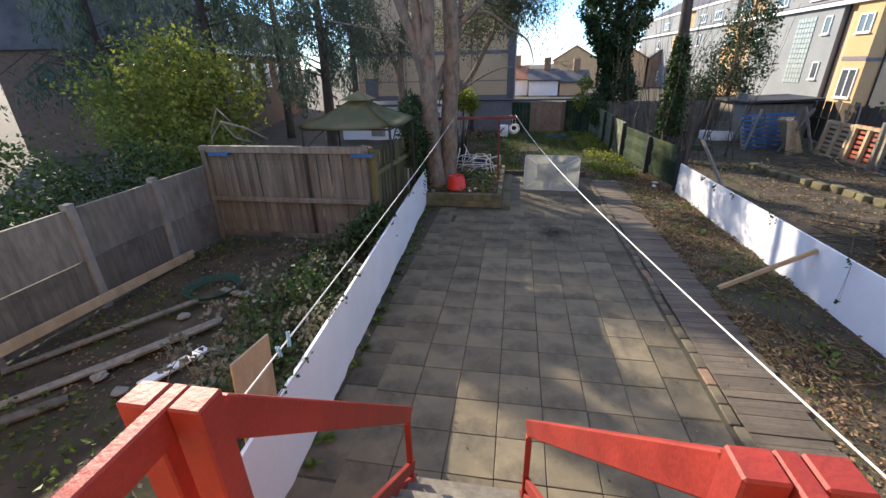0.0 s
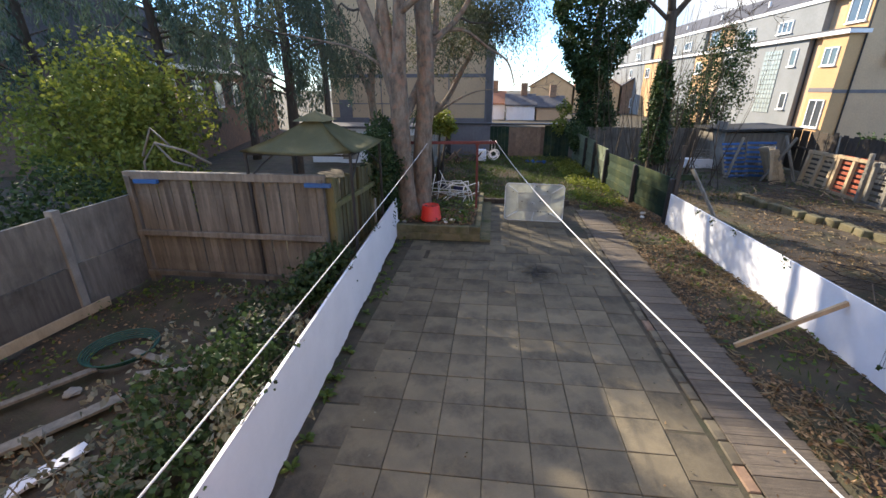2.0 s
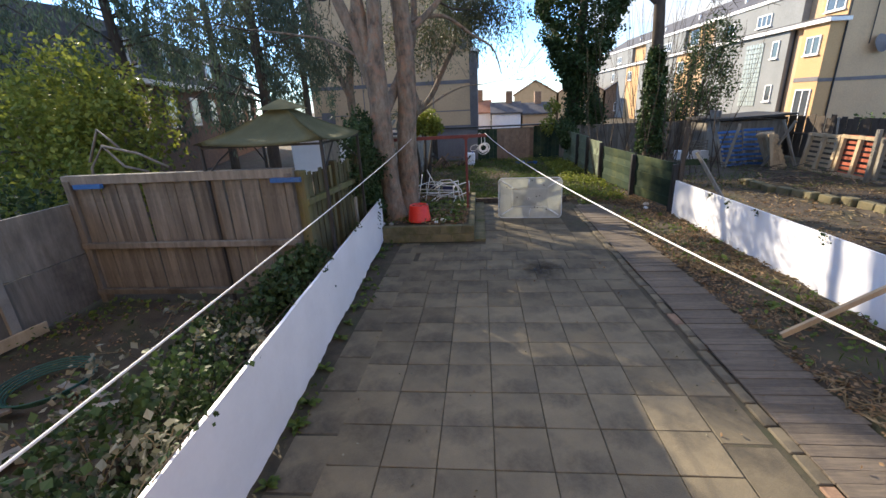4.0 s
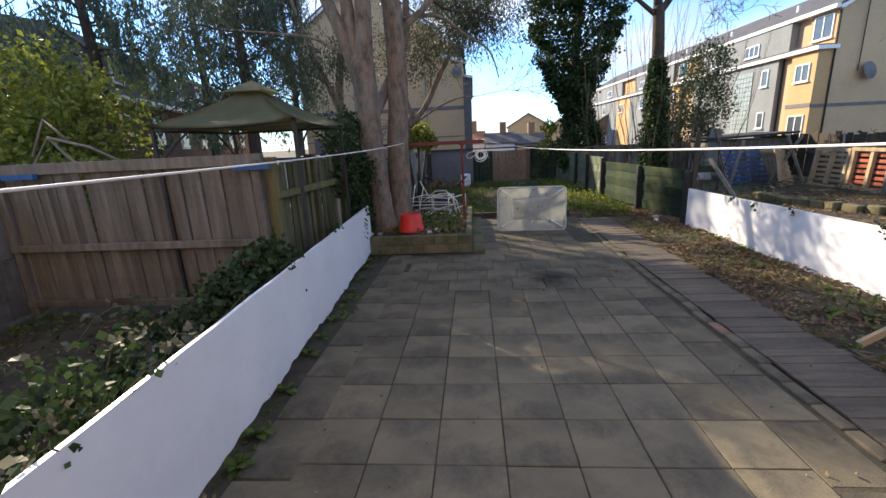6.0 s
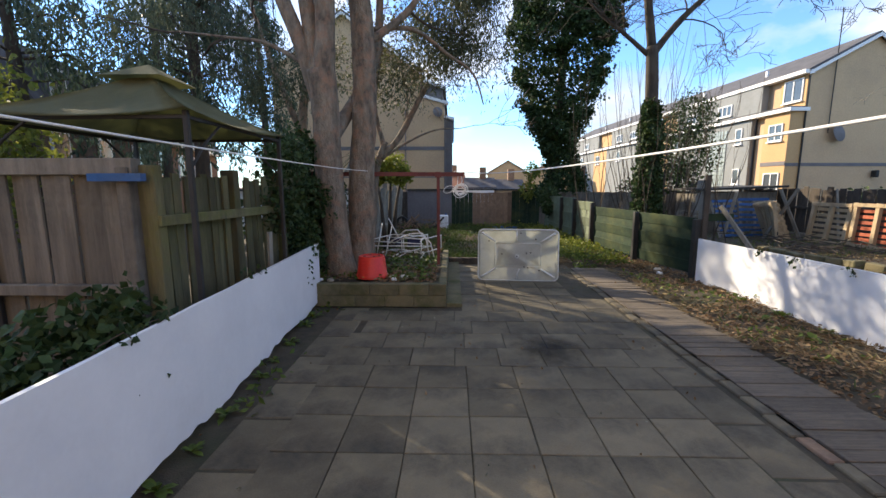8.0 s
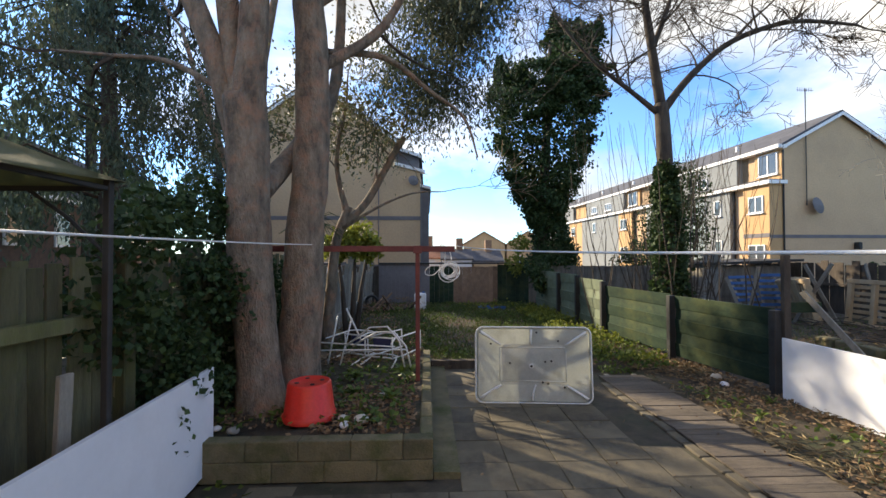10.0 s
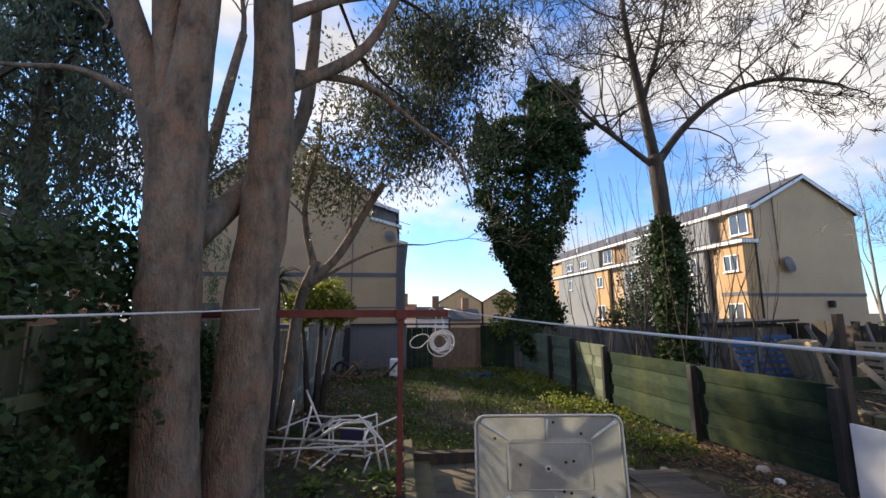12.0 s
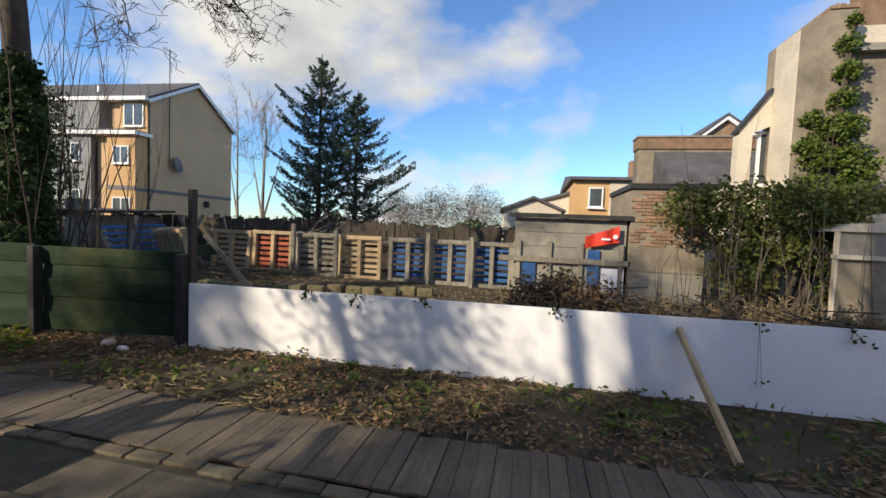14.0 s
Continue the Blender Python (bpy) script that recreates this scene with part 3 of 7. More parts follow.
M["oldrender"] = mat("weathered_render", (0.17, 0.145, 0.115), (0.30, 0.26, 0.205), 1.6, 0.92, 0.5, 50, (0.10, 0.088, 0.07), 0.7, stain_scale=1.1)
bh = thing("brick_extension", "brick rear extension with a slate lean-to roof", "house", pose(16, -1.75, 0))
plain_box(bh, "wall", 0, 0.7, -4.2, 0.75, 0, 4.66, M["oldrender"])
plain_box(bh, "parapet", -0.05, 0.7, -4.2, 0.8, 4.66, 5.05, M["brick"])
plain_box(bh, "coping", -0.09, 0.7, -4.2, 0.84, 5.05, 5.11, M["concrete"])
gable_mass(bh, "lean_roof", [(-2.4, 3.2), (-0.02, 4.55), (-0.02, 3.2)], -4.0, 0.25, M["slate"])
plain_box(bh, "lower_wall", -2.3, 0, -4.0, 0.25, 0, 3.2, M["cream"])

ch = thing("rendered_house", "weathered cream rendered house with a tall stepped chimney breast", "house", pose(12, -3.05, 0))


def face_prism(root, name, pr, x0, x1, material):
    """A prism with the outline pr (y, z), running x0 to x1."""
    bm = bmesh.new()
    f = [bm.verts.new((x0, y, z)) for y, z in pr]
    b = [bm.verts.new((x1, y, z)) for y, z in pr]
    bm.faces.new(f)
    bm.faces.new(b[::-1])
    for i in range(len(pr)):
        k = (i + 1) % len(pr)
        bm.faces.new((f[k], f[i], b[i], b[k]))
    bmesh.ops.recalc_face_normals(bm, faces=bm.faces[:])
    return part(name, bm, material, root)


# sloped wing round a deep window opening
face_prism(ch, "wing_wall", [(0.61, 0), (0.61, 4.34), (0.30, 4.76), (0.30, 0)], 0.0, 0.3, M["cream"])
face_prism(ch, "wing_wall", [(0.30, 4.30), (0.30, 4.76), (-0.12, 5.38), (-0.12, 4.48)], 0.0, 0.3, M["cream"])
face_prism(ch, "wing_wall", [(0.30, 0), (0.30, 3.0), (-0.12, 3.0), (-0.12, 0)], 0.0, 1.0, M["cream"])
face_prism(ch, "wing_roof_edge", [(0.66, 4.30), (0.66, 4.37), (-0.12, 5.46), (-0.12, 5.39)], -0.06, 0.32, M["dark"])
add_window(ch, 0.22, 0.09, 3.0, 0.42, 1.38, "x", 1)
# chimney breast with a stepped, broken top
face_prism(ch, "chimney_breast", [(-0.11, 0), (-0.11, 6.42), (-0.3, 6.52), (-0.34, 6.62), (-0.56, 6.70), (-0.62, 6.78), (-1.17, 6.8), (-1.17, 0)], -0.9, 0.45, M["oldrender"])
face_prism(ch, "cream_return", [(-0.108, 0), (-0.108, 6.40), (-0.07, 6.38), (-0.07, 0)], -0.885, -0.0, M["cream"])
for k in range(6):
    plain_box(ch, "brick", -0.93, 0.4, -0.62 - 0.093 * (k + 1), -0.62 - 0.093 * k - 0.008, 6.8, 6.87 + 0.03 * ((k * 5) % 3 > 0), M["brick"])
gable_mass(ch, "wall", [(-0.4, 0), (0.4, 0), (0.4, 6), (-0.4, 6)], -9, -1.17, M["oldrender"])
plain_box(ch, "parapet", -0.42, 0.38, -9, -1.17, 6.16, 6.62, M["cream"])
plain_box(ch, "coping", -0.6, 0.42, -9, -1.17, 6.0, 6.16, M["concrete"])
plain_box(ch, "chimney", -0.3, 0.4, -2.6, -1.75, 6.62, 8.2, M["brick"])
add_window(ch, -0.42, -2.5, 3.5, 1.9, 1.15, "x", 2)

lt = thing("lean_to", "low cream and grey panelled lean-to among the canes", "shed", pose(8.25, -2.5, 0))
face_prism(lt, "fascia", [(0, 1.84), (-0.25, 1.98), (-0.6, 2.0), (-0.7, 2.16), (-3.2, 2.2), (-3.2, 1.84)], 0.0, 1.4, M["cream"])
for y0, y1 in ((-0.04, -0.9), (-0.98, -1.9), (-1.98, -3.1)):
    plain_box(lt, "grey_panel", 0.06, 0.1, y1, y0, 1.45, 1.84, M["concrete"])
    plain_box(lt, "lower_panel", 0.06, 0.1, y1, y0, 0.3, 1.38, M["oldrender"])
plain_box(lt, "sill", -0.03, 0.12, -3.2, 0.02, 1.38, 1.45, M["cream"])
for y in (0.0, -0.94, -1.94, -3.1):
    plain_box(lt, "mullion", 0.03, 0.11, y - 0.04, y, 0.3, 1.84, M["cream"])

gb = thing("gabled_house", "house with white gable fascias and a slate roof", "house", pose(22, -6.2, 0))
face_prism(gb, "gable_wall", [(1.3, 0), (1.3, 6.2), (0.2, 7.1), (-1.6, 5.8), (-1.6, 0)], 0, 5, M["brick"])
face_prism(gb, "fascia", [(1.45, 6.1), (1.45, 6.26), (0.2, 7.3), (0.2, 7.12)], -0.2, 0.0, M["white"])
face_prism(gb, "fascia", [(-1.75, 5.7), (-1.75, 5.9), (0.2, 7.3), (0.2, 7.12)], -0.2, 0.0, M["white"])
face_prism(gb, "roof_slope", [(1.5, 6.25), (1.5, 6.33), (0.2, 7.42), (0.2, 7.32)], -0.25, 5, M["slate"])
face_prism(gb, "roof_slope", [(-1.8, 5.86), (-1.8, 5.96), (0.2, 7.42), (0.2, 7.32)], -0.25, 5, M["slate"])

shed = thing("outhouse", "grey boarded lean-to outhouse with a black felt roof", "shed", pose(10, 0.45, 0.3))
for k in range(5):
    plain_box(shed, "cladding_board", 0, 0.04, 0.0, 2.45, k * 0.33, k * 0.33 + 0.32, M["concrete"])
plain_box(shed, "wall", 0.04, 3, 0.0, 2.45, 0, 1.6, M["concrete"])
plain_box(shed, "plinth", -0.01, 3, 0.0, 2.45, -0.3, -0.004, M["concrete"])
slab_between(shed, "felt_roof", (-0.15, 1.62), (3.2, 1.75), -0.1, 2.6, 0.1, M["dark"])
for y in (0.05, 0.9, 1.6, 2.3):
    plain_box(shed, "batten", -0.06, -0.002, y, y + 0.1, 0.0, 1.1, M["greywood"])
plain_box(shed, "rail", -0.1, -0.06, -0.1, 2.8, 0.62, 0.74, M["greywood"])
plain_box(shed, "blue_panel", -0.055, -0.01, 1.95, 2.25, 0.0, 0.6, M["blue"])
plain_box(shed, "blue_panel", -0.055, -0.01, 0.55, 0.8, 0.15, 0.95, M["blue"])
plain_box(shed, "white_panel", -0.055, -0.01, 0.02, 0.5, 0.0, 0.55, M["white"])
pier = thing("brick_outbuilding", "old brick outbuilding patched with grey render", "shed", pose(9.9, -0.5, 0.2))
plain_box(pier, "wall", 0, 2.6, -0.6, 0.9, -0.2, 2.45, M["oldrender"])
bm = bmesh.new()
box(bm, -0.025, 0.0, 0, 0.205, 0, 0.062)
brick_mesh = mesh_of("brick", bm, M["brick"])
for k in range(16):
    for j in range(7):
        if noise.noise(Vector((k * 0.4, j * 0.7, 2.2))) > -0.12:
            ob = new("brick", brick_mesh)
            ob.parent = pier
            ob.matrix_basis = pose(0, -0.58 + j * 0.215 + (k % 2) * 0.1 - 0.1, 1.2 + k * 0.075)
plain_box(pier, "render_coat", -0.02, 0, -0.6, 0.88, 0.0, 0.62, M["concrete"])
plain_box(pier, "render_coat", -0.022, 0, -0.6, 0.86, 0.64, 1.19, M["oldrender"])
plain_box(pier, "coping", -0.06, 2.6, -0.65, 0.95, 2.45, 2.56, M["dark"])
ban = thing("banner", "red fabric banner with a faded white logo shape", "banner", pose(9.86, 0.62, 1.15))
bm = bmesh.new()
prev = None
for k in range(13):
    y = k * 0.06
    x = 0.03 * math.sin(k * 0.9)
    lo, hi = 0.30 - 0.22 * y, 0.66 - 0.36 * y
    cur = [bm.verts.new((x, y, lo)), bm.verts.new((x, y, hi)), bm.verts.new((x + 0.006, y, hi)), bm.verts.new((x + 0.006, y, lo))]
    if prev:
        for i in range(4):
            bm.faces.new((prev[i], cur[i], cur[(i + 1) % 4], prev[(i + 1) % 4]))
    else:
        bm.faces.new(cur)
    prev = cur
bm.faces.new(prev[::-1])
bmesh.ops.recalc_face_normals(bm, faces=bm.faces[:])
M["bannerred"] = mat("red_fabric", (0.55, 0.03, 0.02), (0.62, 0.05, 0.03), 5, 0.7, 0.1, 80)
part("cloth", bm, M["bannerred"], ban)
bm = bmesh.new()
bmesh.ops.create_cone(bm, cap_ends=True, segments=12, radius1=0.05, radius2=0.05, depth=0.012, matrix=pose(-0.04, 0.09, 0.42, 0, 90, 0))
part("logo_disc", bm, M["white"], ban)
plain_box(ban, "bar", -0.05, -0.035, 0.2, 0.38, 0.34, 0.38, M["white"])

# ---------- timber fences ----------


def board_fence(name, label, a, b, z0, z1, bw, material, jag=0.0, rails=(), lean=0.0, posts=(), cap=False, group="", over=0.012, side=1):
    """Upright boards from a to b (x, y); every board, rail and post a part of its own."""
    a, b = Vector((*a, 0)), Vector((*b, 0))
    L = (b - a).length
    ang = math.atan2(b.y - a.y, b.x - a.x)
    root = thing(name, label, "fence", Matrix.Translation(a) @ Matrix.Rotation(ang, 4, "Z"), group, "structure")
    n = max(1, int(L / bw))
    w = L / n
    rng = random.Random(name + str(round(L, 2)))
    shared = []
    for k in range(4):
        bm = bmesh.new()
        top = z1 - jag * rng.random()
        vs = box(bm, -w * 0.49, w * 0.49, -0.011, 0.011, z0, top, bevel=0.003)
        shared.append(mesh_of("board", bm, material))
    for k in range(n):
        ob = new("board", shared[rng.randrange(4)])
        ob.parent = root
        ob.matrix_basis = pose((k + 0.5) * w, side * (over if k % 2 else 0), rng.uniform(-0.012, 0.012), lean + rng.uniform(-0.6, 0.6), rng.uniform(-1, 1) * (0.4 + 6 * jag), rng.uniform(-1.5, 1.5))
    for z in rails:
        bm = bmesh.new()
        box(bm, 0, L, -0.07 * side - 0.03, -0.07 * side + 0.03, z - 0.045, z + 0.045, bevel=0.006)
        part("rail", bm, material, root)
    for p in posts:
        bm = bmesh.new()
        box(bm, p - 0.05, p + 0.05, -0.075, 0.075, 0, z1 + 0.05, bevel=0.008)
        part("post", bm, material, root)
    if cap:
        bm = bmesh.new()
        box(bm, -0.03, L + 0.03, -0.05, 0.06, z1 - 0.01, z1 + 0.12, bevel=0.006)
        part("cap_board", bm, M["greywood"], root)
    return root


board_fence("fence_cross", "tall weathered brown closeboard fence with a grey top board", (-6.1, 2.12), (-2.68, 2.12), 0.12, 1.88, 0.125, M["fencewood"], 0.0, (0.95, 0.2), posts=(0.05, 3.38), cap=True)
cr = board_fence("fence_return", "leaning picket fence of mossy brown boards", (-2.6, 2.15), (-2.42, 4.3), 0.05, 1.9, 0.09, M["mossfence"], 0.12, (0.5, 1.5), posts=(0.04, 1.1, 2.1))
board_fence("fence_ivy", "old dark fence overgrown with ivy", (-2.6, 4.3), (-2.75, 8.4), 0.05, 1.95, 0.14, M["mossfence"], 0.1, (0.5, 1.5), posts=(1.2, 3.0))
bf = board_fence("fence_broken", "broken leaning wooden fence with missing boards", (-2.6, 8.4), (-2.5, 17.7), 0.05, 1.85, 0.19, M["greywood"], 0.5, (0.45, 1.3), 4.0, posts=(0.8, 3.0, 5.2, 7.4, 9.0))
# rails clipped on the cross fence corner
for x, z in ((-5.9, 1.86), (-2.95, 1.86)):
    tagged(plain_box(None, "gutter_clip", x, x + 0.42, 2.0, 2.06, z - 0.04, z + 0.02, M["blue"]), "short pale blue metal strip along the fence top", "strip")

# panel fence along the west side
wf = thing("fence_panels", "grey concrete and timber panel fence in shade", "fence", pose(-6.15, -5.2, 0, 0, 0, 90), kind="structure")
for k in range(5):
    for j in range(2):
        plain_box(wf, "panel", 0.06 + k * 1.5, 1.5 + k * 1.5 - 0.02, -0.03, 0.02, 0.06 + j * 0.78, 0.82 + j * 0.78, M["greywood"] if j else M["fencewood"])
    plain_box(wf, "post", -0.06 + k * 1.5, 0.06 + k * 1.5, -0.07, 0.05, 0, 1.68, M["concrete"])
bm = bmesh.new()
beam(bm, (0.2, -0.16, 0.45), (6.3, -0.14, 0.12), 0.04, 0.15)
part("gravel_board", bm, M["newwood"], wf, "long pale new timber board")

# green painted fence of overlapping horizontal boards
# far bays: sunlight put into a paler copy of the fence green
M["sunlitgreen"] = mat("sunlit_green_paint", (0.10, 0.13, 0.085), (0.16, 0.19, 0.125), 3.0, 0.75, 0.3, 30, (0.07, 0.085, 0.04), 0.6, spread=0.2)
gfp = [(4.52, 6.78), (4.24, 8.75), (3.98, 11.1), (3.9, 12.6), (3.86, 14.1), (3.75, 16.6)]
gr = thing("fence_green", "green painted fence of horizontal boards, patchy with moss", "fence", kind="structure")
for i, ((xa, ya), (xb, yb)) in enumerate(zip(gfp, gfp[1:])):
    hgt = (1.06, 1.08, 1.2, 1.28, 1.28)[i]
    d = Vector((xb - xa, yb - ya, 0)).normalized()
    ang = math.degrees(math.atan2(d.y, d.x))
    L = math.hypot(xb - xa, yb - ya)
    for j in range(5):
        bm = bmesh.new()
        box(bm, 0.05, L - 0.05, -0.012, 0.012, 0, hgt / 5 + 0.02, bevel=0.003)
        ob = part("board", bm, M["green"] if i < 2 else M["sunlitgreen"], gr, "" if i < 2 else "green board painted paler as if in sun")
        ob.matrix_basis = pose(xa, ya, 0.1 + j * hgt / 5, 4 * (1 if j % 2 else -1), random.uniform(-0.5, 0.5), ang)
    bm = bmesh.new()
    box(bm, -0.05, 0.05, -0.06, 0.06, 0, hgt + 0.1, bevel=0.008)
    ob = part("post", bm, M["dark"], gr, "dark stained post")
    ob.matrix_basis = pose(xa - 0.06, ya, 0, 0, 0, ang)
tp = plain_box(None, "gate_post", 4.53, 4.62, 6.70, 6.76, 0, 1.98, M["darkbark"])
tagged(tp, "tall dark timber post beside the white board", "post")
bm = bmesh.new()
beam(bm, (4.92, 6.85, 1.40), (5.5, 6.0, 0.03), 0.06, 0.07)
tagged(part("leaning_prop", bm, M["greywood"]), "grey timber prop leaning by the fence end", "timber")
tagged(plain_box(None, "fence_stub", 4.62, 5.15, 6.8, 6.84, 1.12, 1.26, M["green"]), "short green rail between fence post and prop", "rail")

# back fence
bk = thing("fence_back", "dark back fence of corrugated and timber panels", "fence", pose(0, 17.75, 0), kind="structure")
for x0, x1, h, c in ((-6.5, -2.2, 1.5, "darkbark"), (-2.2, -0.2, 1.62, "band"), (-0.2, 0.75, 1.5, "green"), (0.75, 2.5, 1.48, "brick"), (2.5, 3.75, 1.55, "green"), (3.75, 12, 1.5, "fencewood")):
    n = max(1, int((x1 - x0) / 0.16))
    for k in range(n):
        w = (x1 - x0) / n
        plain_box(bk, "board", x0 + k * w, x0 + (k + 0.96) * w, -0.02 + 0.012 * (k % 2), 0.02 + 0.012 * (k % 2), 0.02, h + 0.03 * random.random(), M[c])
plain_box(bk, "cap", -2.2, 3.75, -0.1, 0.35, 1.6, 1.66, M["dark"])
board_fence("fence_east", "dark slatted boundary fence behind the allotment", (12.5, 17.7), (12.5, -1.0), 0.1, 1.75, 0.24, M["darkbark"], 0.15, (1.0,))

# ---------- boarded walk beside the patio ----------
dk = thing("boardwalk", "weathered grey boardwalk of cross-laid planks", "decking", pose(0, 0, 0), kind="structure")
deck_meshes = []
for k in range(5):
    bm = bmesh.new()
    box(bm, 2.405 + 0.01 * random.random(), 3.1 + 0.05 * random.random(), -0.0592, 0.0592, -0.022, 0.0, bevel=0.0025)
    deck_meshes.append(mesh_of("plank", bm, M["deck"]))
for k in range(105):
    ob = new("plank", deck_meshes[k % 5])
    ob.parent = dk
    y = -4.9 + k * 0.121
    ob.matrix_basis = pose(0.0, y, 0.024 + random.uniform(-0.0012, 0.0012), random.uniform(-0.25, 0.25), random.uniform(-0.15, 0.15), random.uniform(-0.08, 0.08))
for x in (2.55, 3.0):
    plain_box(dk, "bearer", x, x + 0.07, -4.9, 7.9, -0.08, 0.0, M["greywood"])

# brick and stone edging between patio and boardwalk
edge = thing("edging", "uneven edging of broken brick and stone along the patio", "edging", kind="structure")
for k in range(42):
    y = -4.6 + k * 0.29
    bm = bmesh.new()
    box(bm, -0.055, 0.055, -0.14, 0.14, -0.05, 0.012, bevel=0.01)
    ob = part("brick" if k % 3 == 0 else "stone", bm, M["brick"] if (k % 9 == 3 and k < 24) else M["darkslab"], edge)
    ob.matrix_basis = pose(2.345 + random.uniform(-0.02, 0.02), y, random.uniform(-0.006, 0.002), random.uniform(-0.8, 0.8), random.uniform(-1, 1), random.uniform(-1.5, 1.5))
pk = plain_box(None, "kerb_strip", -0.235, -0.005, 4.85, 8.3, -0.05, 0.05, M["moss"])
tagged(pk, "low concrete kerb strip beside the planting bed", "kerb", kind="structure")
te = plain_box(None, "edge_timber", -0.25, 2.3, 8.3, 8.42, -0.05, 0.14, M["darkbark"])
tagged(te, "dark rotten timber edging across the end of the paving", "timber", kind="structure")

# ---------- raised planting bed ----------
bed = thing("planting_bed", "raised planting bed of mossy concrete blocks", "planter", kind="structure")
for j in range(2):
    xs = [-2.2, -1.82, -1.38, -0.94, -0.5, -0.24] if j else [-2.2, -1.6, -1.16, -0.72, -0.24]
    for a, b in zip(xs, xs[1:]):
        bm = bmesh.new()
        box(bm, a + 0.0015, b - 0.0015, 4.82, 4.95, 0.0 + j * 0.175, 0.172 + j * 0.175, bevel=0.007)
        part("block", bm, M["moss"], bed)
for k in range(8):
    bm = bmesh.new()
    box(bm, -0.36, -0.24, 4.96 + k * 0.42, 5.37 + k * 0.42, 0, 0.33, bevel=0.012)
    part("block", bm, M["moss"], bed)
bv, bfc = [], []
nx_, ny_ = 40, 66
for j in range(ny_ + 1):
    for i in range(nx_ + 1):
        x, y = -2.55 + (2.2) * i / nx_, 4.94 + 3.4 * j / ny_
        bv.append((x, y, 0.30 + 0.05 * noise.noise(Vector((x * 2, y * 2, 1))) + 0.03 * noise.noise(Vector((x * 7, y * 7, 3)))))
for j in range(ny_):
    for i in range(nx_):
        a = j * (nx_ + 1) + i
        bfc.append((a, a + 1, a + nx_ + 2, a + nx_ + 1))
tagged(quads_object("bed_soil", bv, bfc, M["soil"], smooth=True), "dark soil of the bed strewn with dead leaves", "soil", kind="structure")

# ---------- upturned bucket ----------
bk2 = thing("bucket", "upturned bright red plastic bucket with a scuffed base", "bucket", pose(-1.45, 5.42, 0.33))
bm = bmesh.new()
prof = [(0.262, 0.0), (0.262, 0.035), (0.25, 0.05), (0.243, 0.055), (0.208, 0.33), (0.20, 0.345), (0.188, 0.35), (0.182, 0.342), (0.0, 0.34)]
rings = []
for r, z in prof:
    rings.append([bm.verts.new((r * math.cos(k * math.tau / 40), r * math.sin(k * math.tau / 40), z)) for k in range(40)] if r else [bm.verts.new((0, 0, z))])
for r0, r1 in zip(rings, rings[1:]):
    for k in range(40):
        if len(r1) == 1:
            bm.faces.new((r0[k], r0[(k + 1) % 40], r1[0]))
        else:
            bm.faces.new((r0[k], r0[(k + 1) % 40], r1[(k + 1) % 40], r1[k]))
part("body", bm, M["redplastic"], bk2, smooth=True)
for k in range(4):
    bm = bmesh.new()
    a = k * 1.6 + 0.4
    bmesh.ops.create_cone(bm, cap_ends=True, segments=10, radius1=0.022, radius2=0.022, depth=0.006, matrix=pose(0.12 * math.cos(a), 0.12 * math.sin(a), 0.345))
    part("drain_hole", bm, M["dark"], bk2)

# ---------- table top standing on its edge ----------
M["frost"] = mat("frosted_plastic", (0.50, 0.52, 0.48), (0.60, 0.61, 0.56), 2.5, 0.35, 0.12, 90, (0.33, 0.34, 0.30), 0.6, stain_scale=2.0)
M["frostedge"] = mat("frosted_edge", (0.60, 0.62, 0.60), (0.70, 0.72, 0.70), 4, 0.35, 0.05, 60)
TT = Matrix.Translation((1.09, 6.62, 0.0)) @ Matrix.Rotation(radians(-5), 4, "Z") @ Matrix.Rotation(radians(-5), 4, "X")
tab = thing("table_top", "frosted plastic garden table standing on its long edge", "table", TT)
TW, TH, RC = 1.50, 0.97, 0.10


def rrect(w, h, r, seg=6):
    pts = []
    for cx, cz, a0 in ((w / 2 - r, h - r, 0), (-w / 2 + r, h - r, 90), (-w / 2 + r, r, 180), (w / 2 - r, r, 270)):
        for k in range(seg + 1):
            a = radians(a0 + 90 * k / seg)
            pts.append((cx + r * math.cos(a), cz + r * math.sin(a)))
    return pts


bm = bmesh.new()
o = rrect(TW, TH, RC)
cz = TH / 2
levels = [(1.0, 0.0), (0.985, 0.03), (0.96, 0.012), (0.60, 0.034), (0.54, 0.039)]
rg = [[bm.verts.new((x * s, -0.0 + d, cz + (z - cz) * s)) for x, z in o] for s, d in levels]
n = len(o)
for r0, r1 in zip(rg, rg[1:]):
    for k in range(n):
        bm.faces.new((r0[k], r0[(k + 1) % n], r1[(k + 1) % n], r1[k]))
bm.faces.new(rg[-1])
bmesh.ops.solidify(bm, geom=bm.faces[:], thickness=0.006)
bmesh.ops.recalc_face_normals(bm, faces=bm.faces[:])
part("panel", bm, M["frost"], tab)
bm = bmesh.new()
tube(bm, [(x, -0.005, z) for x, z in o] + [(o[0][0], -0.005, o[0][1])], 0.011, 6, cap=False)
part("rim", bm, M["frostedge"], tab, "pale rounded rim", True)
for sx in (-1, 1):
    for sz in (-1, 1):
        bm = bmesh.new()
        p = [(sx * (TW / 2 - 0.06 - 0.27 * t), -0.012 + 0.035 * t * (1 - t) * 2, cz + sz * (cz - 0.06 - 0.17 * t)) for t in (0, 0.25, 0.5, 0.75, 1)]
        tube(bm, p, [0.022, 0.02, 0.018, 0.018, 0.012], 6)
        part("corner_rib", bm, M["frostedge"], tab, "pale moulded rib", True)
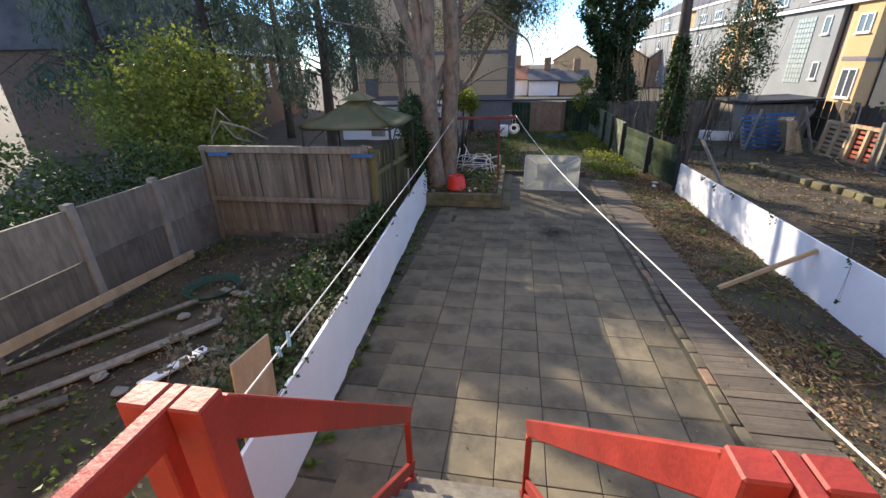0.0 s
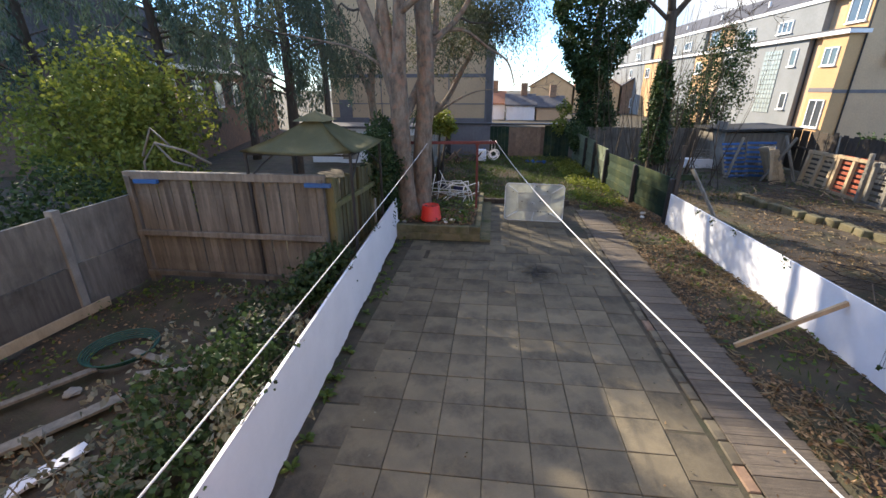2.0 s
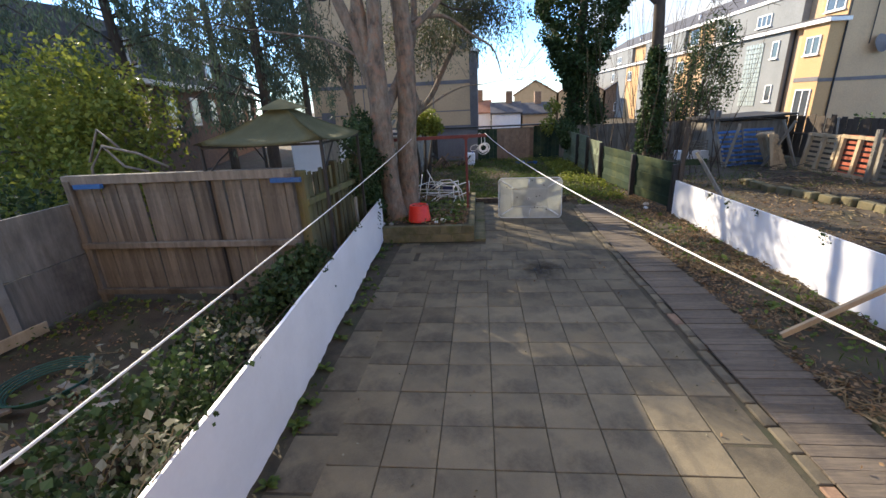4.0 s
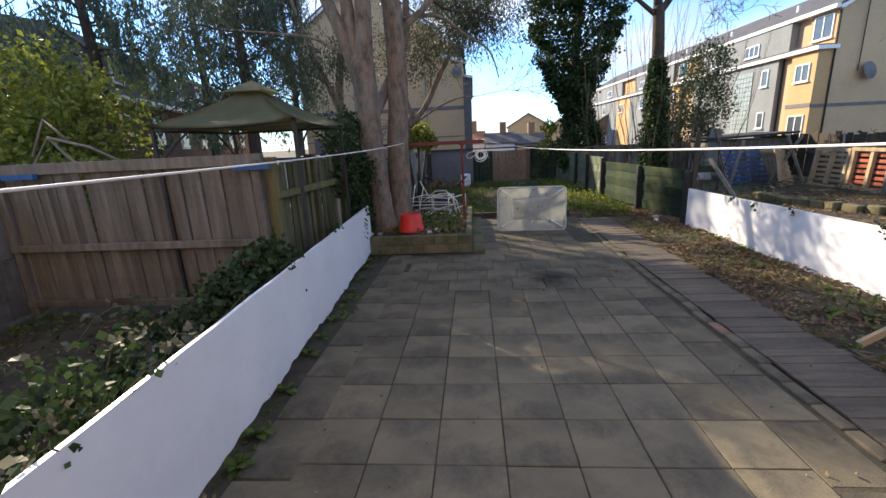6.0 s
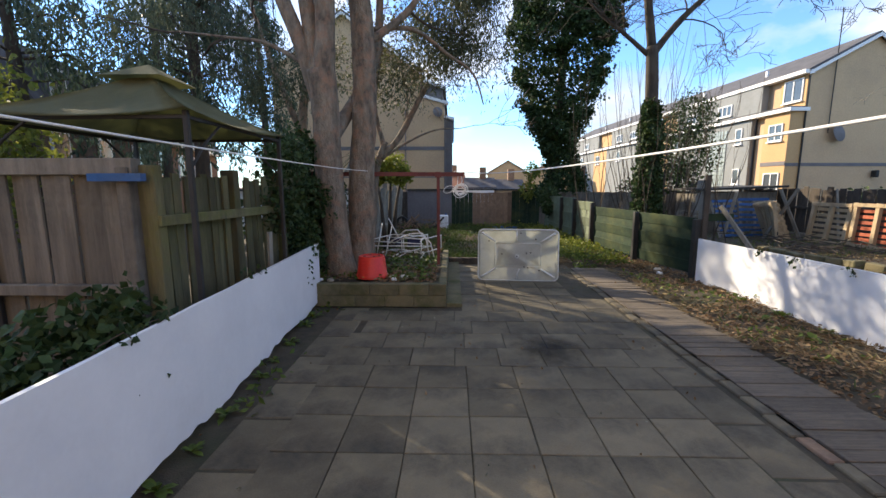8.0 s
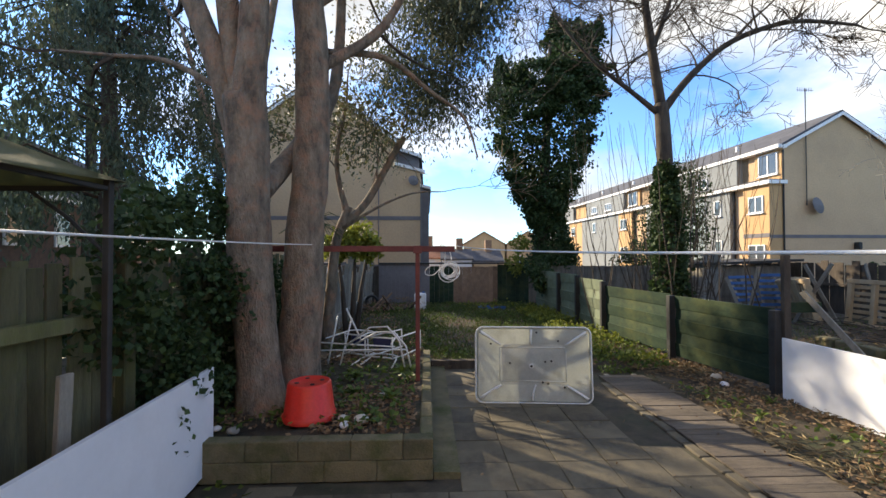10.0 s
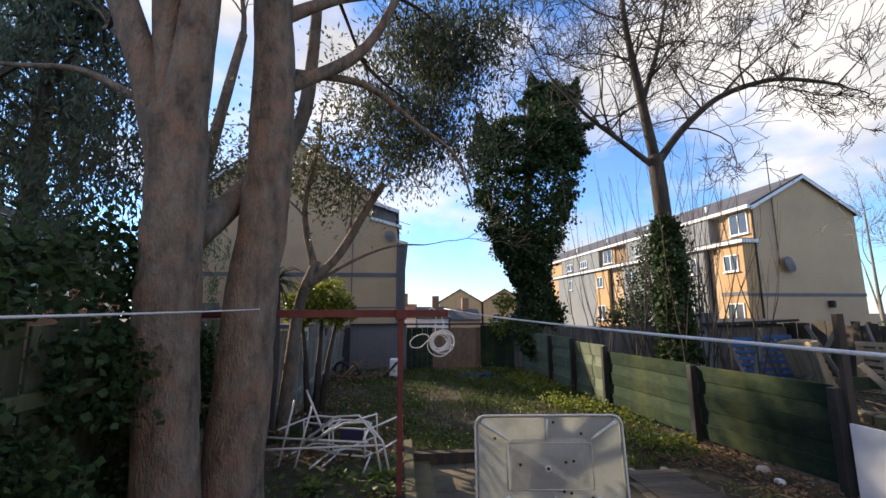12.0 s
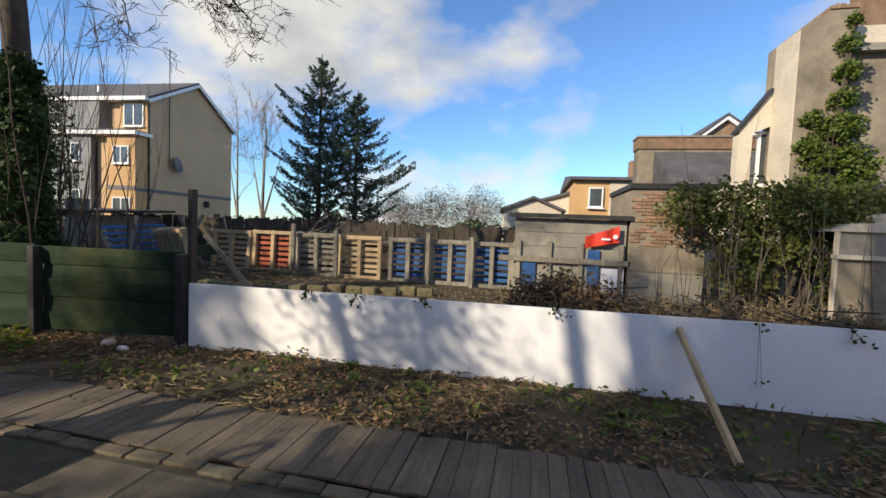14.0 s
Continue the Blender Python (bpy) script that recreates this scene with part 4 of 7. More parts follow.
for sz in (-1, 1):
    bm = bmesh.new()
    tube(bm, [(-0.02, -0.012, cz + sz * (cz - 0.03)), (-0.02 - 0.01 * sz, 0.0, cz + sz * (cz - 0.13)), (0.0 - 0.03 * sz, 0.01, cz + sz * (cz - 0.23))], [0.018, 0.016, 0.012], 6)
    part("centre_rib", bm, M["frostedge"], tab, "pale moulded rib", True)
for a, b in (((-0.42, 0.27), (0.42, 0.27)), ((-0.42, 0.7), (0.42, 0.7)), ((-0.43, 0.27), (-0.43, 0.7)), ((0.43, 0.27), (0.43, 0.7))):
    bm = bmesh.new()
    tube(bm, [(a[0], 0.031, a[1]), (b[0], 0.031, b[1])], 0.006, 6)
    part("ridge", bm, M["frost"], tab, "", True)
bm = bmesh.new()
tube(bm, [(-0.02 + 0.026 * math.cos(k * math.tau / 16), 0.036, 0.46 + 0.026 * math.sin(k * math.tau / 16)) for k in range(17)], 0.008, 6, cap=False)
part("umbrella_hole_ring", bm, M["frostedge"], tab, "pale ring round the umbrella hole")
for x, z in ((-0.02, 0.46), (0.16, 0.52), (0.24, 0.53), (0.12, 0.26), (0.19, 0.245), (0.33, 0.79), (0.4, 0.2), (-0.3, 0.5), (0.05, 0.9), (-0.55, 0.75)):
    bm = bmesh.new()
    bmesh.ops.create_cone(bm, cap_ends=True, segments=10, radius1=0.014, radius2=0.014, depth=0.01, matrix=pose(x, 0.034 if abs(x) < 0.42 and 0.27 < z < 0.7 else 0.016, z, 90, 0, 0))
    part("bolt_hole", bm, M["dark"], tab)

# ---------- clothes line post ----------
cp = thing("clothes_post", "rusty red steel clothes line post with a crossbar", "post")
bm = bmesh.new()
beam(bm, (-0.41, 6.6, 0.1), (-0.415, 6.6, 2.02), 0.055, 0.055)
part("upright", bm, M["rust"], cp)
bm = bmesh.new()
beam(bm, (-2.75, 6.36, 2.0), (0.07, 6.72, 2.0), 0.05, 0.075)
part("crossbar", bm, M["rust"], cp)
bm = bmesh.new()
beam(bm, (-0.47, 6.565, 1.99), (-0.36, 6.565, 1.99), 0.02, 0.1)
part("bracket", bm, M["rust"], cp)


def sagline(a, b, sag, n=24):
    a, b = Vector(a), Vector(b)
    return [a.lerp(b, k / n) - Vector((0, 0, sag * 4 * (k / n) * (1 - k / n))) for k in range(n + 1)]


for nm, a, b, sg in (("washing_line", (0.03, 6.7, 2.05), (1.43, -5.7, 2.22), 0.22), ("washing_line", (-1.63, 6.47, 2.05), (-1.04, -5.7, 2.03), 0.08)):
    bm = bmesh.new()
    tube(bm, sagline(a, b, sg), 0.0048, 6)
    tagged(part(nm, bm, M["rope"], None, "", True), "taut white washing line tied to the crossbar", "rope", "washing lines")
coil = thing("rope_coil", "loose coil of white rope hung from the crossbar", "rope", pose(0.0, 6.74, 1.70))
rg_ = random.Random(4)
for k in range(9):
    bm = bmesh.new()
    r, cx, cz_ = 0.105 + rg_.uniform(-0.025, 0.02), rg_.uniform(-0.03, 0.03), rg_.uniform(-0.025, 0.03)
    ph = rg_.uniform(0, 6)
    tube(bm, [(cx + r * math.cos(a * math.tau / 20), rg_.uniform(-0.003, 0.003) + 0.02 * math.sin(a * math.tau / 20 + ph), cz_ + r * (0.92 + 0.0) * math.sin(a * math.tau / 20)) for a in range(21)], 0.006, 5, cap=False)
    part("loop", bm, M["rope"], coil, "", True)
bm = bmesh.new()
tube(bm, [(-0.22 + 0.1 * math.cos(a * math.tau / 14), 0.0, 0.02 + 0.07 * math.sin(a * math.tau / 14 + 0.4)) for a in range(12)] + [(-0.06, 0, 0.1), (-0.05, 0, 0.28)], 0.006, 5)
part("loose_loop", bm, M["rope"], coil, "", True)
bm = bmesh.new()
tube(bm, [(-0.16, -0.03, 0.3), (-0.1, -0.02, 0.36), (0.0, 0, 0.3), (0.03, 0, 0.18), (0.0, 0, 0.08)], 0.006, 5)
part("hanging_end", bm, M["rope"], coil, "", True)
M["pegblue"] = mat("pale_blue_plastic", (0.25, 0.5, 0.7), (0.3, 0.56, 0.75), 4, 0.4, 0.02, 40)
for k, (y, s) in enumerate(((-3.73, 1), (-3.62, -1))):
    x = -1.63 + 0.59 * (6.47 - y) / 12.17
    pg = thing("clothes_peg", "pale blue plastic clothes peg on the line", "clothes peg", pose(x, y, 1.985, 20 * s, 0, 20), "pegs")
    for d in (-1, 1):
        bm = bmesh.new()
        box(bm, d * 0.006 - 0.004, d * 0.006 + 0.004, -0.008, 0.008, -0.04, 0.045, bevel=0.002)
        part("jaw", bm, M["pegblue"], pg)

# ---------- red timber stairs with handrails ----------
st = thing("garden_stairs", "red painted timber stairs with handrails down to the patio", "stairs", kind="structure")
for sx, xt, xb in ((-1, -0.72, -0.68), (1, 0.55, 0.24)):
    for nm, (dx, dy) in (("newel_post", (0.0, 0.0)),):
        bm = bmesh.new()
        beam(bm, (xt, -4.66, 1.2), (xt, -4.66, 2.6), 0.09, 0.09, 0.006)
        part("newel_post", bm, M["red"], st)
    bm = bmesh.new()
    beam(bm, (xt + sx * 0.145, -4.66, 1.2), (xt + sx * 0.145, -4.66, 2.6), 0.09, 0.09, 0.006)
    part("outer_post", bm, M["red"], st)
    bm = bmesh.new()
    beam(bm, (xt, -4.62, 2.5), (xb, -2.98, 0.86), 0.045, 0.12, 0.006)
    part("handrail", bm, M["red"], st)
    bm = bmesh.new()
    beam(bm, (xb, -3.04, 0.0), (xb, -3.04, 0.84), 0.045, 0.045, 0.005)
    part("foot_post", bm, M["red"], st)
    bm = bmesh.new()
    beam(bm, (xt, -4.62, 1.6), (xb, -2.98, 0.3), 0.04, 0.09, 0.005)
    part("mid_rail", bm, M["red"], st)
    bm = bmesh.new()
    beam(bm, (xt + sx * 0.0725, -4.612, 2.543), (xt + sx * 0.09, -6.6, 2.543), 0.05, 0.11, 0.006)
    part("landing_rail", bm, M["red"], st)
    bm = bmesh.new()
    beam(bm, (xt, -4.55, 1.5), (xb, -3.0, 0.05), 0.045, 0.22, 0.005)
    part("stringer", bm, M["red"], st)
for k in range(8):
    y, z = -3.1 - 0.19 * k, 0.18 * (k + 1)
    xl, xr = -0.66 - 0.04 * k / 8, 0.2 + 0.28 * k / 8
    plain_box(st, "tread", xl, xr, y - 0.12, y + 0.11, z - 0.04, z, M["greywood"])
for k in range(12):
    plain_box(st, "landing_board", -0.7, 0.55, -6.7 + k * 0.17, -6.54 + k * 0.17, 1.58, 1.62, M["greywood"])
for x in (-0.62, 0.44):
    plain_box(st, "landing_leg", x, x + 0.09, -6.0, -5.91, -0.05, 1.58, M["red"])
hw = thing("wall_house", "plain rendered rear wall of the house", "wall", kind="structure")
plain_box(hw, "wall_face", -7, 5.2, -7.4, -7.05, 0, 7.5, M["tan"])

# ---------- prop on the right board, offcut by the left board ----------
bm = bmesh.new()
beam(bm, (3.28, 0.99, 0.06), (4.49, 1.05, 0.74), 0.04, 0.07, 0.004)
tagged(part("timber_prop", bm, M["newwood"]), "pale softwood prop braced against the white board", "timber")
bm = bmesh.new()
box(bm, -0.19, 0.19, -0.009, 0.009, 0, 1.35, pose(-1.88, -3.16, 0.18, 5, 0, 82), 0.003)
tagged(part("plywood_offcut", bm, M["newwood"]), "brown plywood offcut standing behind the white board", "board")
for a, b, w in (((-1.97, -1.0, 0.72), (-2.19, 3.2, 0.78), 0.1), ((-2.3, 3.6, 0.1), (-2.3, 3.65, 1.25), 0.09)):
    bm = bmesh.new()
    beam(bm, a, b, 0.03, w)
    tagged(part("backing_batten", bm, M["greywood"]), "grey timber batten behind the white board", "timber")

# ---------- tangle of white chair frames ----------
M["whitetube"] = mat("white_tube", (0.66, 0.66, 0.63), (0.74, 0.74, 0.72), 6, 0.45, 0.05, 50, (0.45, 0.42, 0.36), 0.5, stain_scale=4)
M["navy"] = mat("navy_fabric", (0.02, 0.025, 0.07), (0.035, 0.04, 0.10), 6, 0.8, 0.2, 120)


def bent_chair(m, label):
    c = thing("chair_frame", label, "chair", m, "broken garden chairs")
    for s in (-1, 1):
        bm = bmesh.new()
        tube(bm, [(s * 0.17, 0.3, 0), (s * 0.17, 0.28, 0.3), (s * 0.17, 0.26, 0.52), (s * 0.17, 0.18, 0.58), (s * 0.17, -0.1, 0.59), (s * 0.17, -0.22, 0.52), (s * 0.17, -0.32, 0.0)], 0.012, 6)
        part("side_frame", bm, M["whitetube"], c, "", True)
        bm = bmesh.new()
        tube(bm, [(s * 0.15, 0.25, 0.38), (s * 0.15, -0.2, 0.36), (s * 0.15, -0.3, 0.5), (s * 0.14, -0.45, 0.95)], 0.011, 6)
        part("seat_rail", bm, M["whitetube"], c, "", True)
    for p, q in (((-0.17, 0.25, 0.38), (0.17, 0.25, 0.38)), ((-0.15, -0.45, 0.95), (0.15, -0.45, 0.95)), ((-0.17, -0.2, 0.36), (0.17, -0.2, 0.36))):
        bm = bmesh.new()
        tube(bm, [p, q], 0.011, 6)
        part("cross_tube", bm, M["whitetube"], c, "", True)
    bm = bmesh.new()
    box(bm, -0.14, 0.0, -0.18, 0.1, 0.345, 0.36, None, 0.004)
    part("seat_fabric", bm, M["navy"], c, "navy seat fabric")
    return c


c0 = bent_chair(pose(-1.1, 7.2, 0.51, 6, 86, 80), "broken white tubular garden chair lying on the bed")
copy_thing(c0, pose(-1.55, 7.5, 0.5, -4, 86, 58))
for a, b in (((-1.75, 7.45, 0.33), (-1.62, 7.5, 1.02)), ((-1.55, 7.35, 0.33), (-1.42, 7.55, 0.98)), ((-1.25, 7.3, 0.72), (-1.5, 7.55, 1.12)), ((-2.0, 7.4, 0.66), (-0.75, 7.2, 0.62)), ((-2.05, 7.2, 0.58), (-0.6, 7.3, 0.56))):
    bm = bmesh.new()
    tube(bm, [a, b], 0.012, 6)
    tagged(part("loose_tube", bm, M["whitetube"], None, "", True), "loose white metal tube from a broken chair", "tube", "loose tubes")

for dx, dz in ((0.0, 0.0), (0.09, -0.07)):
    bm = bmesh.new()
    tube(bm, [(-1.45 + dx, 7.3, 0.62), (-1.1 + dx, 7.18, 0.9 + dz), (-0.85 + dx, 7.12, 0.92 + dz), (-0.68 + dx, 7.1, 0.72 + dz), (-0.6 + dx, 7.08, 0.33)], 0.013, 6)
    tagged(part("loose_tube", bm, M["whitetube"], None, "", True), "bent white metal tube from a broken chair", "tube", "loose tubes")

# ---------- gazebo ----------
gz = thing("gazebo", "garden gazebo with a faded green canvas canopy", "gazebo", pose(-3.05, 2.95, 0))
E2, ZE, ZA = 0.92, 2.36, 2.78
cor = [(-E2, -E2), (E2, -E2), (E2, E2), (-E2, E2)]
for k in range(4):
    bm = bmesh.new()
    (x0, y0), (x1, y1) = cor[k], cor[(k + 1) % 4]
    N = 8
    gridv = []
    for j in range(N + 1):
        t = j / N
        row = []
        for i in range(N + 1):
            s = i / N
            ex, ey = x0 + (x1 - x0) * s, y0 + (y1 - y0) * s
            zz = ZE + (ZA - ZE) * t - 0.07 * math.sin(math.pi * t) * (1 - 0.5 * abs(2 * s - 1)) - 0.05 * (1 - t) * math.sin(math.pi * s)
            row.append(bm.verts.new((ex * (1 - t) + 0.12 * t * ex / E2, ey * (1 - t) + 0.12 * t * ey / E2, zz)))
        gridv.append(row)
    for j in range(N):
        for i in range(N):
            bm.faces.new((gridv[j][i], gridv[j][i + 1], gridv[j + 1][i + 1], gridv[j + 1][i]))
    bmesh.ops.solidify(bm, geom=bm.faces[:], thickness=0.006)
    part("canopy_panel", bm, M["canopy"], gz, "", True)
    bm = bmesh.new()
    vs = [bm.verts.new((x * 0.31, y * 0.31, ZA - 0.01)) for x, y in (cor[k], cor[(k + 1) % 4])] + [bm.verts.new((0, 0, ZA + 0.15))]
    bm.faces.new(vs)
    bmesh.ops.solidify(bm, geom=bm.faces[:], thickness=0.008)
    part("vent_panel", bm, M["canopy"], gz)
    bm = bmesh.new()
    beam(bm, (cor[k][0] * 0.93, cor[k][1] * 0.93, 0), (cor[k][0] * 0.93, cor[k][1] * 0.93, ZE), 0.04, 0.04)
    part("leg", bm, M["dark"], gz)
    bm = bmesh.new()
    beam(bm, (x0 * 0.93, y0 * 0.93, ZE - 0.05), (x1 * 0.93, y1 * 0.93, ZE - 0.05), 0.025, 0.03)
    part("eave_bar", bm, M["dark"], gz)
    bm = bmesh.new()
    tube(bm, [(x0 * 0.93, y0 * 0.93, ZE - 0.45), (x0 * 0.8 + x1 * 0.13, y0 * 0.8 + y1 * 0.13, ZE - 0.22), (x0 * 0.68 + x1 * 0.25, y0 * 0.68 + y1 * 0.25, ZE - 0.06)], 0.012, 6)
    part("brace", bm, M["dark"], gz)
# twisted pale vine behind the fence
bm = bmesh.new()
for p in ([(-6.6, 3.0, 1.2), (-6.5, 3.0, 2.0), (-6.2, 3.0, 2.35), (-6.0, 3.1, 2.0), (-5.6, 3.1, 1.9)], [(-6.5, 3.0, 2.1), (-6.3, 3.1, 2.6), (-6.0, 3.1, 2.3)], [(-6.2, 3.0, 2.35), (-5.7, 3.1, 2.2), (-5.3, 3.2, 1.95)]):
    tube(bm, p, 0.022, 6)
tagged(part("vine_stems", bm, M["greywood"], None, "", True), "pale bare twisting vine stems behind the fence", "vine")
# low white structure past the gazebo
wb = thing("white_shed", "low white painted outbuilding behind the gardens", "shed", pose(-8.5, 15, 0))
plain_box(wb, "wall", 0, 5, 0, 2, 0, 1.6, M["white"])
plain_box(wb, "roof", -0.15, 5.15, -0.15, 2.1, 1.6, 1.7, M["slate"])
plain_box(wb, "wall_panel", 1.5, 2.2, -0.03, 0.0, 0.2, 1.5, M["greywood"])

# ---------- pallets and junk on the eastern plot ----------


def pallet(name_label, m, material, n=7, w=1.15, h=1.05, group="pallets"):
    p = thing("pallet", name_label, "pallet", m, group)
    for k in range(n):
        bm = bmesh.new()
        z = 0.03 + k * (h - 0.12) / (n - 1)
        box(bm, 0, w, -0.011, 0.011, z, z + 0.09, bevel=0.003)
        ob = part("slat", bm, material, p)
        ob.matrix_basis = pose(0, -0.055, random.uniform(-0.01, 0.01), 0, random.uniform(-0.8, 0.8), 0)
    frame_wood = M["greywood"] if material in (M["blue"], M["greywood"]) else M["newwood"]
    for k in range(3):
        bm = bmesh.new()
        box(bm, k * (w - 0.11) / 2, k * (w - 0.11) / 2 + 0.11, -0.04, 0.06, 0, h, bevel=0.005)
        part("bearer", bm, frame_wood, p)
    for z in (0.02, h - 0.11):
        bm = bmesh.new()
        box(bm, 0, w, 0.061, 0.08, z, z + 0.1, bevel=0.003)
        part("lead_board", bm, frame_wood, p)
    return p


for y, c, lb, tilt in ((10.6, "newwood", "pale wooden pallet stood on edge", 6), (9.2, "redwood", "red stained pallet stood on edge", 3), (7.8, "greywood", "grey weathered pallet stood on edge", 0),
                       (6.5, "newwood", "pale wooden pallet stood on edge in a row", 1), (5.2, "blue", "blue painted pallet stood on edge", 0), (4.05, "blue", "blue painted pallet stood on edge", 1),
                       (2.95, "blue", "blue painted pallet stood on edge", 0)):
    pallet(lb, pose(10.8, y, ground_z(10.8, y) - 0.03, tilt, 0, 90), M[c], 8, 1.3 if y > 6 else 1.08, 1.22)
for k in range(6):
    pallet("pale wooden pallet leaning in a stack", pose(9.75 + 0.16 * k, 11.6 + 0.12 * k, ground_z(10, 11.4) - 0.02, -10 - 3 * k, 0, 58 + 7 * k), M["newwood"], 7, 0.95, 1.25)
for y, h in ((9.05, 1.55), (7.75, 1.42), (5.15, 1.62), (4.0, 1.4), (2.9, 1.35)):
    tagged(plain_box(None, "stake", 10.55, 10.64, y - 0.05, y + 0.05, 0.0, h, M["greywood"]), "grey timber stake holding the pallet row", "post", "pallet stakes")
for k in range(13):
    y = 4.7 + 0.37 * k
    x = 7.45 + (9.3 - y) * 0.28 + 0.06 * math.sin(k * 1.7)
    bm = bmesh.new()
    box(bm, -0.11, 0.11, -0.17, 0.17, 0, 0.19, bevel=0.02)
    ob = tagged(part("garden_block", bm, M["moss"]), "yellowish mossy stone block edging a raised bed", "stone block", "bed edging blocks")
    ob.matrix_basis = pose(x, y, ground_z(x, y) - 0.02, random.uniform(-5, 5), random.uniform(-5, 5), random.uniform(-12, 12))
jr = random.Random(11)
bm = bmesh.new()
for k in range(90):
    x, y = jr.gauss(8.9, 0.6), jr.gauss(9.6, 1.2)
    z = ground_z(x, y) + 0.05 + 0.25 * jr.random()
    a = jr.uniform(0, math.tau)
    l = jr.uniform(0.2, 0.6)
    tube(bm, [(x, y, z), (x + l * math.cos(a), y + l * math.sin(a), z + jr.uniform(-0.1, 0.12))], 0.012, 4)
for k in range(160):
    x, y = jr.gauss(6.3, 0.4), jr.uniform(-1.5, 3.5)
    z = ground_z(x, y) + 0.05 + 0.65 * jr.random() * (1 if y < 2.6 else 0.3)
    a = jr.uniform(0, math.tau)
    l = jr.uniform(0.3, 0.9)
    tube(bm, [(x, y, z), (x + l * math.cos(a), y + l * math.sin(a), z + jr.uniform(-0.1, 0.15))], 0.009, 4)
tagged(part("brushwood", bm, M["darkbark"]), "heaps of cut brushwood and sticks", "brushwood", kind="stuff")
for px, py, ln, tl, rot, c in ((9.9, 12.5, 1.9, 62, 20, "greywood"), (10.9, 12.2, 1.8, 65, 200, "greywood"), (8.9, 12.9, 1.6, 80, 40, "greywood"), (11.9, 12.0, 1.9, 60, 150, "greywood")):
    bm = bmesh.new()
    beam(bm, (0, 0, 0), (0, 0, ln), 0.09, 0.05)
    ob = tagged(part("plank", bm, M[c]), "grey plank leaning among garden junk", "plank", "leaning planks")
    ob.matrix_basis = pose(px, py, 0.02, 90 - tl, 0, rot)
for px, py, rz, tl in ((8.9, 13.0, 14, 24), (9.7, 13.3, -4, 12)):
    pallet("blue painted pallet leaning on the junk heap", pose(px, py, 0.03, -tl, 0, rz), M["blue"], 8, 1.0, 1.35, "blue pallets")
lc = thing("lattice_crate", "white lattice crate on a white cloth covered bench", "crate", pose(8.3, 15.2, 0.02))
plain_box(lc, "bench", 0, 1.3, 0, 0.6, 0, 0.38, M["white"])
for k in range(4):
    plain_box(lc, "slat", 0.25, 1.05, -0.02, 0.0, 0.42 + 0.12 * k, 0.46 + 0.12 * k, M["greywood"])
for k in range(4):
    plain_box(lc, "upright", 0.25 + 0.25 * k, 0.29 + 0.25 * k, 0.0, 0.02, 0.4, 0.85, M["greywood"])
hut = thing("garden_shed", "dark felt roofed garden shed in shade", "shed", pose(9.5, 15.0, 0))
plain_box(hut, "wall", 0, 2.6, 0, 2.2, 0, 1.55, M["fencewood"])
slab_between(hut, "roof", (-0.2, 1.58), (2.8, 1.7), -0.3, 2.4, 0.08, M["dark"])
plain_box(hut, "grey_sheet", -0.06, -0.02, -0.25, 0.6, 0.2, 2.0, M["concrete"])

# ---------- rubbish at the end of the plot and by the west fence ----------
jk = thing("junk_heap", "heap of broken barrows and old wood by the fence", "junk", pose(-1.6, 15.6, 0))
for k in range(14):
    bm = bmesh.new()
    a = jr.uniform(0, math.tau)
    x, y = jr.uniform(-0.7, 0.7), jr.uniform(-0.5, 0.5)
    beam(bm, (x, y, 0.1), (x + 0.6 * math.cos(a), y + 0.4 * math.sin(a), 0.15 + jr.random() * 0.5), 0.08, 0.05)
    part("scrap_board", bm, M["darkbark"] if k % 3 else M["brick"], jk)
bm = bmesh.new()
tube(bm, [(-0.6 + 0.2 * math.cos(a * math.tau / 14), 0.1, 0.35 + 0.2 * math.sin(a * math.tau / 14)) for a in range(15)], 0.05, 6, cap=False)
part("wheel", bm, M["dark"], jk)
cn = thing("white_canister", "white plastic canister standing on the heap", "canister", pose(-0.75, 15.8, 0.0))
bm = bmesh.new()
box(bm, 0, 0.42, 0, 0.25, 0, 0.62, bevel=0.04)
part("body", bm, M["white"], cn)
bm = bmesh.new()
box(bm, 0.28, 0.36, 0.08, 0.16, 0.62, 0.68, bevel=0.01)
part("cap", bm, M["blue"], cn)
tarp = thing("tarpaulin", "crumpled blue tarpaulin on the weeds", "tarpaulin", pose(1.5, 15.6, 0.02))
bm = bmesh.new()
tg = [[bm.verts.new((i * 0.12, j * 0.12, 0.09 + 0.12 * noise.noise(Vector((i * 0.8, j * 0.8, 5))))) for i in range(9)] for j in range(5)]
for j in range(4):
    for i in range(8):
        bm.faces.new((tg[j][i], tg[j][i + 1], tg[j + 1][i + 1], tg[j + 1][i]))
bmesh.ops.solidify(bm, geom=bm.faces[:], thickness=0.01)
part("sheet", bm, M["blue"], tarp)
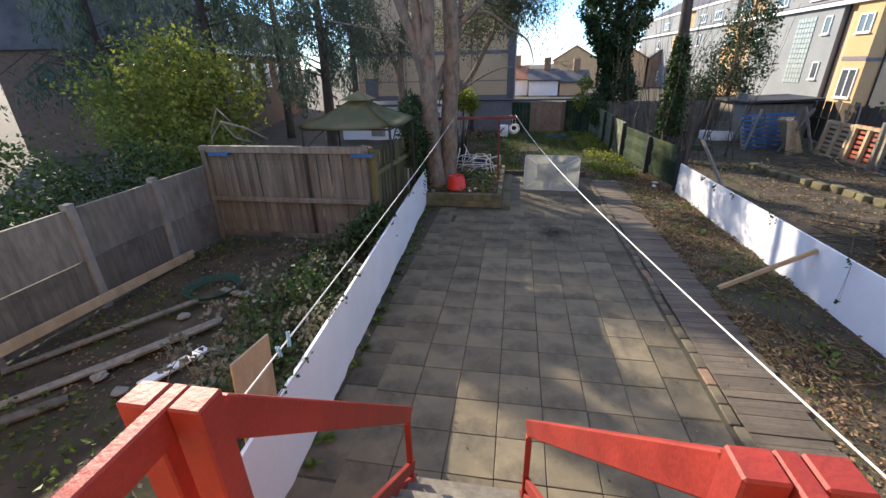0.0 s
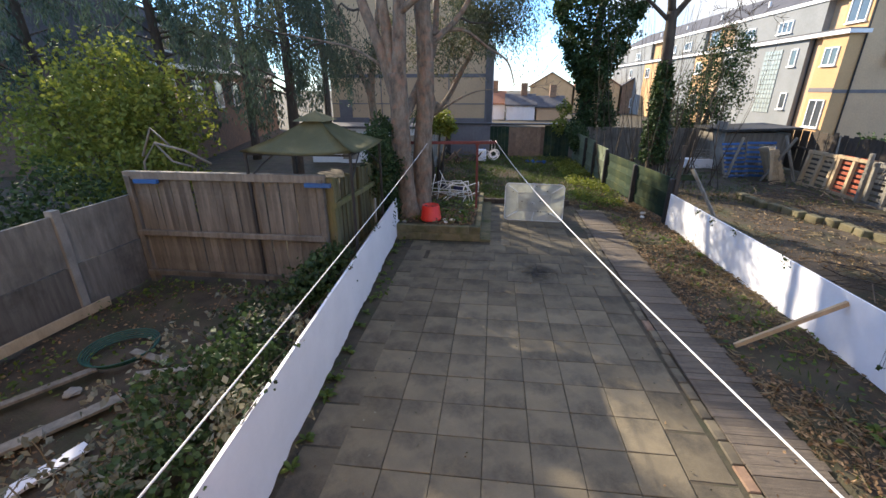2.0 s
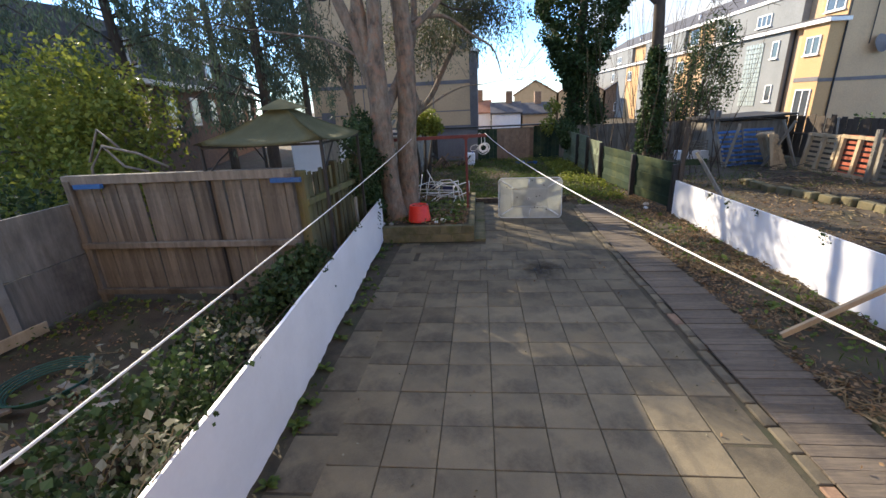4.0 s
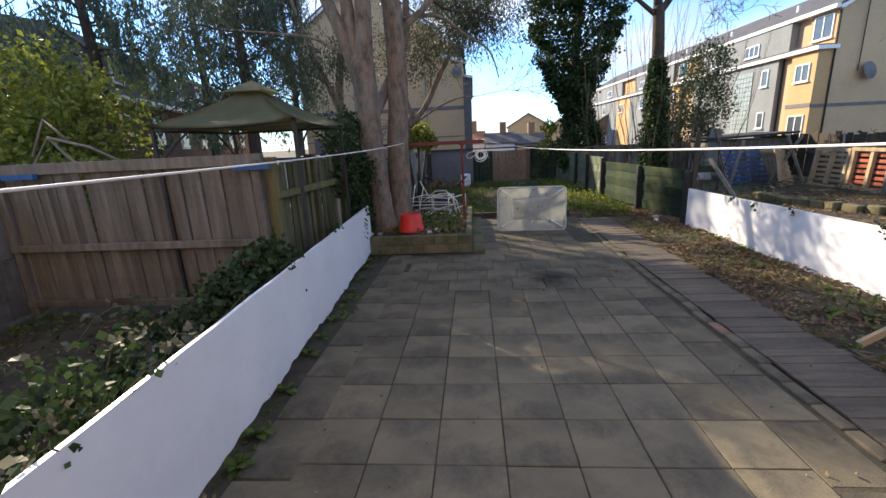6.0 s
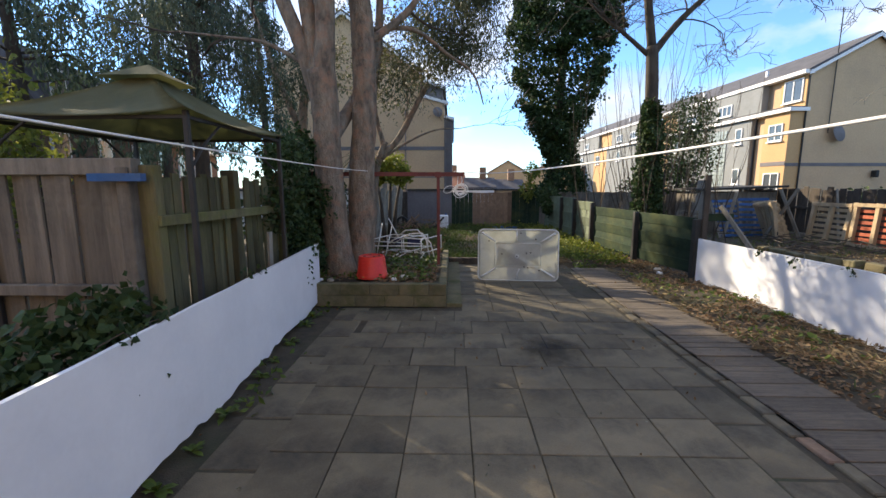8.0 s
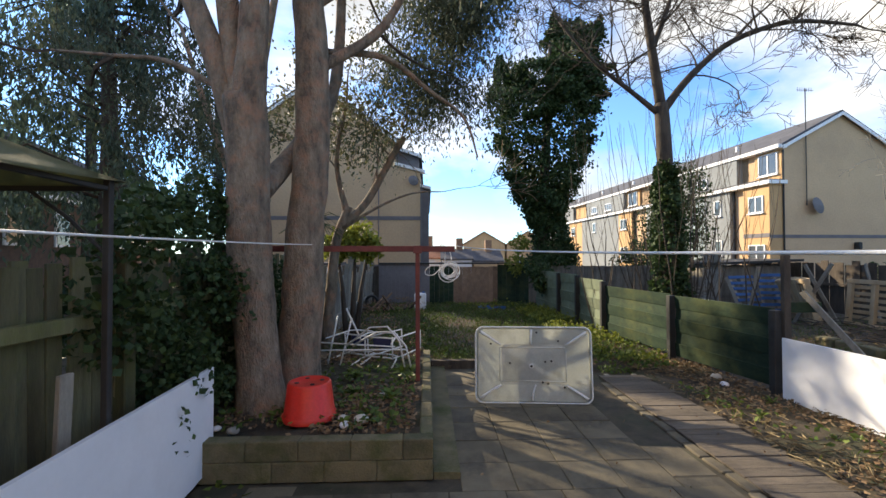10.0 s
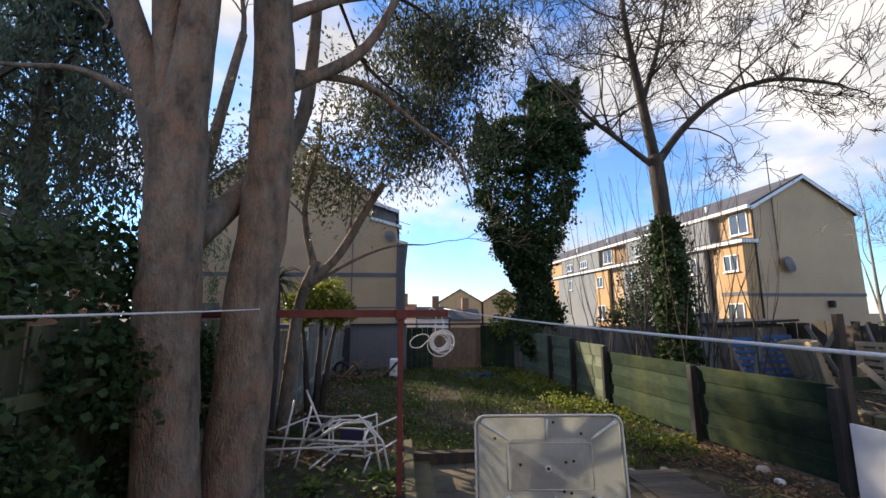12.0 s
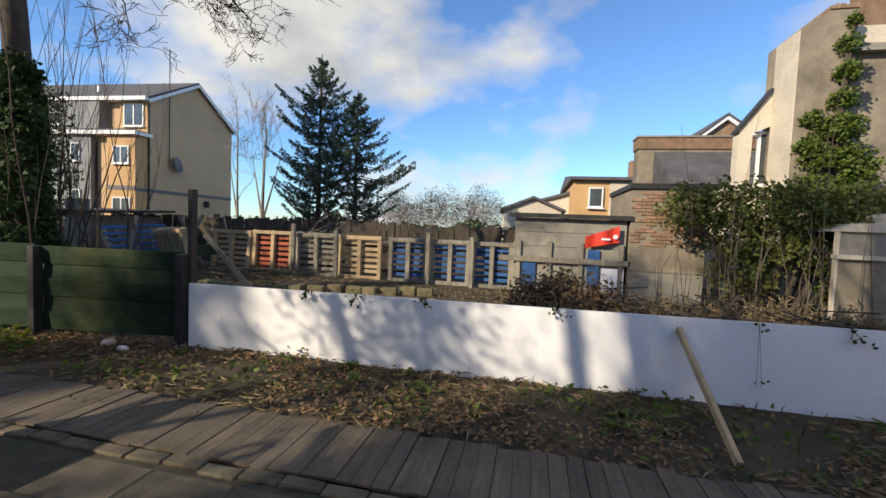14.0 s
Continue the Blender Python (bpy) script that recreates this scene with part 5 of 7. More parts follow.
for x, y, r, c in ((-2.02, 5.05, 0.055, "concrete"), (-2.2, 5.12, 0.04, "white"), (-1.05, 5.15, 0.05, "white"), (-0.92, 5.25, 0.07, "cream"), (-1.1, 5.3, 0.05, "cream"), (4.2, 7.6, 0.08, "cream"), (4.05, 7.2, 0.06, "white"), (-0.8, 6.0, 0.035, "white")):
    bm = bmesh.new()
    bmesh.ops.create_icosphere(bm, subdivisions=2, radius=r)
    for v in bm.verts:
        v.co *= 1 + 0.35 * noise.noise(v.co * 18 + Vector((x, y, 0)))
        v.co.z *= 0.65
    ob = tagged(part("rubble_stone", bm, M[c], None, "", True), "loose pale lump of stone or rubble", "stone", "rubble")
    zb = 0.33 if -2.4 < x < -0.3 else ground_z(x, y)
    ob.location = (x, y, zb + r * 0.4)
# timber scraps in the west plot
for k, (x, y, l, a, w, c) in enumerate(((-4.9, -2.2, 1.9, 50, 0.12, "greywood"), (-4.4, -1.5, 1.5, 58, 0.16, "greywood"), (-3.9, -1.9, 0.8, 70, 0.14, "white"), (-3.7, -0.4, 0.9, 20, 0.1, "greywood"), (-5.2, -3.1, 1.5, 48, 0.14, "fencewood"),
                                        (-3.2, -1.9, 1.1, 65, 0.2, "fencewood"), (-4.2, -0.2, 0.7, -15, 0.1, "greywood"), (-5.3, -1.4, 2.2, 55, 0.1, "fencewood"), (-3.4, 0.3, 0.8, 35, 0.12, "newwood"))):
    bm = bmesh.new()
    box(bm, -l / 2, l / 2, -w / 2, w / 2, 0, 0.035, bevel=0.004)
    ob = tagged(part("scrap_plank", bm, M[c]), "old plank lying on the bare soil", "plank", "scrap planks")
    ob.matrix_basis = pose(x, y, ground_z(x, y) + 0.055, jr.uniform(-4, 4), jr.uniform(-2, 2), a)
bm = bmesh.new()
for k in range(5):
    r = 0.35 + 0.02 * k
    tube(bm, [(-4.7 + r * math.cos(a * math.tau / 24), -0.1 + r * math.sin(a * math.tau / 24), 0.08 + 0.02 * k) for a in range(25)], 0.01, 5, cap=False)
M["hose"] = mat("dark_green_hose", (0.01, 0.06, 0.05), (0.02, 0.09, 0.07), 4, 0.5, 0.05, 40)
tagged(part("hose_coil", bm, M["hose"], None, "", True), "dark green garden hose coiled on the soil", "hose")
for k in range(5):
    x, y = jr.uniform(-5.4, -3.4), jr.uniform(-3.2, 0.5)
    bm = bmesh.new()
    bmesh.ops.create_icosphere(bm, subdivisions=2, radius=0.09)
    for v in bm.verts:
        v.co *= 1 + 0.6 * noise.noise(v.co * 14 + Vector((k, y, 0)))
        v.co.z *= 0.3
    ob = tagged(part("litter_bag", bm, M["concrete"]), "crumpled scrap of plastic litter on the soil", "litter", "litter")
    ob.location = (x, y, ground_z(x, y) + 0.05)

# ---------- planting ----------
M["euc"] = leafmat("eucalyptus_leaf", (0.05, 0.07, 0.045), (0.12, 0.14, 0.085), 0.3)
M["hedgeleaf"] = leafmat("hedge_leaf", (0.06, 0.085, 0.025), (0.17, 0.19, 0.055), 0.3)
M["ivyleaf"] = leafmat("ivy_leaf", (0.02, 0.042, 0.016), (0.052, 0.092, 0.03), 0.2, 0.62)
M["bushleaf"] = leafmat("bush_leaf", (0.12, 0.16, 0.03), (0.24, 0.26, 0.05), 0.4)
M["olive"] = leafmat("olive_leaf", (0.08, 0.085, 0.04), (0.17, 0.16, 0.075), 0.3)
M["needle"] = leafmat("needle", (0.045, 0.075, 0.055), (0.10, 0.145, 0.10), 0.2)
M["weed"] = leafmat("weed_leaf", (0.05, 0.09, 0.02), (0.13, 0.18, 0.035), 0.3)
M["dryleaf"] = leafmat("dry_leaf", (0.12, 0.07, 0.038), (0.30, 0.20, 0.115), 0.15, 0.8)
M["straw"] = leafmat("dead_stalk", (0.13, 0.10, 0.06), (0.27, 0.21, 0.125), 0.1, 0.9)
M["grass"] = leafmat("grass_blade", (0.05, 0.085, 0.02), (0.12, 0.16, 0.04), 0.3)
M["haze"] = leafmat("bare_twig_haze", (0.07, 0.047, 0.03), (0.12, 0.082, 0.05), 0.1, 0.9)


def rvec(rng):
    v = Vector((rng.gauss(0, 1), rng.gauss(0, 1), rng.gauss(0, 1)))
    return v.normalized()


def grow(bm, p, d, length, r, depth, rng, tips, spread=0.7, up=0.15, ratio=0.68, kids=(2, 3), wig=0.18, minr=0.004):
    """A limb that wanders, tapers and splits; its twig ends go into tips."""
    pts, rad = [Vector(p)], [r]
    n = 4 if depth > 1 else 3
    d = Vector(d).normalized()
    for k in range(n):
        d = (d + rvec(rng) * wig + Vector((0, 0, up * 0.3))).normalized()
        pts.append(pts[-1] + d * length / n)
        rad.append(max(minr, r * (1 - 0.42 * (k + 1) / n)))
    tube(bm, pts, rad, 6 if r > 0.05 else 4 if r > 0.012 else 3, cap=False)
    if depth == 0:
        tips.append((pts[-1], d))
        tips.append((pts[-2], d))
        return
    for k in range(rng.randint(*kids)):
        q = pts[-1] if k == 0 else pts[rng.randint(1, n)]
        nd = (d + rvec(rng) * spread * (0.6 if k == 0 else 1.0) + Vector((0, 0, up))).normalized()
        grow(bm, q, nd, length * ratio * rng.uniform(0.8, 1.2), max(minr, rad[-1] * (0.85 if k == 0 else 0.62)), depth - 1, rng, tips, spread, up, ratio, kids, wig, minr)


def limb(bm, pts, r0, r1, seg=10):
    """A bowed, uneven limb drawn smoothly through pts."""
    P = [Vector(p) for p in pts]
    out = []
    for i in range(len(P) - 1):
        a, b, c, d = P[max(i - 1, 0)], P[i], P[i + 1], P[min(i + 2, len(P) - 1)]
        for k in range(5):
            t = k / 5
            out.append(0.5 * ((2 * b) + (c - a) * t + (2 * a - 5 * b + 4 * c - d) * t * t + (3 * b - a - 3 * c + d) * t ** 3))
    out.append(P[-1])
    n = len(out)
    tube(bm, out, [(r0 + (r1 - r0) * i / (n - 1)) * (1 + 0.07 * noise.noise(out[i] * 2.1)) for i in range(n)], seg)


def clusters(tips, n, sigma, rng, drop=0.0):
    out = []
    for p, d in tips:
        for k in range(n):
            out.append((p.x + rng.normal(0, sigma), p.y + rng.normal(0, sigma), p.z - drop * abs(rng.normal(0, 1)) + rng.normal(0, sigma * 0.7)))
    return out


# the two large trees in the planting bed
def big_tree(label, trunk_pts, r0, r1, limbs, seed, leaf_n, grow_at, flare):
    root = thing("eucalyptus_tree", label, "tree", Matrix.Translation(trunk_pts[0]), "large trees in the bed")
    inv = Vector(trunk_pts[0])
    rng = random.Random(seed)
    nrng = np.random.RandomState(seed)
    bm = bmesh.new()
    base = Vector(trunk_pts[0])
    limb(bm, trunk_pts, r0, r1, 20)
    for v in bm.verts:
        h = v.co.z - base.z
        ax = Vector((base.x, base.y, v.co.z))
        if h < 0.7:
            v.co = ax + (v.co - ax) * (1 + flare * (1 - max(0, h) / 0.7) ** 2)
        v.co += Vector((1, 1, 0)) * 0.018 * noise.noise(v.co * 5)
        v.co -= inv
    part("trunk", bm, M["bark"], root, "", True)
    tips = []
    for pts, a, b in limbs:
        bm = bmesh.new()
        limb(bm, pts, a, b, 10)
        for v in bm.verts:
            v.co -= inv
        part("limb", bm, M["bark"], root, "", True)
    bm = bmesh.new()
    for p, d, l, r, dep in grow_at:
        grow(bm, Vector(p) - inv, d, l, r, dep, rng, tips, 0.75, 0.02, 0.72, (2, 3), 0.22)
    part("branch_work", bm, M["darkbark"], root)["kind"] = "stuff"
    c = clusters(tips, int(leaf_n * 2.5), 0.23, nrng, 0.34)
    leaves("crown", c, 0.1, M["euc"], root, nrng, 3.6, 0.8)
    return root


TA = [(-2.02, 5.72, 0.22), (-2.1, 5.75, 1.0), (-2.18, 5.75, 2.0), (-2.2, 5.75, 3.0), (-2.24, 5.75, 3.6)]
big_tree("grey-barked eucalyptus with several limbs in the planting bed", TA, 0.215, 0.215, [
    ([(-2.24, 5.8, 2.9), (-2.56, 5.8, 4.0), (-2.9, 5.85, 4.85), (-3.3, 5.9, 6.0), (-3.9, 6.0, 7.8)], 0.15, 0.08),
    ([(-2.26, 5.78, 3.4), (-2.45, 5.85, 4.5), (-2.6, 5.9, 5.7), (-2.75, 6.0, 8.0)], 0.15, 0.08),
    ([(-2.2, 5.72, 3.3), (-2.13, 5.7, 4.4), (-2.1, 5.7, 5.3), (-2.05, 5.7, 7.4)], 0.175, 0.1),
    ([(-2.13, 5.66, 4.75), (-1.62, 5.5, 5.06), (-0.98, 5.4, 5.35), (-0.5, 5.3, 5.75), (0.1, 5.2, 6.5)], 0.085, 0.04),
    ([(-2.15, 5.9, 2.6), (-1.85, 6.6, 3.4), (-1.55, 7.0, 4.3), (-1.5, 7.2, 6.2)], 0.13, 0.06),
    ([(-2.5, 5.8, 3.7), (-3.2, 6.0, 4.1), (-4.0, 6.3, 4.3), (-5.0, 6.6, 4.5)], 0.038, 0.015)], 5, 23,
    [((-2.75, 6.0, 8.0), (0.1, 0.2, 1), 1.5, 0.05, 4), ((-4.0, 6.3, 4.3), (-0.6, 0.4, 0.1), 1.1, 0.03, 3),
     ((-5.0, 6.6, 4.5), (-0.8, 0.3, -0.1), 1.2, 0.025, 3), ((-2.9, 5.85, 4.85), (-0.8, 0.8, 0.1), 1.5, 0.04, 4), ((-2.05, 5.7, 7.4), (0.2, -0.3, 0.8), 1.4, 0.05, 4), ((-2.1, 5.7, 6.0), (0.3, 0.8, 0.4), 1.6, 0.04, 4)], 0.35)
TB = [(-1.82, 6.22, 0.22), (-1.77, 6.24, 1.3), (-1.75, 6.24, 2.0), (-1.66, 6.24, 3.2), (-1.68, 6.24, 4.6), (-1.8, 6.26, 6.1), (-1.9, 6.3, 8.6)]
big_tree("peeling pinkish-barked eucalyptus leaning over the planting bed", TB, 0.255, 0.15, [
    ([(-1.58, 6.3, 4.2), (-1.0, 6.6, 4.73), (-0.67, 6.7, 5.24), (-0.37, 6.8, 6.07), (-0.1, 6.9, 7.0)], 0.075, 0.03),
    ([(-1.55, 6.45, 4.45), (-0.85, 6.8, 4.56), (-0.25, 7.0, 4.2), (0.24, 7.2, 3.9), (0.45, 7.3, 3.35)], 0.05, 0.012),
    ([(-1.75, 6.3, 4.9), (-1.2, 6.9, 5.7), (-0.6, 7.6, 6.4)], 0.08, 0.035)], 9, 24,
    [((-0.5, 6.8, 5.7), (0.5, 0.5, 0.1), 0.8, 0.03, 4), ((-0.9, 6.65, 4.8), (0.3, 0.8, -0.15), 0.9, 0.03, 4), ((-0.1, 6.9, 7.0), (0.1, 0.3, 0.8), 1.0, 0.03, 4), ((-0.6, 7.6, 6.4), (-0.1, 0.8, 0.2), 1.1, 0.035, 4),
     ((-1.85, 6.3, 7.2), (0.8, -0.2, 0.4), 1.5, 0.04, 4), ((-1.2, 6.9, 5.7), (0.1, 1, 0.1), 1.3, 0.03, 4)], 0.3)


def bare_tree(name, label, base, limbs, growths, seed, spread=0.85, up=0.06, material="darkbark", group=""):
    root = thing(name, label, "tree", Matrix.Translation(base), group)
    inv = Vector(base)
    rng = random.Random(seed)
    tips = []
    bm = bmesh.new()
    limb(bm, [Vector(p) - inv for p in limbs[0][0]], limbs[0][1], limbs[0][2], 12)
    part("trunk", bm, M[material], root, "", True)
    for pts, a, b in limbs[1:]:
        bm = bmesh.new()
        limb(bm, [Vector(p) - inv for p in pts], a, b, 8)
        part("limb", bm, M[material], root, "", True)
    bm = bmesh.new()
    for p, d, l, r, dep in growths:
        grow(bm, Vector(p) - inv, d, l, r, dep, rng, tips, spread, up, 0.7, (2, 4), 0.25, 0.0065)
    part("twig_mass", bm, M[material], root)["kind"] = "stuff"
    return root, tips, inv


# leafless tree behind the green fence
bt_root, bt_tips, _ = bare_tree("bare_tree", "leafless dark tree with an ivy-clad lower trunk", (5.2, 10.55, 0.1), [
    ([(5.25, 10.55, 0.1), (5.22, 10.55, 2.5), (5.15, 10.55, 4.2), (5.08, 10.55, 5.4)], 0.19, 0.15),
    ([(5.08, 10.55, 5.3), (4.8, 10.5, 7.0), (4.6, 10.5, 8.6), (4.55, 10.5, 10.4)], 0.12, 0.035),
    ([(5.1, 10.55, 5.2), (5.7, 10.4, 6.0), (6.6, 10.3, 6.75), (7.8, 10.1, 7.1), (9.2, 10.0, 7.0)], 0.10, 0.03),
    ([(5.1, 10.55, 5.1), (4.4, 10.6, 5.7), (3.6, 10.7, 6.4), (2.8, 10.8, 7.4)], 0.07, 0.02),
    ([(4.85, 10.5, 6.6), (5.4, 10.6, 8.0), (5.8, 10.7, 9.4)], 0.07, 0.025)],
    [((9.2, 10.0, 7.0), (1, 0, -0.15), 1.0, 0.028, 5), ((7.8, 10.1, 7.1), (0.7, 0.1, 0.6), 1.1, 0.028, 5), ((6.6, 10.3, 6.75), (0.5, 0, 0.9), 1.4, 0.035, 5), ((5.7, 10.4, 6.0), (0.9, -0.3, 0.1), 1.1, 0.025, 5), ((7.2, 10.2, 6.95), (0.7, -0.2, -0.2), 1.0, 0.022, 5),
     ((2.8, 10.8, 7.4), (-0.4, 0, 0.8), 1.0, 0.02, 5), ((3.6, 10.7, 6.4), (-0.9, 0.1, 0.2), 1.1, 0.02, 5), ((4.4, 10.6, 5.7), (-0.5, -0.2, 0.9), 1.2, 0.022, 5), ((4.55, 10.5, 10.4), (0, 0, 1), 1.2, 0.035, 5), ((4.6, 10.5, 8.6), (-0.8, 0, 0.5), 1.4, 0.03, 5),
     ((5.8, 10.7, 9.4), (0.5, 0, 0.8), 1.2, 0.028, 5), ((5.4, 10.6, 8.0), (0.8, 0.2, 0.4), 1.4, 0.028, 5), ((4.7, 10.5, 7.6), (-0.7, 0.4, 0.5), 1.3, 0.026, 5), ((5.1, 10.5, 7.2), (0.4, -0.7, 0.5), 1.2, 0.025, 5)], 21)
rb = random.Random(22)
bt_tips2 = []
bm = bmesh.new()
for pts, n_ in (([(4.8, 10.5, 7.0), (4.6, 10.5, 8.6), (4.55, 10.5, 10.4)], 12), ([(5.7, 10.4, 6.0), (6.6, 10.3, 6.75), (7.8, 10.1, 7.1), (9.2, 10.0, 7.0)], 13), ([(4.4, 10.6, 5.7), (3.6, 10.7, 6.4), (2.8, 10.8, 7.4)], 9), ([(4.85, 10.5, 6.6), (5.4, 10.6, 8.0), (5.8, 10.7, 9.4)], 10)):
    for k in range(n_):
        u = rb.uniform(0, len(pts) - 1.001)
        i = int(u)
        q = Vector(pts[i]).lerp(Vector(pts[i + 1]), u - i)
        grow(bm, q - Vector((5.2, 10.55, 0.1)), (rb.gauss(0, 0.8), rb.gauss(0, 0.6), rb.uniform(0.1, 0.9)), rb.uniform(0.9, 1.5), 0.022, 4, rb, bt_tips2, 0.8, 0.06, 0.72, (2, 3), 0.28, 0.006)
part("fine_twig_mass", bm, M["darkbark"], bt_root)["kind"] = "stuff"
nr = np.random.RandomState(8)


def sleeve(n, axis, radius, rng, jitter=0.12):
    """Leaf places on an uneven sleeve round an axis [(x, y, z, r)...]."""
    A = np.array(axis, float)
    t = rng.uniform(0, len(A) - 1, n)
    i = np.minimum(t.astype(int), len(A) - 2)
    f = (t - i)[:, None]
    c = A[i] * (1 - f) + A[i + 1] * f
    a = rng.uniform(0, math.tau, n)
    lump = 1 + 0.35 * np.sin(3 * a + c[:, 2] * 2.3) * np.sin(c[:, 2] * 3.1 + a) + rng.normal(0, jitter, n)
    r = c[:, 3] * radius * lump * np.sqrt(rng.uniform(0.45, 1, n))
    return np.stack([c[:, 0] + r * np.cos(a), c[:, 1] + r * np.sin(a), c[:, 2] + rng.normal(0, 0.05, n)], 1)


c = sleeve(4200, [(0.05, 0, 0.9, 0.42), (0.02, 0, 2.0, 0.36), (0, 0, 3.0, 0.34), (-0.05, 0, 3.9, 0.2)], 1.0, nr)
leaves("ivy_sleeve", c, 0.11, M["ivyleaf"], bt_root, nr, 1.2)
# slender shoots round the foot of the bare tree
sh_root = thing("saplings", "thicket of thin leafless shoots behind the green fence", "shrub", pose(5.6, 10.8, 0.1), "", "stuff")
rs = random.Random(5)
tips = []
bm = bmesh.new()
for k in range(46):
    a = rs.uniform(0, math.tau)
    grow(bm, (rs.gauss(0.2, 0.9), rs.gauss(0.7, 0.6), 0), (0.3 * math.cos(a), 0.3 * math.sin(a), 1), rs.uniform(1.6, 3.2), 0.02, 2, rs, tips, 0.35, 0.3, 0.6, (2, 3), 0.1)
part("stem_tangle", bm, M["darkbark"], sh_root)

# ivy-covered tree column at the end of the plot
iv = thing("ivy_tree", "tall tree wholly clad in dark ivy", "tree", pose(4.6, 18.6, 0))
bm = bmesh.new()
limb(bm, [(0, 0, 0), (-0.1, 0, 3), (0.1, 0, 6), (0.4, 0, 11)], 0.35, 0.12, 10)
part("trunk", bm, M["darkbark"], iv, "", True)
nr = np.random.RandomState(12)
c = np.concatenate([
    sleeve(6500, [(0.4, 0, 0.5, 1.0), (0.4, 0, 1.4, 1.0), (0.42, 0, 2.35, 1.02), (0.2, 0, 3.3, 0.72)], 0.92, nr),
    sleeve(26000, [(0.15, 0, 3.1, 0.75), (-0.05, 0, 4.4, 1.3), (-0.05, 0, 6.0, 1.8), (0.0, 0, 7.9, 2.1), (0.35, 0, 9.2, 2.0), (0.5, 0, 9.7, 1.75)], 0.9, nr),
    sleeve(9000, [(1.25, 0, 8.6, 1.35), (1.35, 0, 10.0, 1.3), (1.4, 0, 11.0, 1.05), (1.3, 0, 11.7, 0.45)], 0.92, nr),
    sleeve(900, [(0.7, 0, 11.4, 0.35), (0.55, 0, 12.1, 0.08)], 1.0, nr), sleeve(900, [(2.3, 0, 11.2, 0.4), (2.4, 0, 11.9, 0.08)], 1.0, nr),
    sleeve(2600, [(-1.4, 0, 8.6, 0.8), (-1.65, 0, 9.5, 0.4), (-1.85, 0, 10.3, 0.1)], 1.0, nr)])
tufts = []
for k in range(46):
    zt = nr.uniform(4.2, 11.6)
    half = (0.9 + 0.3 * (zt - 4.2)) if zt < 8 else (1.95 if zt < 9.6 else 1.15)
    mid_x = 0.0 if zt < 8 else (0.4 if zt < 9.6 else 1.35)
    at = nr.uniform(0, math.tau)
    tx, ty, ln = mid_x + half * math.cos(at), half * math.sin(at) * 0.8, nr.uniform(0.35, 0.75)
    tufts.append(sleeve(230, [(tx, ty, zt, 0.34), (tx + ln * math.cos(at) * 0.7, ty + ln * math.sin(at) * 0.5, zt + nr.uniform(-0.1, 0.6), 0.1)], 1.0, nr, 0.25))
for tx, hh in ((0.45, 12.3), (0.95, 11.95), (1.5, 12.05), (2.05, 11.8), (2.45, 12.2)):
    tufts.append(sleeve(320, [(tx, 0, 11.0, 0.42), (tx + 0.05, 0, hh, 0.06)], 1.0, nr, 0.25))
c = np.concatenate([c] + tufts)
leaves("ivy", c, 0.135, M["ivyleaf"], iv, nr, 1.15)
bm = bmesh.new()
tips = []
for k in range(14):
    grow(bm, (nr.uniform(-2.4, 1.6), 0, nr.uniform(8.5, 11)), (nr.uniform(-0.7, 0.5), 0.1, 0.9), 1.3, 0.025, 2, rs, tips, 0.6, 0.15)
part("bare_top_tangle", bm, M["darkbark"], iv)["kind"] = "stuff"

# evergreen shrub by the flats
def leaf_mound(name, label, cat, pos, lobes, n, size, material, seed, stems=True, aspect=1.6, group=""):
    root = thing(name, label, cat, Matrix.Translation(pos), group)
    r = np.random.RandomState(seed)
    pts = []
    tot = sum(l[3] ** 2 for l in lobes)
    for x, y, z, rad in lobes:
        k = int(n * rad ** 2 / tot)
        d = r.normal(size=(k, 3))
        d /= np.linalg.norm(d, axis=1)[:, None]
        lump = 1 + 0.22 * np.sin(5 * d[:, 0] + 3 * d[:, 2] + seed) + 0.15 * np.sin(9 * d[:, 1] + 7 * d[:, 2])
        rr = rad * lump * r.uniform(0.55, 1.05, k)
        pts.append(np.stack([x + d[:, 0] * rr, y + d[:, 1] * rr, z + d[:, 2] * rr * 0.9], 1))
    pts = np.concatenate(pts)
    pts = pts[pts[:, 2] > 0.02]
    leaves("foliage", pts, size, material, root, r, aspect)
    if stems:
        bm = bmesh.new()
        for x, y, z, rad in lobes:
            tube(bm, [(x * 0.25, y * 0.25, 0), (x * 0.6, y * 0.6, z * 0.6), (x, y, z)], [0.07, 0.045, 0.02], 6)
        part("stem_tangle", bm, M["darkbark"], root, "", True)
    return root


leaf_mound("evergreen_shrub", "tall dark evergreen shrub beside the flats", "shrub", (10.4, 19.4, 0), [(0, 0, 1.8, 1.5), (0.4, 0, 3.4, 1.5), (0.7, 0, 5.0, 1.15), (-1.2, 0, 1.6, 1.1)], 10500, 0.13, M["ivyleaf"], 31)
leaf_mound("bush", "large sunlit yellow-green bush behind the west fence", "bush", (-9.6, 5.6, 0), [(0, 0, 1.7, 1.7), (-1.4, 0.6, 2.4, 1.7), (1.2, 0.2, 2.6, 1.4), (0.2, 0.4, 3.4, 1.3), (1.6, -1.0, 1.2, 1.2)], 15000, 0.13, M["bushleaf"], 33)
leaf_mound("bush", "dark bush in the neighbouring garden", "bush", (-8.4, 1.2, 0), [(0, 0, 0.9, 1.0), (0.3, 1.4, 1.1, 1.1), (-1.6, 0.2, 1.2, 1.2), (0.2, -1.7, 0.8, 0.9)], 6000, 0.11, M["ivyleaf"], 34)
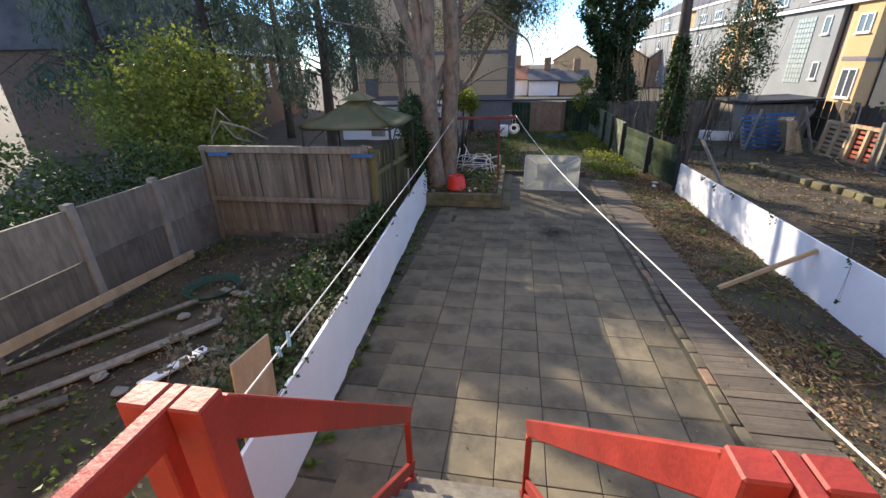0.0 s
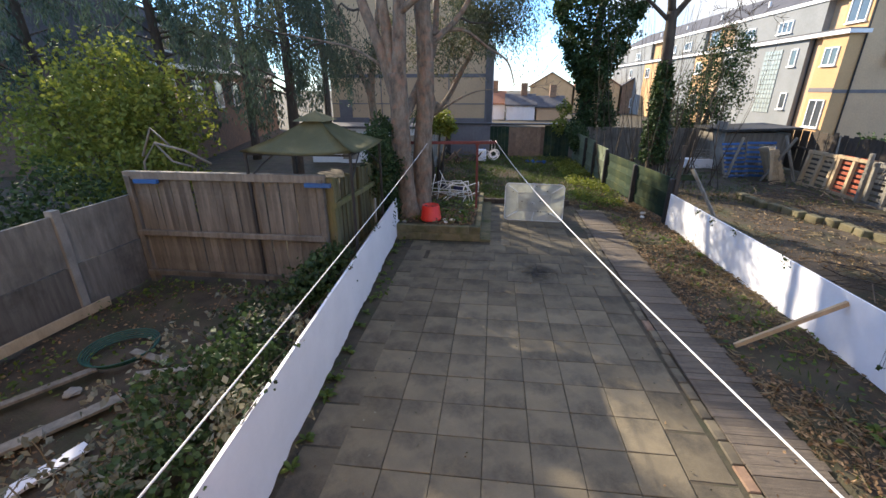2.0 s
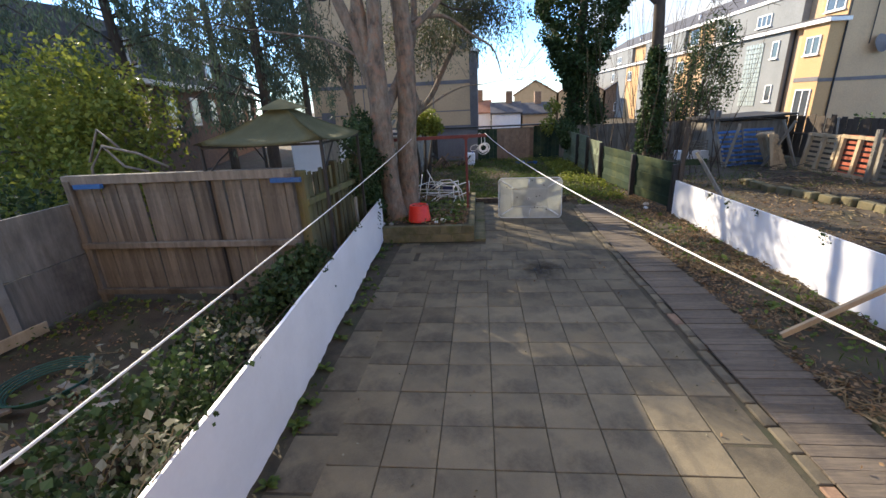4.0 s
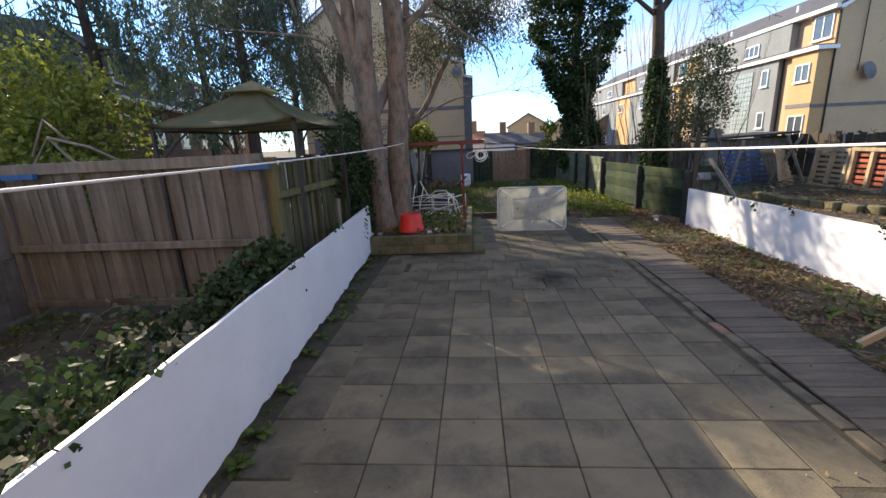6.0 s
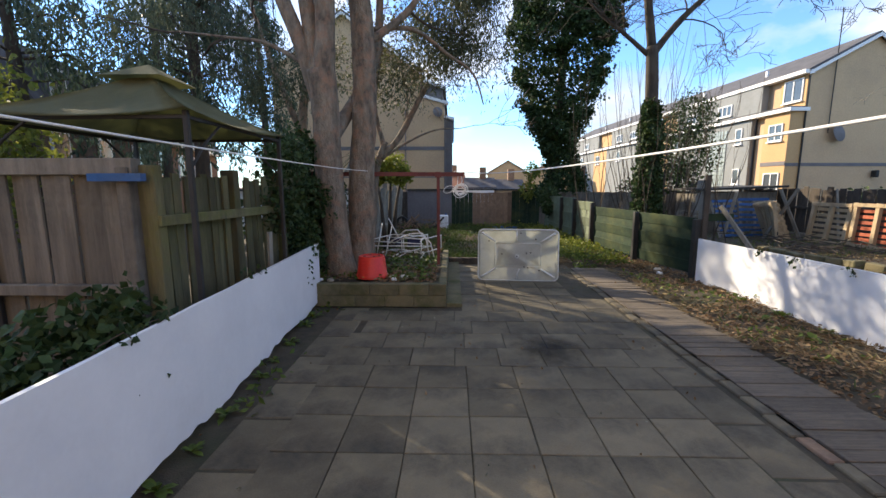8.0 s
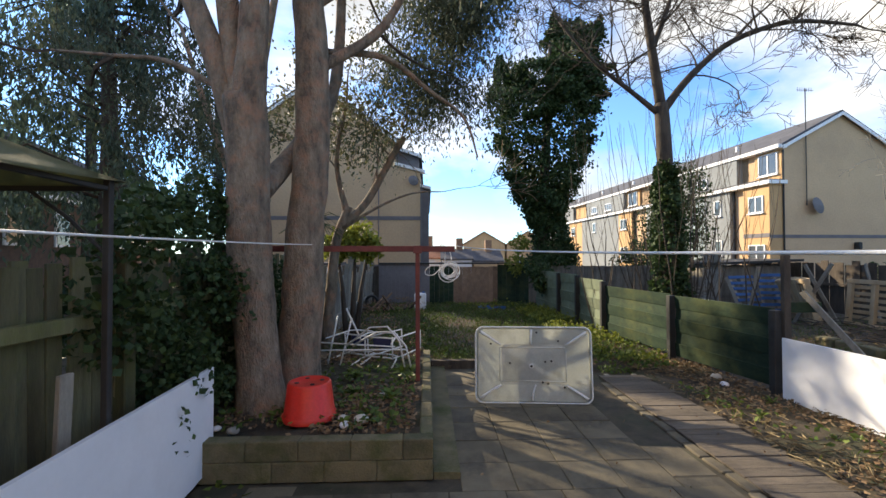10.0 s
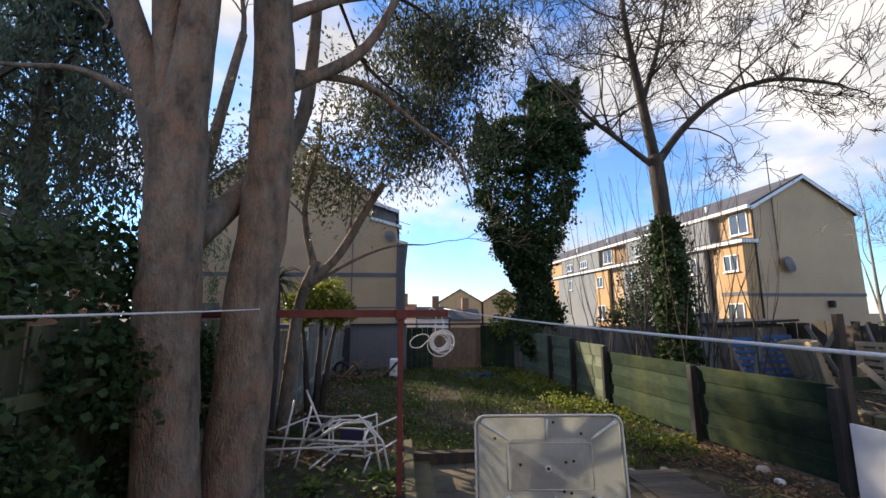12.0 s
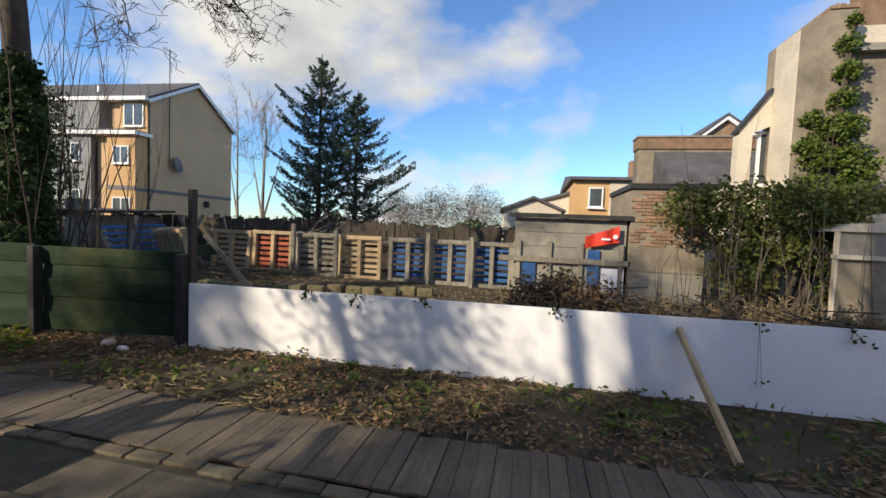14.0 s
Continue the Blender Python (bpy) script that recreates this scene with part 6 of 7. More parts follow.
leaf_mound("yellow_green_shrub", "rounded yellow-green shrub above the broken fence", "shrub", (-1.9, 10.1, 0), [(0.1, 0, 2.25, 0.42), (-0.3, 0, 2.1, 0.35), (0.35, 0.1, 2.05, 0.3)], 1700, 0.12, M["bushleaf"], 35)
leaf_mound("ivy_bush", "ivy bush growing over the white board", "ivy", (-2.45, 1.1, 0), [(0, 0, 0.72, 0.38), (0.1, 0.3, 0.9, 0.26), (-0.2, -0.25, 0.6, 0.3)], 1700, 0.075, M["ivyleaf"], 36, True, 1.15)
leaf_mound("bramble_heap", "heap of dark ivy and bramble beside the white board", "bramble", (-2.95, -1.2, 0), [(0, 0, 0.35, 0.55), (0.35, -0.8, 0.3, 0.5), (0.2, 0.9, 0.3, 0.5), (-0.2, 1.7, 0.25, 0.5), (0.45, -1.6, 0.3, 0.5), (0.3, 0.4, 0.5, 0.4)], 4200, 0.07, M["ivyleaf"], 37, True, 1.2)
leaf_mound("ivy_mat", "mat of dark ivy hanging over the old fence", "ivy", (-2.45, 5.4, 0), [(0, -1.2, 1.5, 0.42), (0, -0.6, 1.1, 0.4), (0, 0.1, 1.6, 0.42), (-0.05, 0.7, 1.2, 0.38), (0, -0.9, 0.6, 0.35), (-0.1, 1.4, 1.6, 0.42), (0.1, -1.1, 2.05, 0.28), (-0.1, -0.5, 2.25, 0.34), (-0.15, 0.3, 2.4, 0.36), (-0.15, 0.9, 2.15, 0.36), (0.02, 0.6, 0.6, 0.34), (0.05, -0.2, 0.75, 0.3), (-0.1, 1.9, 1.1, 0.4)], 12500, 0.062, M["ivyleaf"], 38, False, 1.15)
leaf_mound("hedge", "overgrown ivy hedge with bare canes", "hedge", (9.0, -1.9, 0.2), [(0, 1.5, 2.0, 0.5), (0, 0.9, 2.1, 0.5), (0, 0.3, 2.05, 0.55), (0, -0.3, 2.1, 0.55), (0, -0.9, 2.05, 0.55), (0, -1.5, 2.0, 0.6), (0, -2.2, 2.1, 0.6), (0, -2.9, 2.1, 0.6), (0.1, 0.6, 1.5, 0.55), (0.1, -0.2, 1.4, 0.6), (0.2, -1.0, 1.2, 0.65), (0.3, 0.3, 0.8, 0.6), (0.0, -1.2, 0.5, 0.45)], 17000, 0.085, M["hedgeleaf"], 39, True, 1.3)
leaf_mound("chimney_ivy", "ivy climbing the rendered chimney breast", "ivy", (11.0, -3.9, 2.4), [(0, 0.35, 0.4, 0.42), (0, -0.3, 0.4, 0.45), (0, 0.25, 1.1, 0.36), (0, -0.25, 1.1, 0.4), (0, 0.05, 1.75, 0.36), (0, -0.2, 1.8, 0.32), (0, -0.1, 2.4, 0.27), (0, -0.15, 3.0, 0.25), (0, -0.12, 3.6, 0.23), (0, -0.2, 4.1, 0.16), (0, 0.45, 2.0, 0.2), (0, 0.5, 1.4, 0.25), (0, -0.55, 0.9, 0.35)], 9500, 0.08, M["weed"], 40, True, 1.2)
leaf_mound("dark_shrub", "dark rounded evergreen beyond the pallets", "shrub", (15.5, 4.6, 0), [(0, 0, 1.3, 0.75), (0, 0.5, 1.2, 0.6)], 1800, 0.13, M["ivyleaf"], 41)
leaf_mound("ivy_skirt", "ivy hanging over the end of the green fence", "ivy", (3.75, 15.9, 0), [(0, 0, 1.2, 0.5), (0, 0.6, 1.5, 0.5), (-0.1, -0.4, 0.9, 0.3)], 1600, 0.11, M["ivyleaf"], 42, False, 1.2)
leaf_mound("roadside_bush", "sunlit yellowish leaves at the foot of the ivy tree", "bush", (3.2, 17.2, 0.6), [(0, 0, 1.0, 0.45), (0.1, 0, 1.8, 0.4)], 900, 0.12, M["bushleaf"], 43, False)

leaf_mound("leaf_heap", "heap of dead brown leaves and brushwood behind the white board", "leaf heap", (6.7, 1.9, 0.08), [(0, 0, 0.5, 0.46), (0.1, 0.6, 0.45, 0.42), (0.1, -0.5, 0.42, 0.44), (0.3, 0.2, 0.62, 0.38), (0.1, 0.1, 0.2, 0.5)], 4200, 0.085, M["dryleaf"], 44, True)
leaf_mound("brown_heap", "low heap of dead stalks behind the white board", "leaf heap", (6.6, -0.2, 0.05), [(0, 0, 0.35, 0.5), (0.1, 0.8, 0.32, 0.48), (0.2, -0.8, 0.32, 0.48), (0.2, -1.7, 0.32, 0.48)], 3000, 0.13, M["straw"], 45, False, 6)
bb = thing("dry_brambles", "arching dry bramble stems with pale withered leaves", "bramble", pose(-2.85, -0.3, 0))
nb = np.random.RandomState(46)
bl = []
for k in range(42):
    bm = bmesh.new()
    x0, y0 = nb.uniform(-0.7, 0.6), nb.uniform(-2.6, 2.0)
    a, L, hh = nb.uniform(0, math.tau), nb.uniform(0.5, 1.1), nb.uniform(0.5, 0.95)
    pts = [(min(x0 + L * t * math.cos(a) * 0.6, 0.62), y0 + L * t * math.sin(a), 0.05 + hh * 4 * t * (1 - t * 0.8) * 0.6) for t in (0, 0.2, 0.4, 0.6, 0.8, 1.0)]
    tube(bm, pts, [0.007, 0.006, 0.006, 0.005, 0.004, 0.003], 4)
    part("stem", bm, M["straw"], bb)
    for p in pts[1:]:
        for j in range(7):
            bl.append((min(p[0] + nb.normal(0, 0.06), 0.66), p[1] + nb.normal(0, 0.06), p[2] + nb.normal(0, 0.04)))
M["pale"] = leafmat("withered_leaf", (0.10, 0.11, 0.075), (0.25, 0.24, 0.18), 0.2, 0.8)
leaves("withered_leaves", bl, 0.075, M["pale"], bb, nb, 1.4)
# canes in the hedge
hc = thing("hedge_canes", "tall thin bare canes standing in the hedge", "canes", pose(8.4, -0.9, 0.4))
for k in range(46):
    y = rs.uniform(-3.0, 1.2)
    x = rs.uniform(-0.4, 0.3)
    h = rs.uniform(1.0, 2.2) if k > 7 else rs.uniform(2.9, 3.7)
    bm = bmesh.new()
    tube(bm, [(x, y, 0), (x + rs.gauss(0, 0.05), y + rs.gauss(0, 0.08), h * 0.5), (x + rs.gauss(0, 0.1), y + rs.gauss(0, 0.16), h)], [0.008, 0.006, 0.003], 4)
    part("cane", bm, M["deck"], hc)

# weeping evergreen and its neighbours on the west side
def weeper(label, base, h, spread, n_br, seed, trunk_r=0.22, lo=0.3, per=26, name="weeping_evergreen"):
    root = thing(name, label, "tree", Matrix.Translation(base))
    r = np.random.RandomState(seed)
    bm = bmesh.new()
    limb(bm, [(0, 0, 0), (0.1, 0, h * 0.4), (-0.05, 0.05, h * 0.8), (0, 0, h)], trunk_r, 0.03, 10)
    part("trunk", bm, M["darkbark"], root, "", True)
    bm = bmesh.new()
    pts = []
    for k in range(n_br):
        z = h * (lo + (1 - lo) * r.uniform(0, 1))
        a = r.uniform(0, math.tau)
        L = spread * (1.05 - 0.75 * (z / h - lo) / (1 - lo)) * r.uniform(0.6, 1.1)
        e = np.array([math.cos(a) * L, math.sin(a) * L, z + 0.2 * L - 0.35 * L])
        m = np.array([math.cos(a) * L * 0.55, math.sin(a) * L * 0.55, z + 0.16 * L])
        tube(bm, [(0, 0, z), tuple(m), tuple(e)], [0.035, 0.022, 0.008], 5)
        for q in range(7):
            t = r.uniform(0.3, 1.0)
            s = np.array([0, 0, z]) * (1 - t) ** 2 + 2 * t * (1 - t) * m + t * t * e
            hang = r.uniform(0.4, 1.5)
            u = r.uniform(0, 1, per)
            pts.append(np.stack([s[0] + r.normal(0, 0.09, per), s[1] + r.normal(0, 0.09, per), s[2] - u * hang + r.normal(0, 0.05, per)], 1))
    part("bough_frame", bm, M["darkbark"], root)["kind"] = "stuff"
    leaves("foliage", np.concatenate(pts), 0.17, M["needle"], root, r, 3.4, 1.2)
    return root


weeper("tall weeping evergreen with curtains of dark foliage", (-6.9, 10.0, 0), 10.0, 2.6, 78, 51)
weeper("tall weeping evergreen in shade behind the gazebo", (-11.6, 15.5, 0), 12.5, 3.2, 62, 52)
# added tree, placed and thickened so that its crown shades the patio
weeper("thin dark evergreen added to shade the patio", (-10.3, 8.7, 0), 8.7, 2.4, 40, 53, lo=0.42)
weeper("tall hazy evergreen beyond the yellow-green bush", (-14.2, 8.2, 0), 10.5, 3.0, 60, 55)
weeper("dark evergreen beside the apartment block", (-9.4, 19.6, 0), 11.0, 2.6, 70, 54)
# slimmer trunks beyond the bed
bare_tree("slender_tree", "smooth leaning tree trunk beyond the gazebo", (-3.9, 9.3, 0), [
    ([(-3.9, 9.3, 0), (-3.75, 9.3, 1.6), (-3.85, 9.3, 3.2), (-3.6, 9.4, 5.0), (-3.3, 9.5, 7.0)], 0.17, 0.07),
    ([(-3.85, 9.3, 3.0), (-4.5, 9.4, 4.6), (-5.1, 9.5, 6.4)], 0.09, 0.03)],
    [((-3.3, 9.5, 7.0), (0.2, 0, 1), 1.4, 0.05, 4), ((-5.1, 9.5, 6.4), (-0.5, 0, 0.8), 1.3, 0.03, 4)], 61, material="bark")
bare_tree("fallen_limb", "pale broken limb leaning across the fence", (-3.4, 8.6, 1.2), [([(-3.4, 8.6, 1.0), (-2.95, 8.7, 1.7), (-2.5, 8.8, 2.4)], 0.06, 0.04)], [], 62, material="greywood")
ct, ct_tips, ct_inv = bare_tree("crooked_tree", "small crooked tree with sparse pale leaves", (-2.3, 9.6, 0), [
    ([(-2.3, 9.6, 0), (-2.2, 9.6, 1.2), (-2.1, 9.6, 2.2), (-1.85, 9.6, 2.9)], 0.12, 0.08),
    ([(-2.0, 9.6, 2.5), (-1.5, 9.6, 3.0), (-1.0, 9.6, 3.9), (-0.75, 9.6, 4.3)], 0.085, 0.06),
    ([(-2.05, 9.6, 2.4), (-1.3, 9.7, 2.9), (-0.6, 9.8, 3.2), (0.0, 9.9, 3.25)], 0.04, 0.012),
    ([(-1.9, 9.6, 2.8), (-2.1, 9.6, 3.8), (-1.9, 9.6, 5.0)], 0.07, 0.03)],
    [((-1.9, 9.6, 5.0), (0.2, 0, 1), 0.9, 0.025, 3), ((-1.3, 9.6, 3.4), (-0.2, 0, 1), 0.9, 0.02, 3), ((0.0, 9.9, 3.25), (0.8, 0, 0.2), 0.8, 0.012, 3), ((-2.05, 9.6, 3.6), (-0.7, 0, 0.7), 0.9, 0.02, 3), ((-1.0, 9.6, 3.9), (-0.6, 0.1, 0.7), 0.9, 0.02, 3), ((-1.9, 9.6, 4.4), (-0.6, 0.2, 0.5), 1.0, 0.02, 3), ((-1.5, 9.6, 3.0), (0.1, 0.3, 1), 1.2, 0.02, 3), ((-0.8, 9.6, 4.2), (0.3, 0.1, 0.8), 0.8, 0.02, 3)], 63, material="bark")
nr = np.random.RandomState(64)
leaves("sparse_leaves", clusters([q for q in ct_tips if q[0].x + ct_inv.x < -0.55], 14, 0.19, nr, 0.08), 0.095, M["olive"], ct, nr, 2.2, 0.3)

# spiky palm behind the trunks
pm = thing("cordyline_palm", "dark spiky palm with drooping blades", "palm", pose(-2.35, 9.0, 0))
bm = bmesh.new()
tube(bm, [(0, 0, 0), (0.05, 0, 1.3), (0, 0, 2.5)], [0.09, 0.08, 0.08], 8)
part("trunk", bm, M["darkbark"], pm, "", True)
for k in range(46):
    bm = bmesh.new()
    a, el = rs.uniform(0, math.tau), rs.uniform(-0.3, 1.3)
    L = rs.uniform(0.5, 0.75)
    dx, dy = math.cos(a), math.sin(a)
    prev = None
    for t in (0, 0.35, 0.7, 1.0):
        p = Vector((dx * L * t * math.cos(el), dy * L * t * math.cos(el), 2.5 + L * t * math.sin(el) - 0.45 * t * t))
        w = 0.028 * (1 - t) + 0.003
        cur = [bm.verts.new(p + Vector((-dy, dx, 0)) * w), bm.verts.new(p + Vector((0, 0, -0.008))), bm.verts.new(p - Vector((-dy, dx, 0)) * w)]
        if prev:
            bm.faces.new((prev[0], prev[1], cur[1], cur[0]))
            bm.faces.new((prev[1], prev[2], cur[2], cur[1]))
        prev = cur
    part("blade", bm, M["ivyleaf"], pm)


# conifers beyond the pallets
def conifer(label, base, h, rad, taper, n, seed):
    """A conifer with a slim top: boughs reach rad below the last taper metres, droop a little and turn up at the tips."""
    root = thing("conifer", label, "tree", Matrix.Translation(base), "conifers")
    r = np.random.RandomState(seed)
    bm = bmesh.new()
    limb(bm, [(0, 0, 0), (0.05, 0.03, h * 0.5), (0, 0, h)], 0.13, 0.015, 8)
    part("trunk", bm, M["darkbark"], root, "", True)
    bm = bmesh.new()
    pts = []
    z = 1.5
    while z < h - 0.12:
        for k in range(6):
            a = r.uniform(0, math.tau)
            L = rad * min(1.0, (h - z) / taper) ** 1.15 * r.choice([0.45, 0.7, 0.85, 1.0, 1.12]) * r.uniform(0.9, 1.1) + 0.1
            if z < 2.6:
                L *= 0.55 + 0.41 * (z - 1.5)
            dx, dy = math.cos(a), math.sin(a)
            z0, rise = z + r.uniform(-0.1, 0.1), r.uniform(0.16, 0.42)

            def height(t):
                return z0 - 0.10 * L * np.sin(np.pi * t) + rise * L * t * t
            tube(bm, [(dx * L * t, dy * L * t, float(height(t))) for t in (0, 0.35, 0.7, 1)], [0.022, 0.016, 0.01, 0.004], 4)
            m = int(n * (0.25 + L / rad))
            t = r.uniform(0.12, 1.03, m) ** 0.75
            fan = r.normal(0, 0.17, m) * (0.25 + 0.75 * L * 0.5 * (1.15 - t))
            pts.append(np.stack([dx * L * t - dy * fan, dy * L * t + dx * fan, height(t) - np.abs(r.normal(0, 0.05, m)) - 0.25 * np.abs(fan)], 1))
        z += 0.24
    part("bough_frame", bm, M["darkbark"], root)["kind"] = "stuff"
    leaves("needles", np.concatenate(pts), 0.13, M["needle"], root, r, 2.8, 0.1)
    return root


conifer("tall blue-green conifer with upswept boughs", (15, 10.75, 0), 8.05, 1.75, 2.6, 130, 71)
conifer("second conifer growing close beside the first", (15.3, 9.35, 0), 6.75, 2.0, 3.2, 130, 72)
bare_tree("birch", "pale leafless birch beside the conifers", (20, 16.8, 0), [([(20, 16.8, 0), (20, 16.8, 3), (20.1, 16.7, 6.5)], 0.12, 0.03), ([(20, 16.8, 1.5), (20.3, 17.6, 4.5)], 0.07, 0.02), ([(20, 16.8, 1.5), (20, 15.8, 4.8)], 0.07, 0.02)],
          [((20.1, 16.7, 6.0), (0, 0, 1), 1.2, 0.025, 3), ((20.3, 17.6, 4.5), (0, 0.2, 1), 1.4, 0.02, 4), ((20, 15.8, 4.8), (0, -0.2, 1), 1.3, 0.02, 4), ((20, 16.8, 3), (0, 0.3, 1), 1.6, 0.025, 4), ((20, 16.8, 4), (0, -0.3, 1), 1.5, 0.025, 4)], 73, 0.4, 0.25, "greywood")
bare_tree("birch", "pale leafless birch beside the conifers", (20.4, 18.6, 0), [([(20.4, 18.6, 0), (20.4, 18.7, 3), (20.5, 18.8, 6.8)], 0.1, 0.025), ([(20.4, 18.6, 1.2), (20.5, 19.2, 4.2)], 0.06, 0.02)],
          [((20.5, 18.8, 6.2), (0, 0.1, 1), 1.3, 0.025, 3), ((20.5, 19.2, 4.2), (0, 0.25, 1), 1.4, 0.02, 4), ((20.4, 18.65, 2.6), (0, -0.3, 1), 1.6, 0.025, 4), ((20.4, 18.7, 4), (0, 0.3, 1), 1.5, 0.025, 4)], 78, material="greywood")
# sprawl of bare branches on the allotment
dbs = thing("cut_branches", "sprawling bare cut branches above the pallets", "branches", pose(11.7, 9.4, 0.75))
bm = bmesh.new()
tips = []
for k in range(12):
    a = rs.uniform(-2.6, -0.4)
    grow(bm, (rs.gauss(0, 0.4), rs.gauss(0, 0.9), rs.uniform(0, 0.3)), (0.4 * math.cos(a), math.sin(a) * 1.2, 0.35), 1.0, 0.025, 3, rs, tips, 0.7, 0.0)
part("branch_tangle", bm, M["greywood"], dbs)["kind"] = "stuff"
# far woodland edge
fw = np.random.RandomState(80)
pp = []
for k in range(16):
    cx, cy, hh = 42 + fw.uniform(-3, 3), 6 + k * 0.75 + fw.uniform(-0.3, 0.3), fw.uniform(4.2, 6.2)
    d = fw.normal(size=(1100, 3))
    d /= np.linalg.norm(d, axis=1)[:, None]
    rr = fw.uniform(0.4, 1.0, 1100)[:, None]
    pp.append(np.array([cx, cy, hh * 0.62]) + d * rr * np.array([1.6, 1.5, hh * 0.42]))
tagged(leaves("far_trees", np.concatenate(pp), 0.26, M["haze"], None, fw, 8, 0, "stuff"), "far brown leafless treetops", "trees", kind="stuff")
dh = thing("dark_hedge", "long dark hedge and shed roofs beyond the pallets", "hedge", pose(13.6, 2.0, 0))
hr = np.random.RandomState(81)
leaves("foliage", np.stack([hr.uniform(0, 0.7, 6000), hr.uniform(-1, 12, 6000), hr.uniform(0.2, 1.65, 6000) + 0.12 * np.sin(hr.uniform(0, 40, 6000))], 1), 0.16, M["ivyleaf"], dh, hr, 1.5)

# ---------- ground cover ----------
def scatter(name, label, cat, regions, size, material, seed, aspect=1.6, lift=0.02, droop=0.0, zf=None, pile=0.03, flat=1.0, clump=-0.18):
    r = np.random.RandomState(seed)
    out = []
    for x0, x1, y0, y1, n in regions:
        x, y = r.uniform(x0, x1, n), r.uniform(y0, y1, n)
        keep = np.array([noise.noise(Vector((a * 0.8, b * 0.8, seed))) > clump + r.normal(0, 0.12) for a, b in zip(x, y)])
        for a, b in zip(x[keep], y[keep]):
            out.append((a, b, (zf(a, b) if zf else ground_z(a, b)) + lift + abs(r.normal(0, pile))))
    return tagged(leaves(name, out, size, material, None, r, aspect, droop, "", flat), label, cat, kind="stuff")


def bed_z(x, y):
    return 0.31


scatter("leaf_litter", "dead brown leaves and stalks on the soil strip", "leaf litter", [(3.12, 4.5, -4, 9, 9000), (-2.35, -0.4, 4.98, 8.3, 5200), (3.0, 5.0, 8, 17, 2500), (-6, -2.1, -4.5, 2.0, 3000), (4.7, 10, -2, 11, 9000), (-2.4, 3.9, 8.3, 17.4, 9000)], 0.055, M["dryleaf"], 91, 1.6, flat=0.3, lift=0.012, pile=0.02, clump=-0.02, zf=lambda x, y: 0.32 if (-2.4 < x < -0.35 and y > 4.9) else ground_z(x, y))
scatter("dead_stalks", "pale dry stalks lying on the soil strip", "dead stalks", [(3.1, 4.5, -4, 8.5, 4500), (-0.3, 2.6, 8.3, 10.0, 1800), (3.0, 4.6, 9, 13, 1200), (4.7, 10.3, 0, 11, 6000)], 0.17, M["straw"], 92, 14, lift=0.02, flat=0.25, pile=0.015, clump=0.02)
scatter("low_weeds", "low green weeds scattered over the soil", "weeds", [(3.15, 4.45, -4, 7, 1500), (2.6, 4.6, 8, 14, 5200), (-2.3, -0.45, 5.0, 8.2, 1100), (-6, -2.3, -4, 2, 2600), (-2.5, 3.6, 8.6, 17.4, 14000), (-2.1, -1.7, -3.5, 4.8, 700)], 0.075, M["weed"], 93, 1.7, lift=0.03, flat=0.6, clump=0.08, pile=0.05, zf=lambda x, y: 0.32 if (-2.4 < x < -0.35 and 4.9 < y < 8.4) else ground_z(x, y))
# sun patch by the fence, put into the brighter leaf colour
scatter("sunlit_weeds", "leafy weeds beside the green fence, coloured bright as if sunlit", "weeds", [(2.7, 3.9, 8.3, 15.5, 3600), (0.5, 3.6, 14.5, 17, 700)], 0.085, M["bushleaf"], 96, 1.5, lift=0.07, pile=0.08, clump=-0.02)
scatter("grass", "rough grass of the overgrown lawn", "grass", [(-2.4, 3.9, 8.5, 17.6, 17000), (4.8, 12, 8.5, 17, 3500), (3.2, 4.4, -4, 6, 300)], 0.12, M["grass"], 94, 9, lift=0.05, droop=-0.9, pile=0.03)
scatter("white_specks", "small white specks and chips on the paving", "litter", [(-1.6, 2.2, -2.5, 7.5, 110), (-2.3, -0.5, 5.0, 8.0, 160)], 0.03, M["pale"], 97, 1.3, lift=0.006, pile=0.002, clump=-0.4, zf=lambda x, y: 0.34 if (x < -0.36 and y > 4.9) else 0.002)
scatter("patio_debris", "small dead leaves and crumbs on the paving", "leaf litter", [(-2.0, 2.3, -3, 8, 130), (2.45, 3.1, -3, 7, 60)], 0.035, M["dryleaf"], 95, 1.5, lift=0.006, pile=0.002, zf=lambda x, y: 0.055 if x > 2.4 else 0.002)


def rosette(x, y, z, s, m="weed", n=12, nm="weed_plant", lb="broad-leaved green weed rosette", seed=0):
    r = np.random.RandomState(seed)
    root = thing(nm, lb, "weed", pose(x, y, z), "weed plants")
    v, f = [], []
    for k in range(n):
        a, el = r.uniform(0, math.tau), r.uniform(0.25, 1.1)
        L = s * r.uniform(0.6, 1.1)
        dx, dy = math.cos(a), math.sin(a)
        i = len(v)
        for t, w in ((0, 0.02), (0.35, 0.16), (0.7, 0.17), (1, 0.01)):
            zz = L * t * math.sin(el) - 0.35 * L * t * t
            for q, dz in ((-1, 0.05), (0, 0), (1, 0.05)):
                v.append((dx * L * t * math.cos(el) - dy * w * L * q, dy * L * t * math.cos(el) + dx * w * L * q, zz + dz * w * L * 3))
        for t in range(3):
            for q in range(2):
                b0 = i + t * 3 + q
                f.append((b0, b0 + 1, b0 + 4, b0 + 3))
    quads_object("foliage", v, f, M[m], root)
    return root


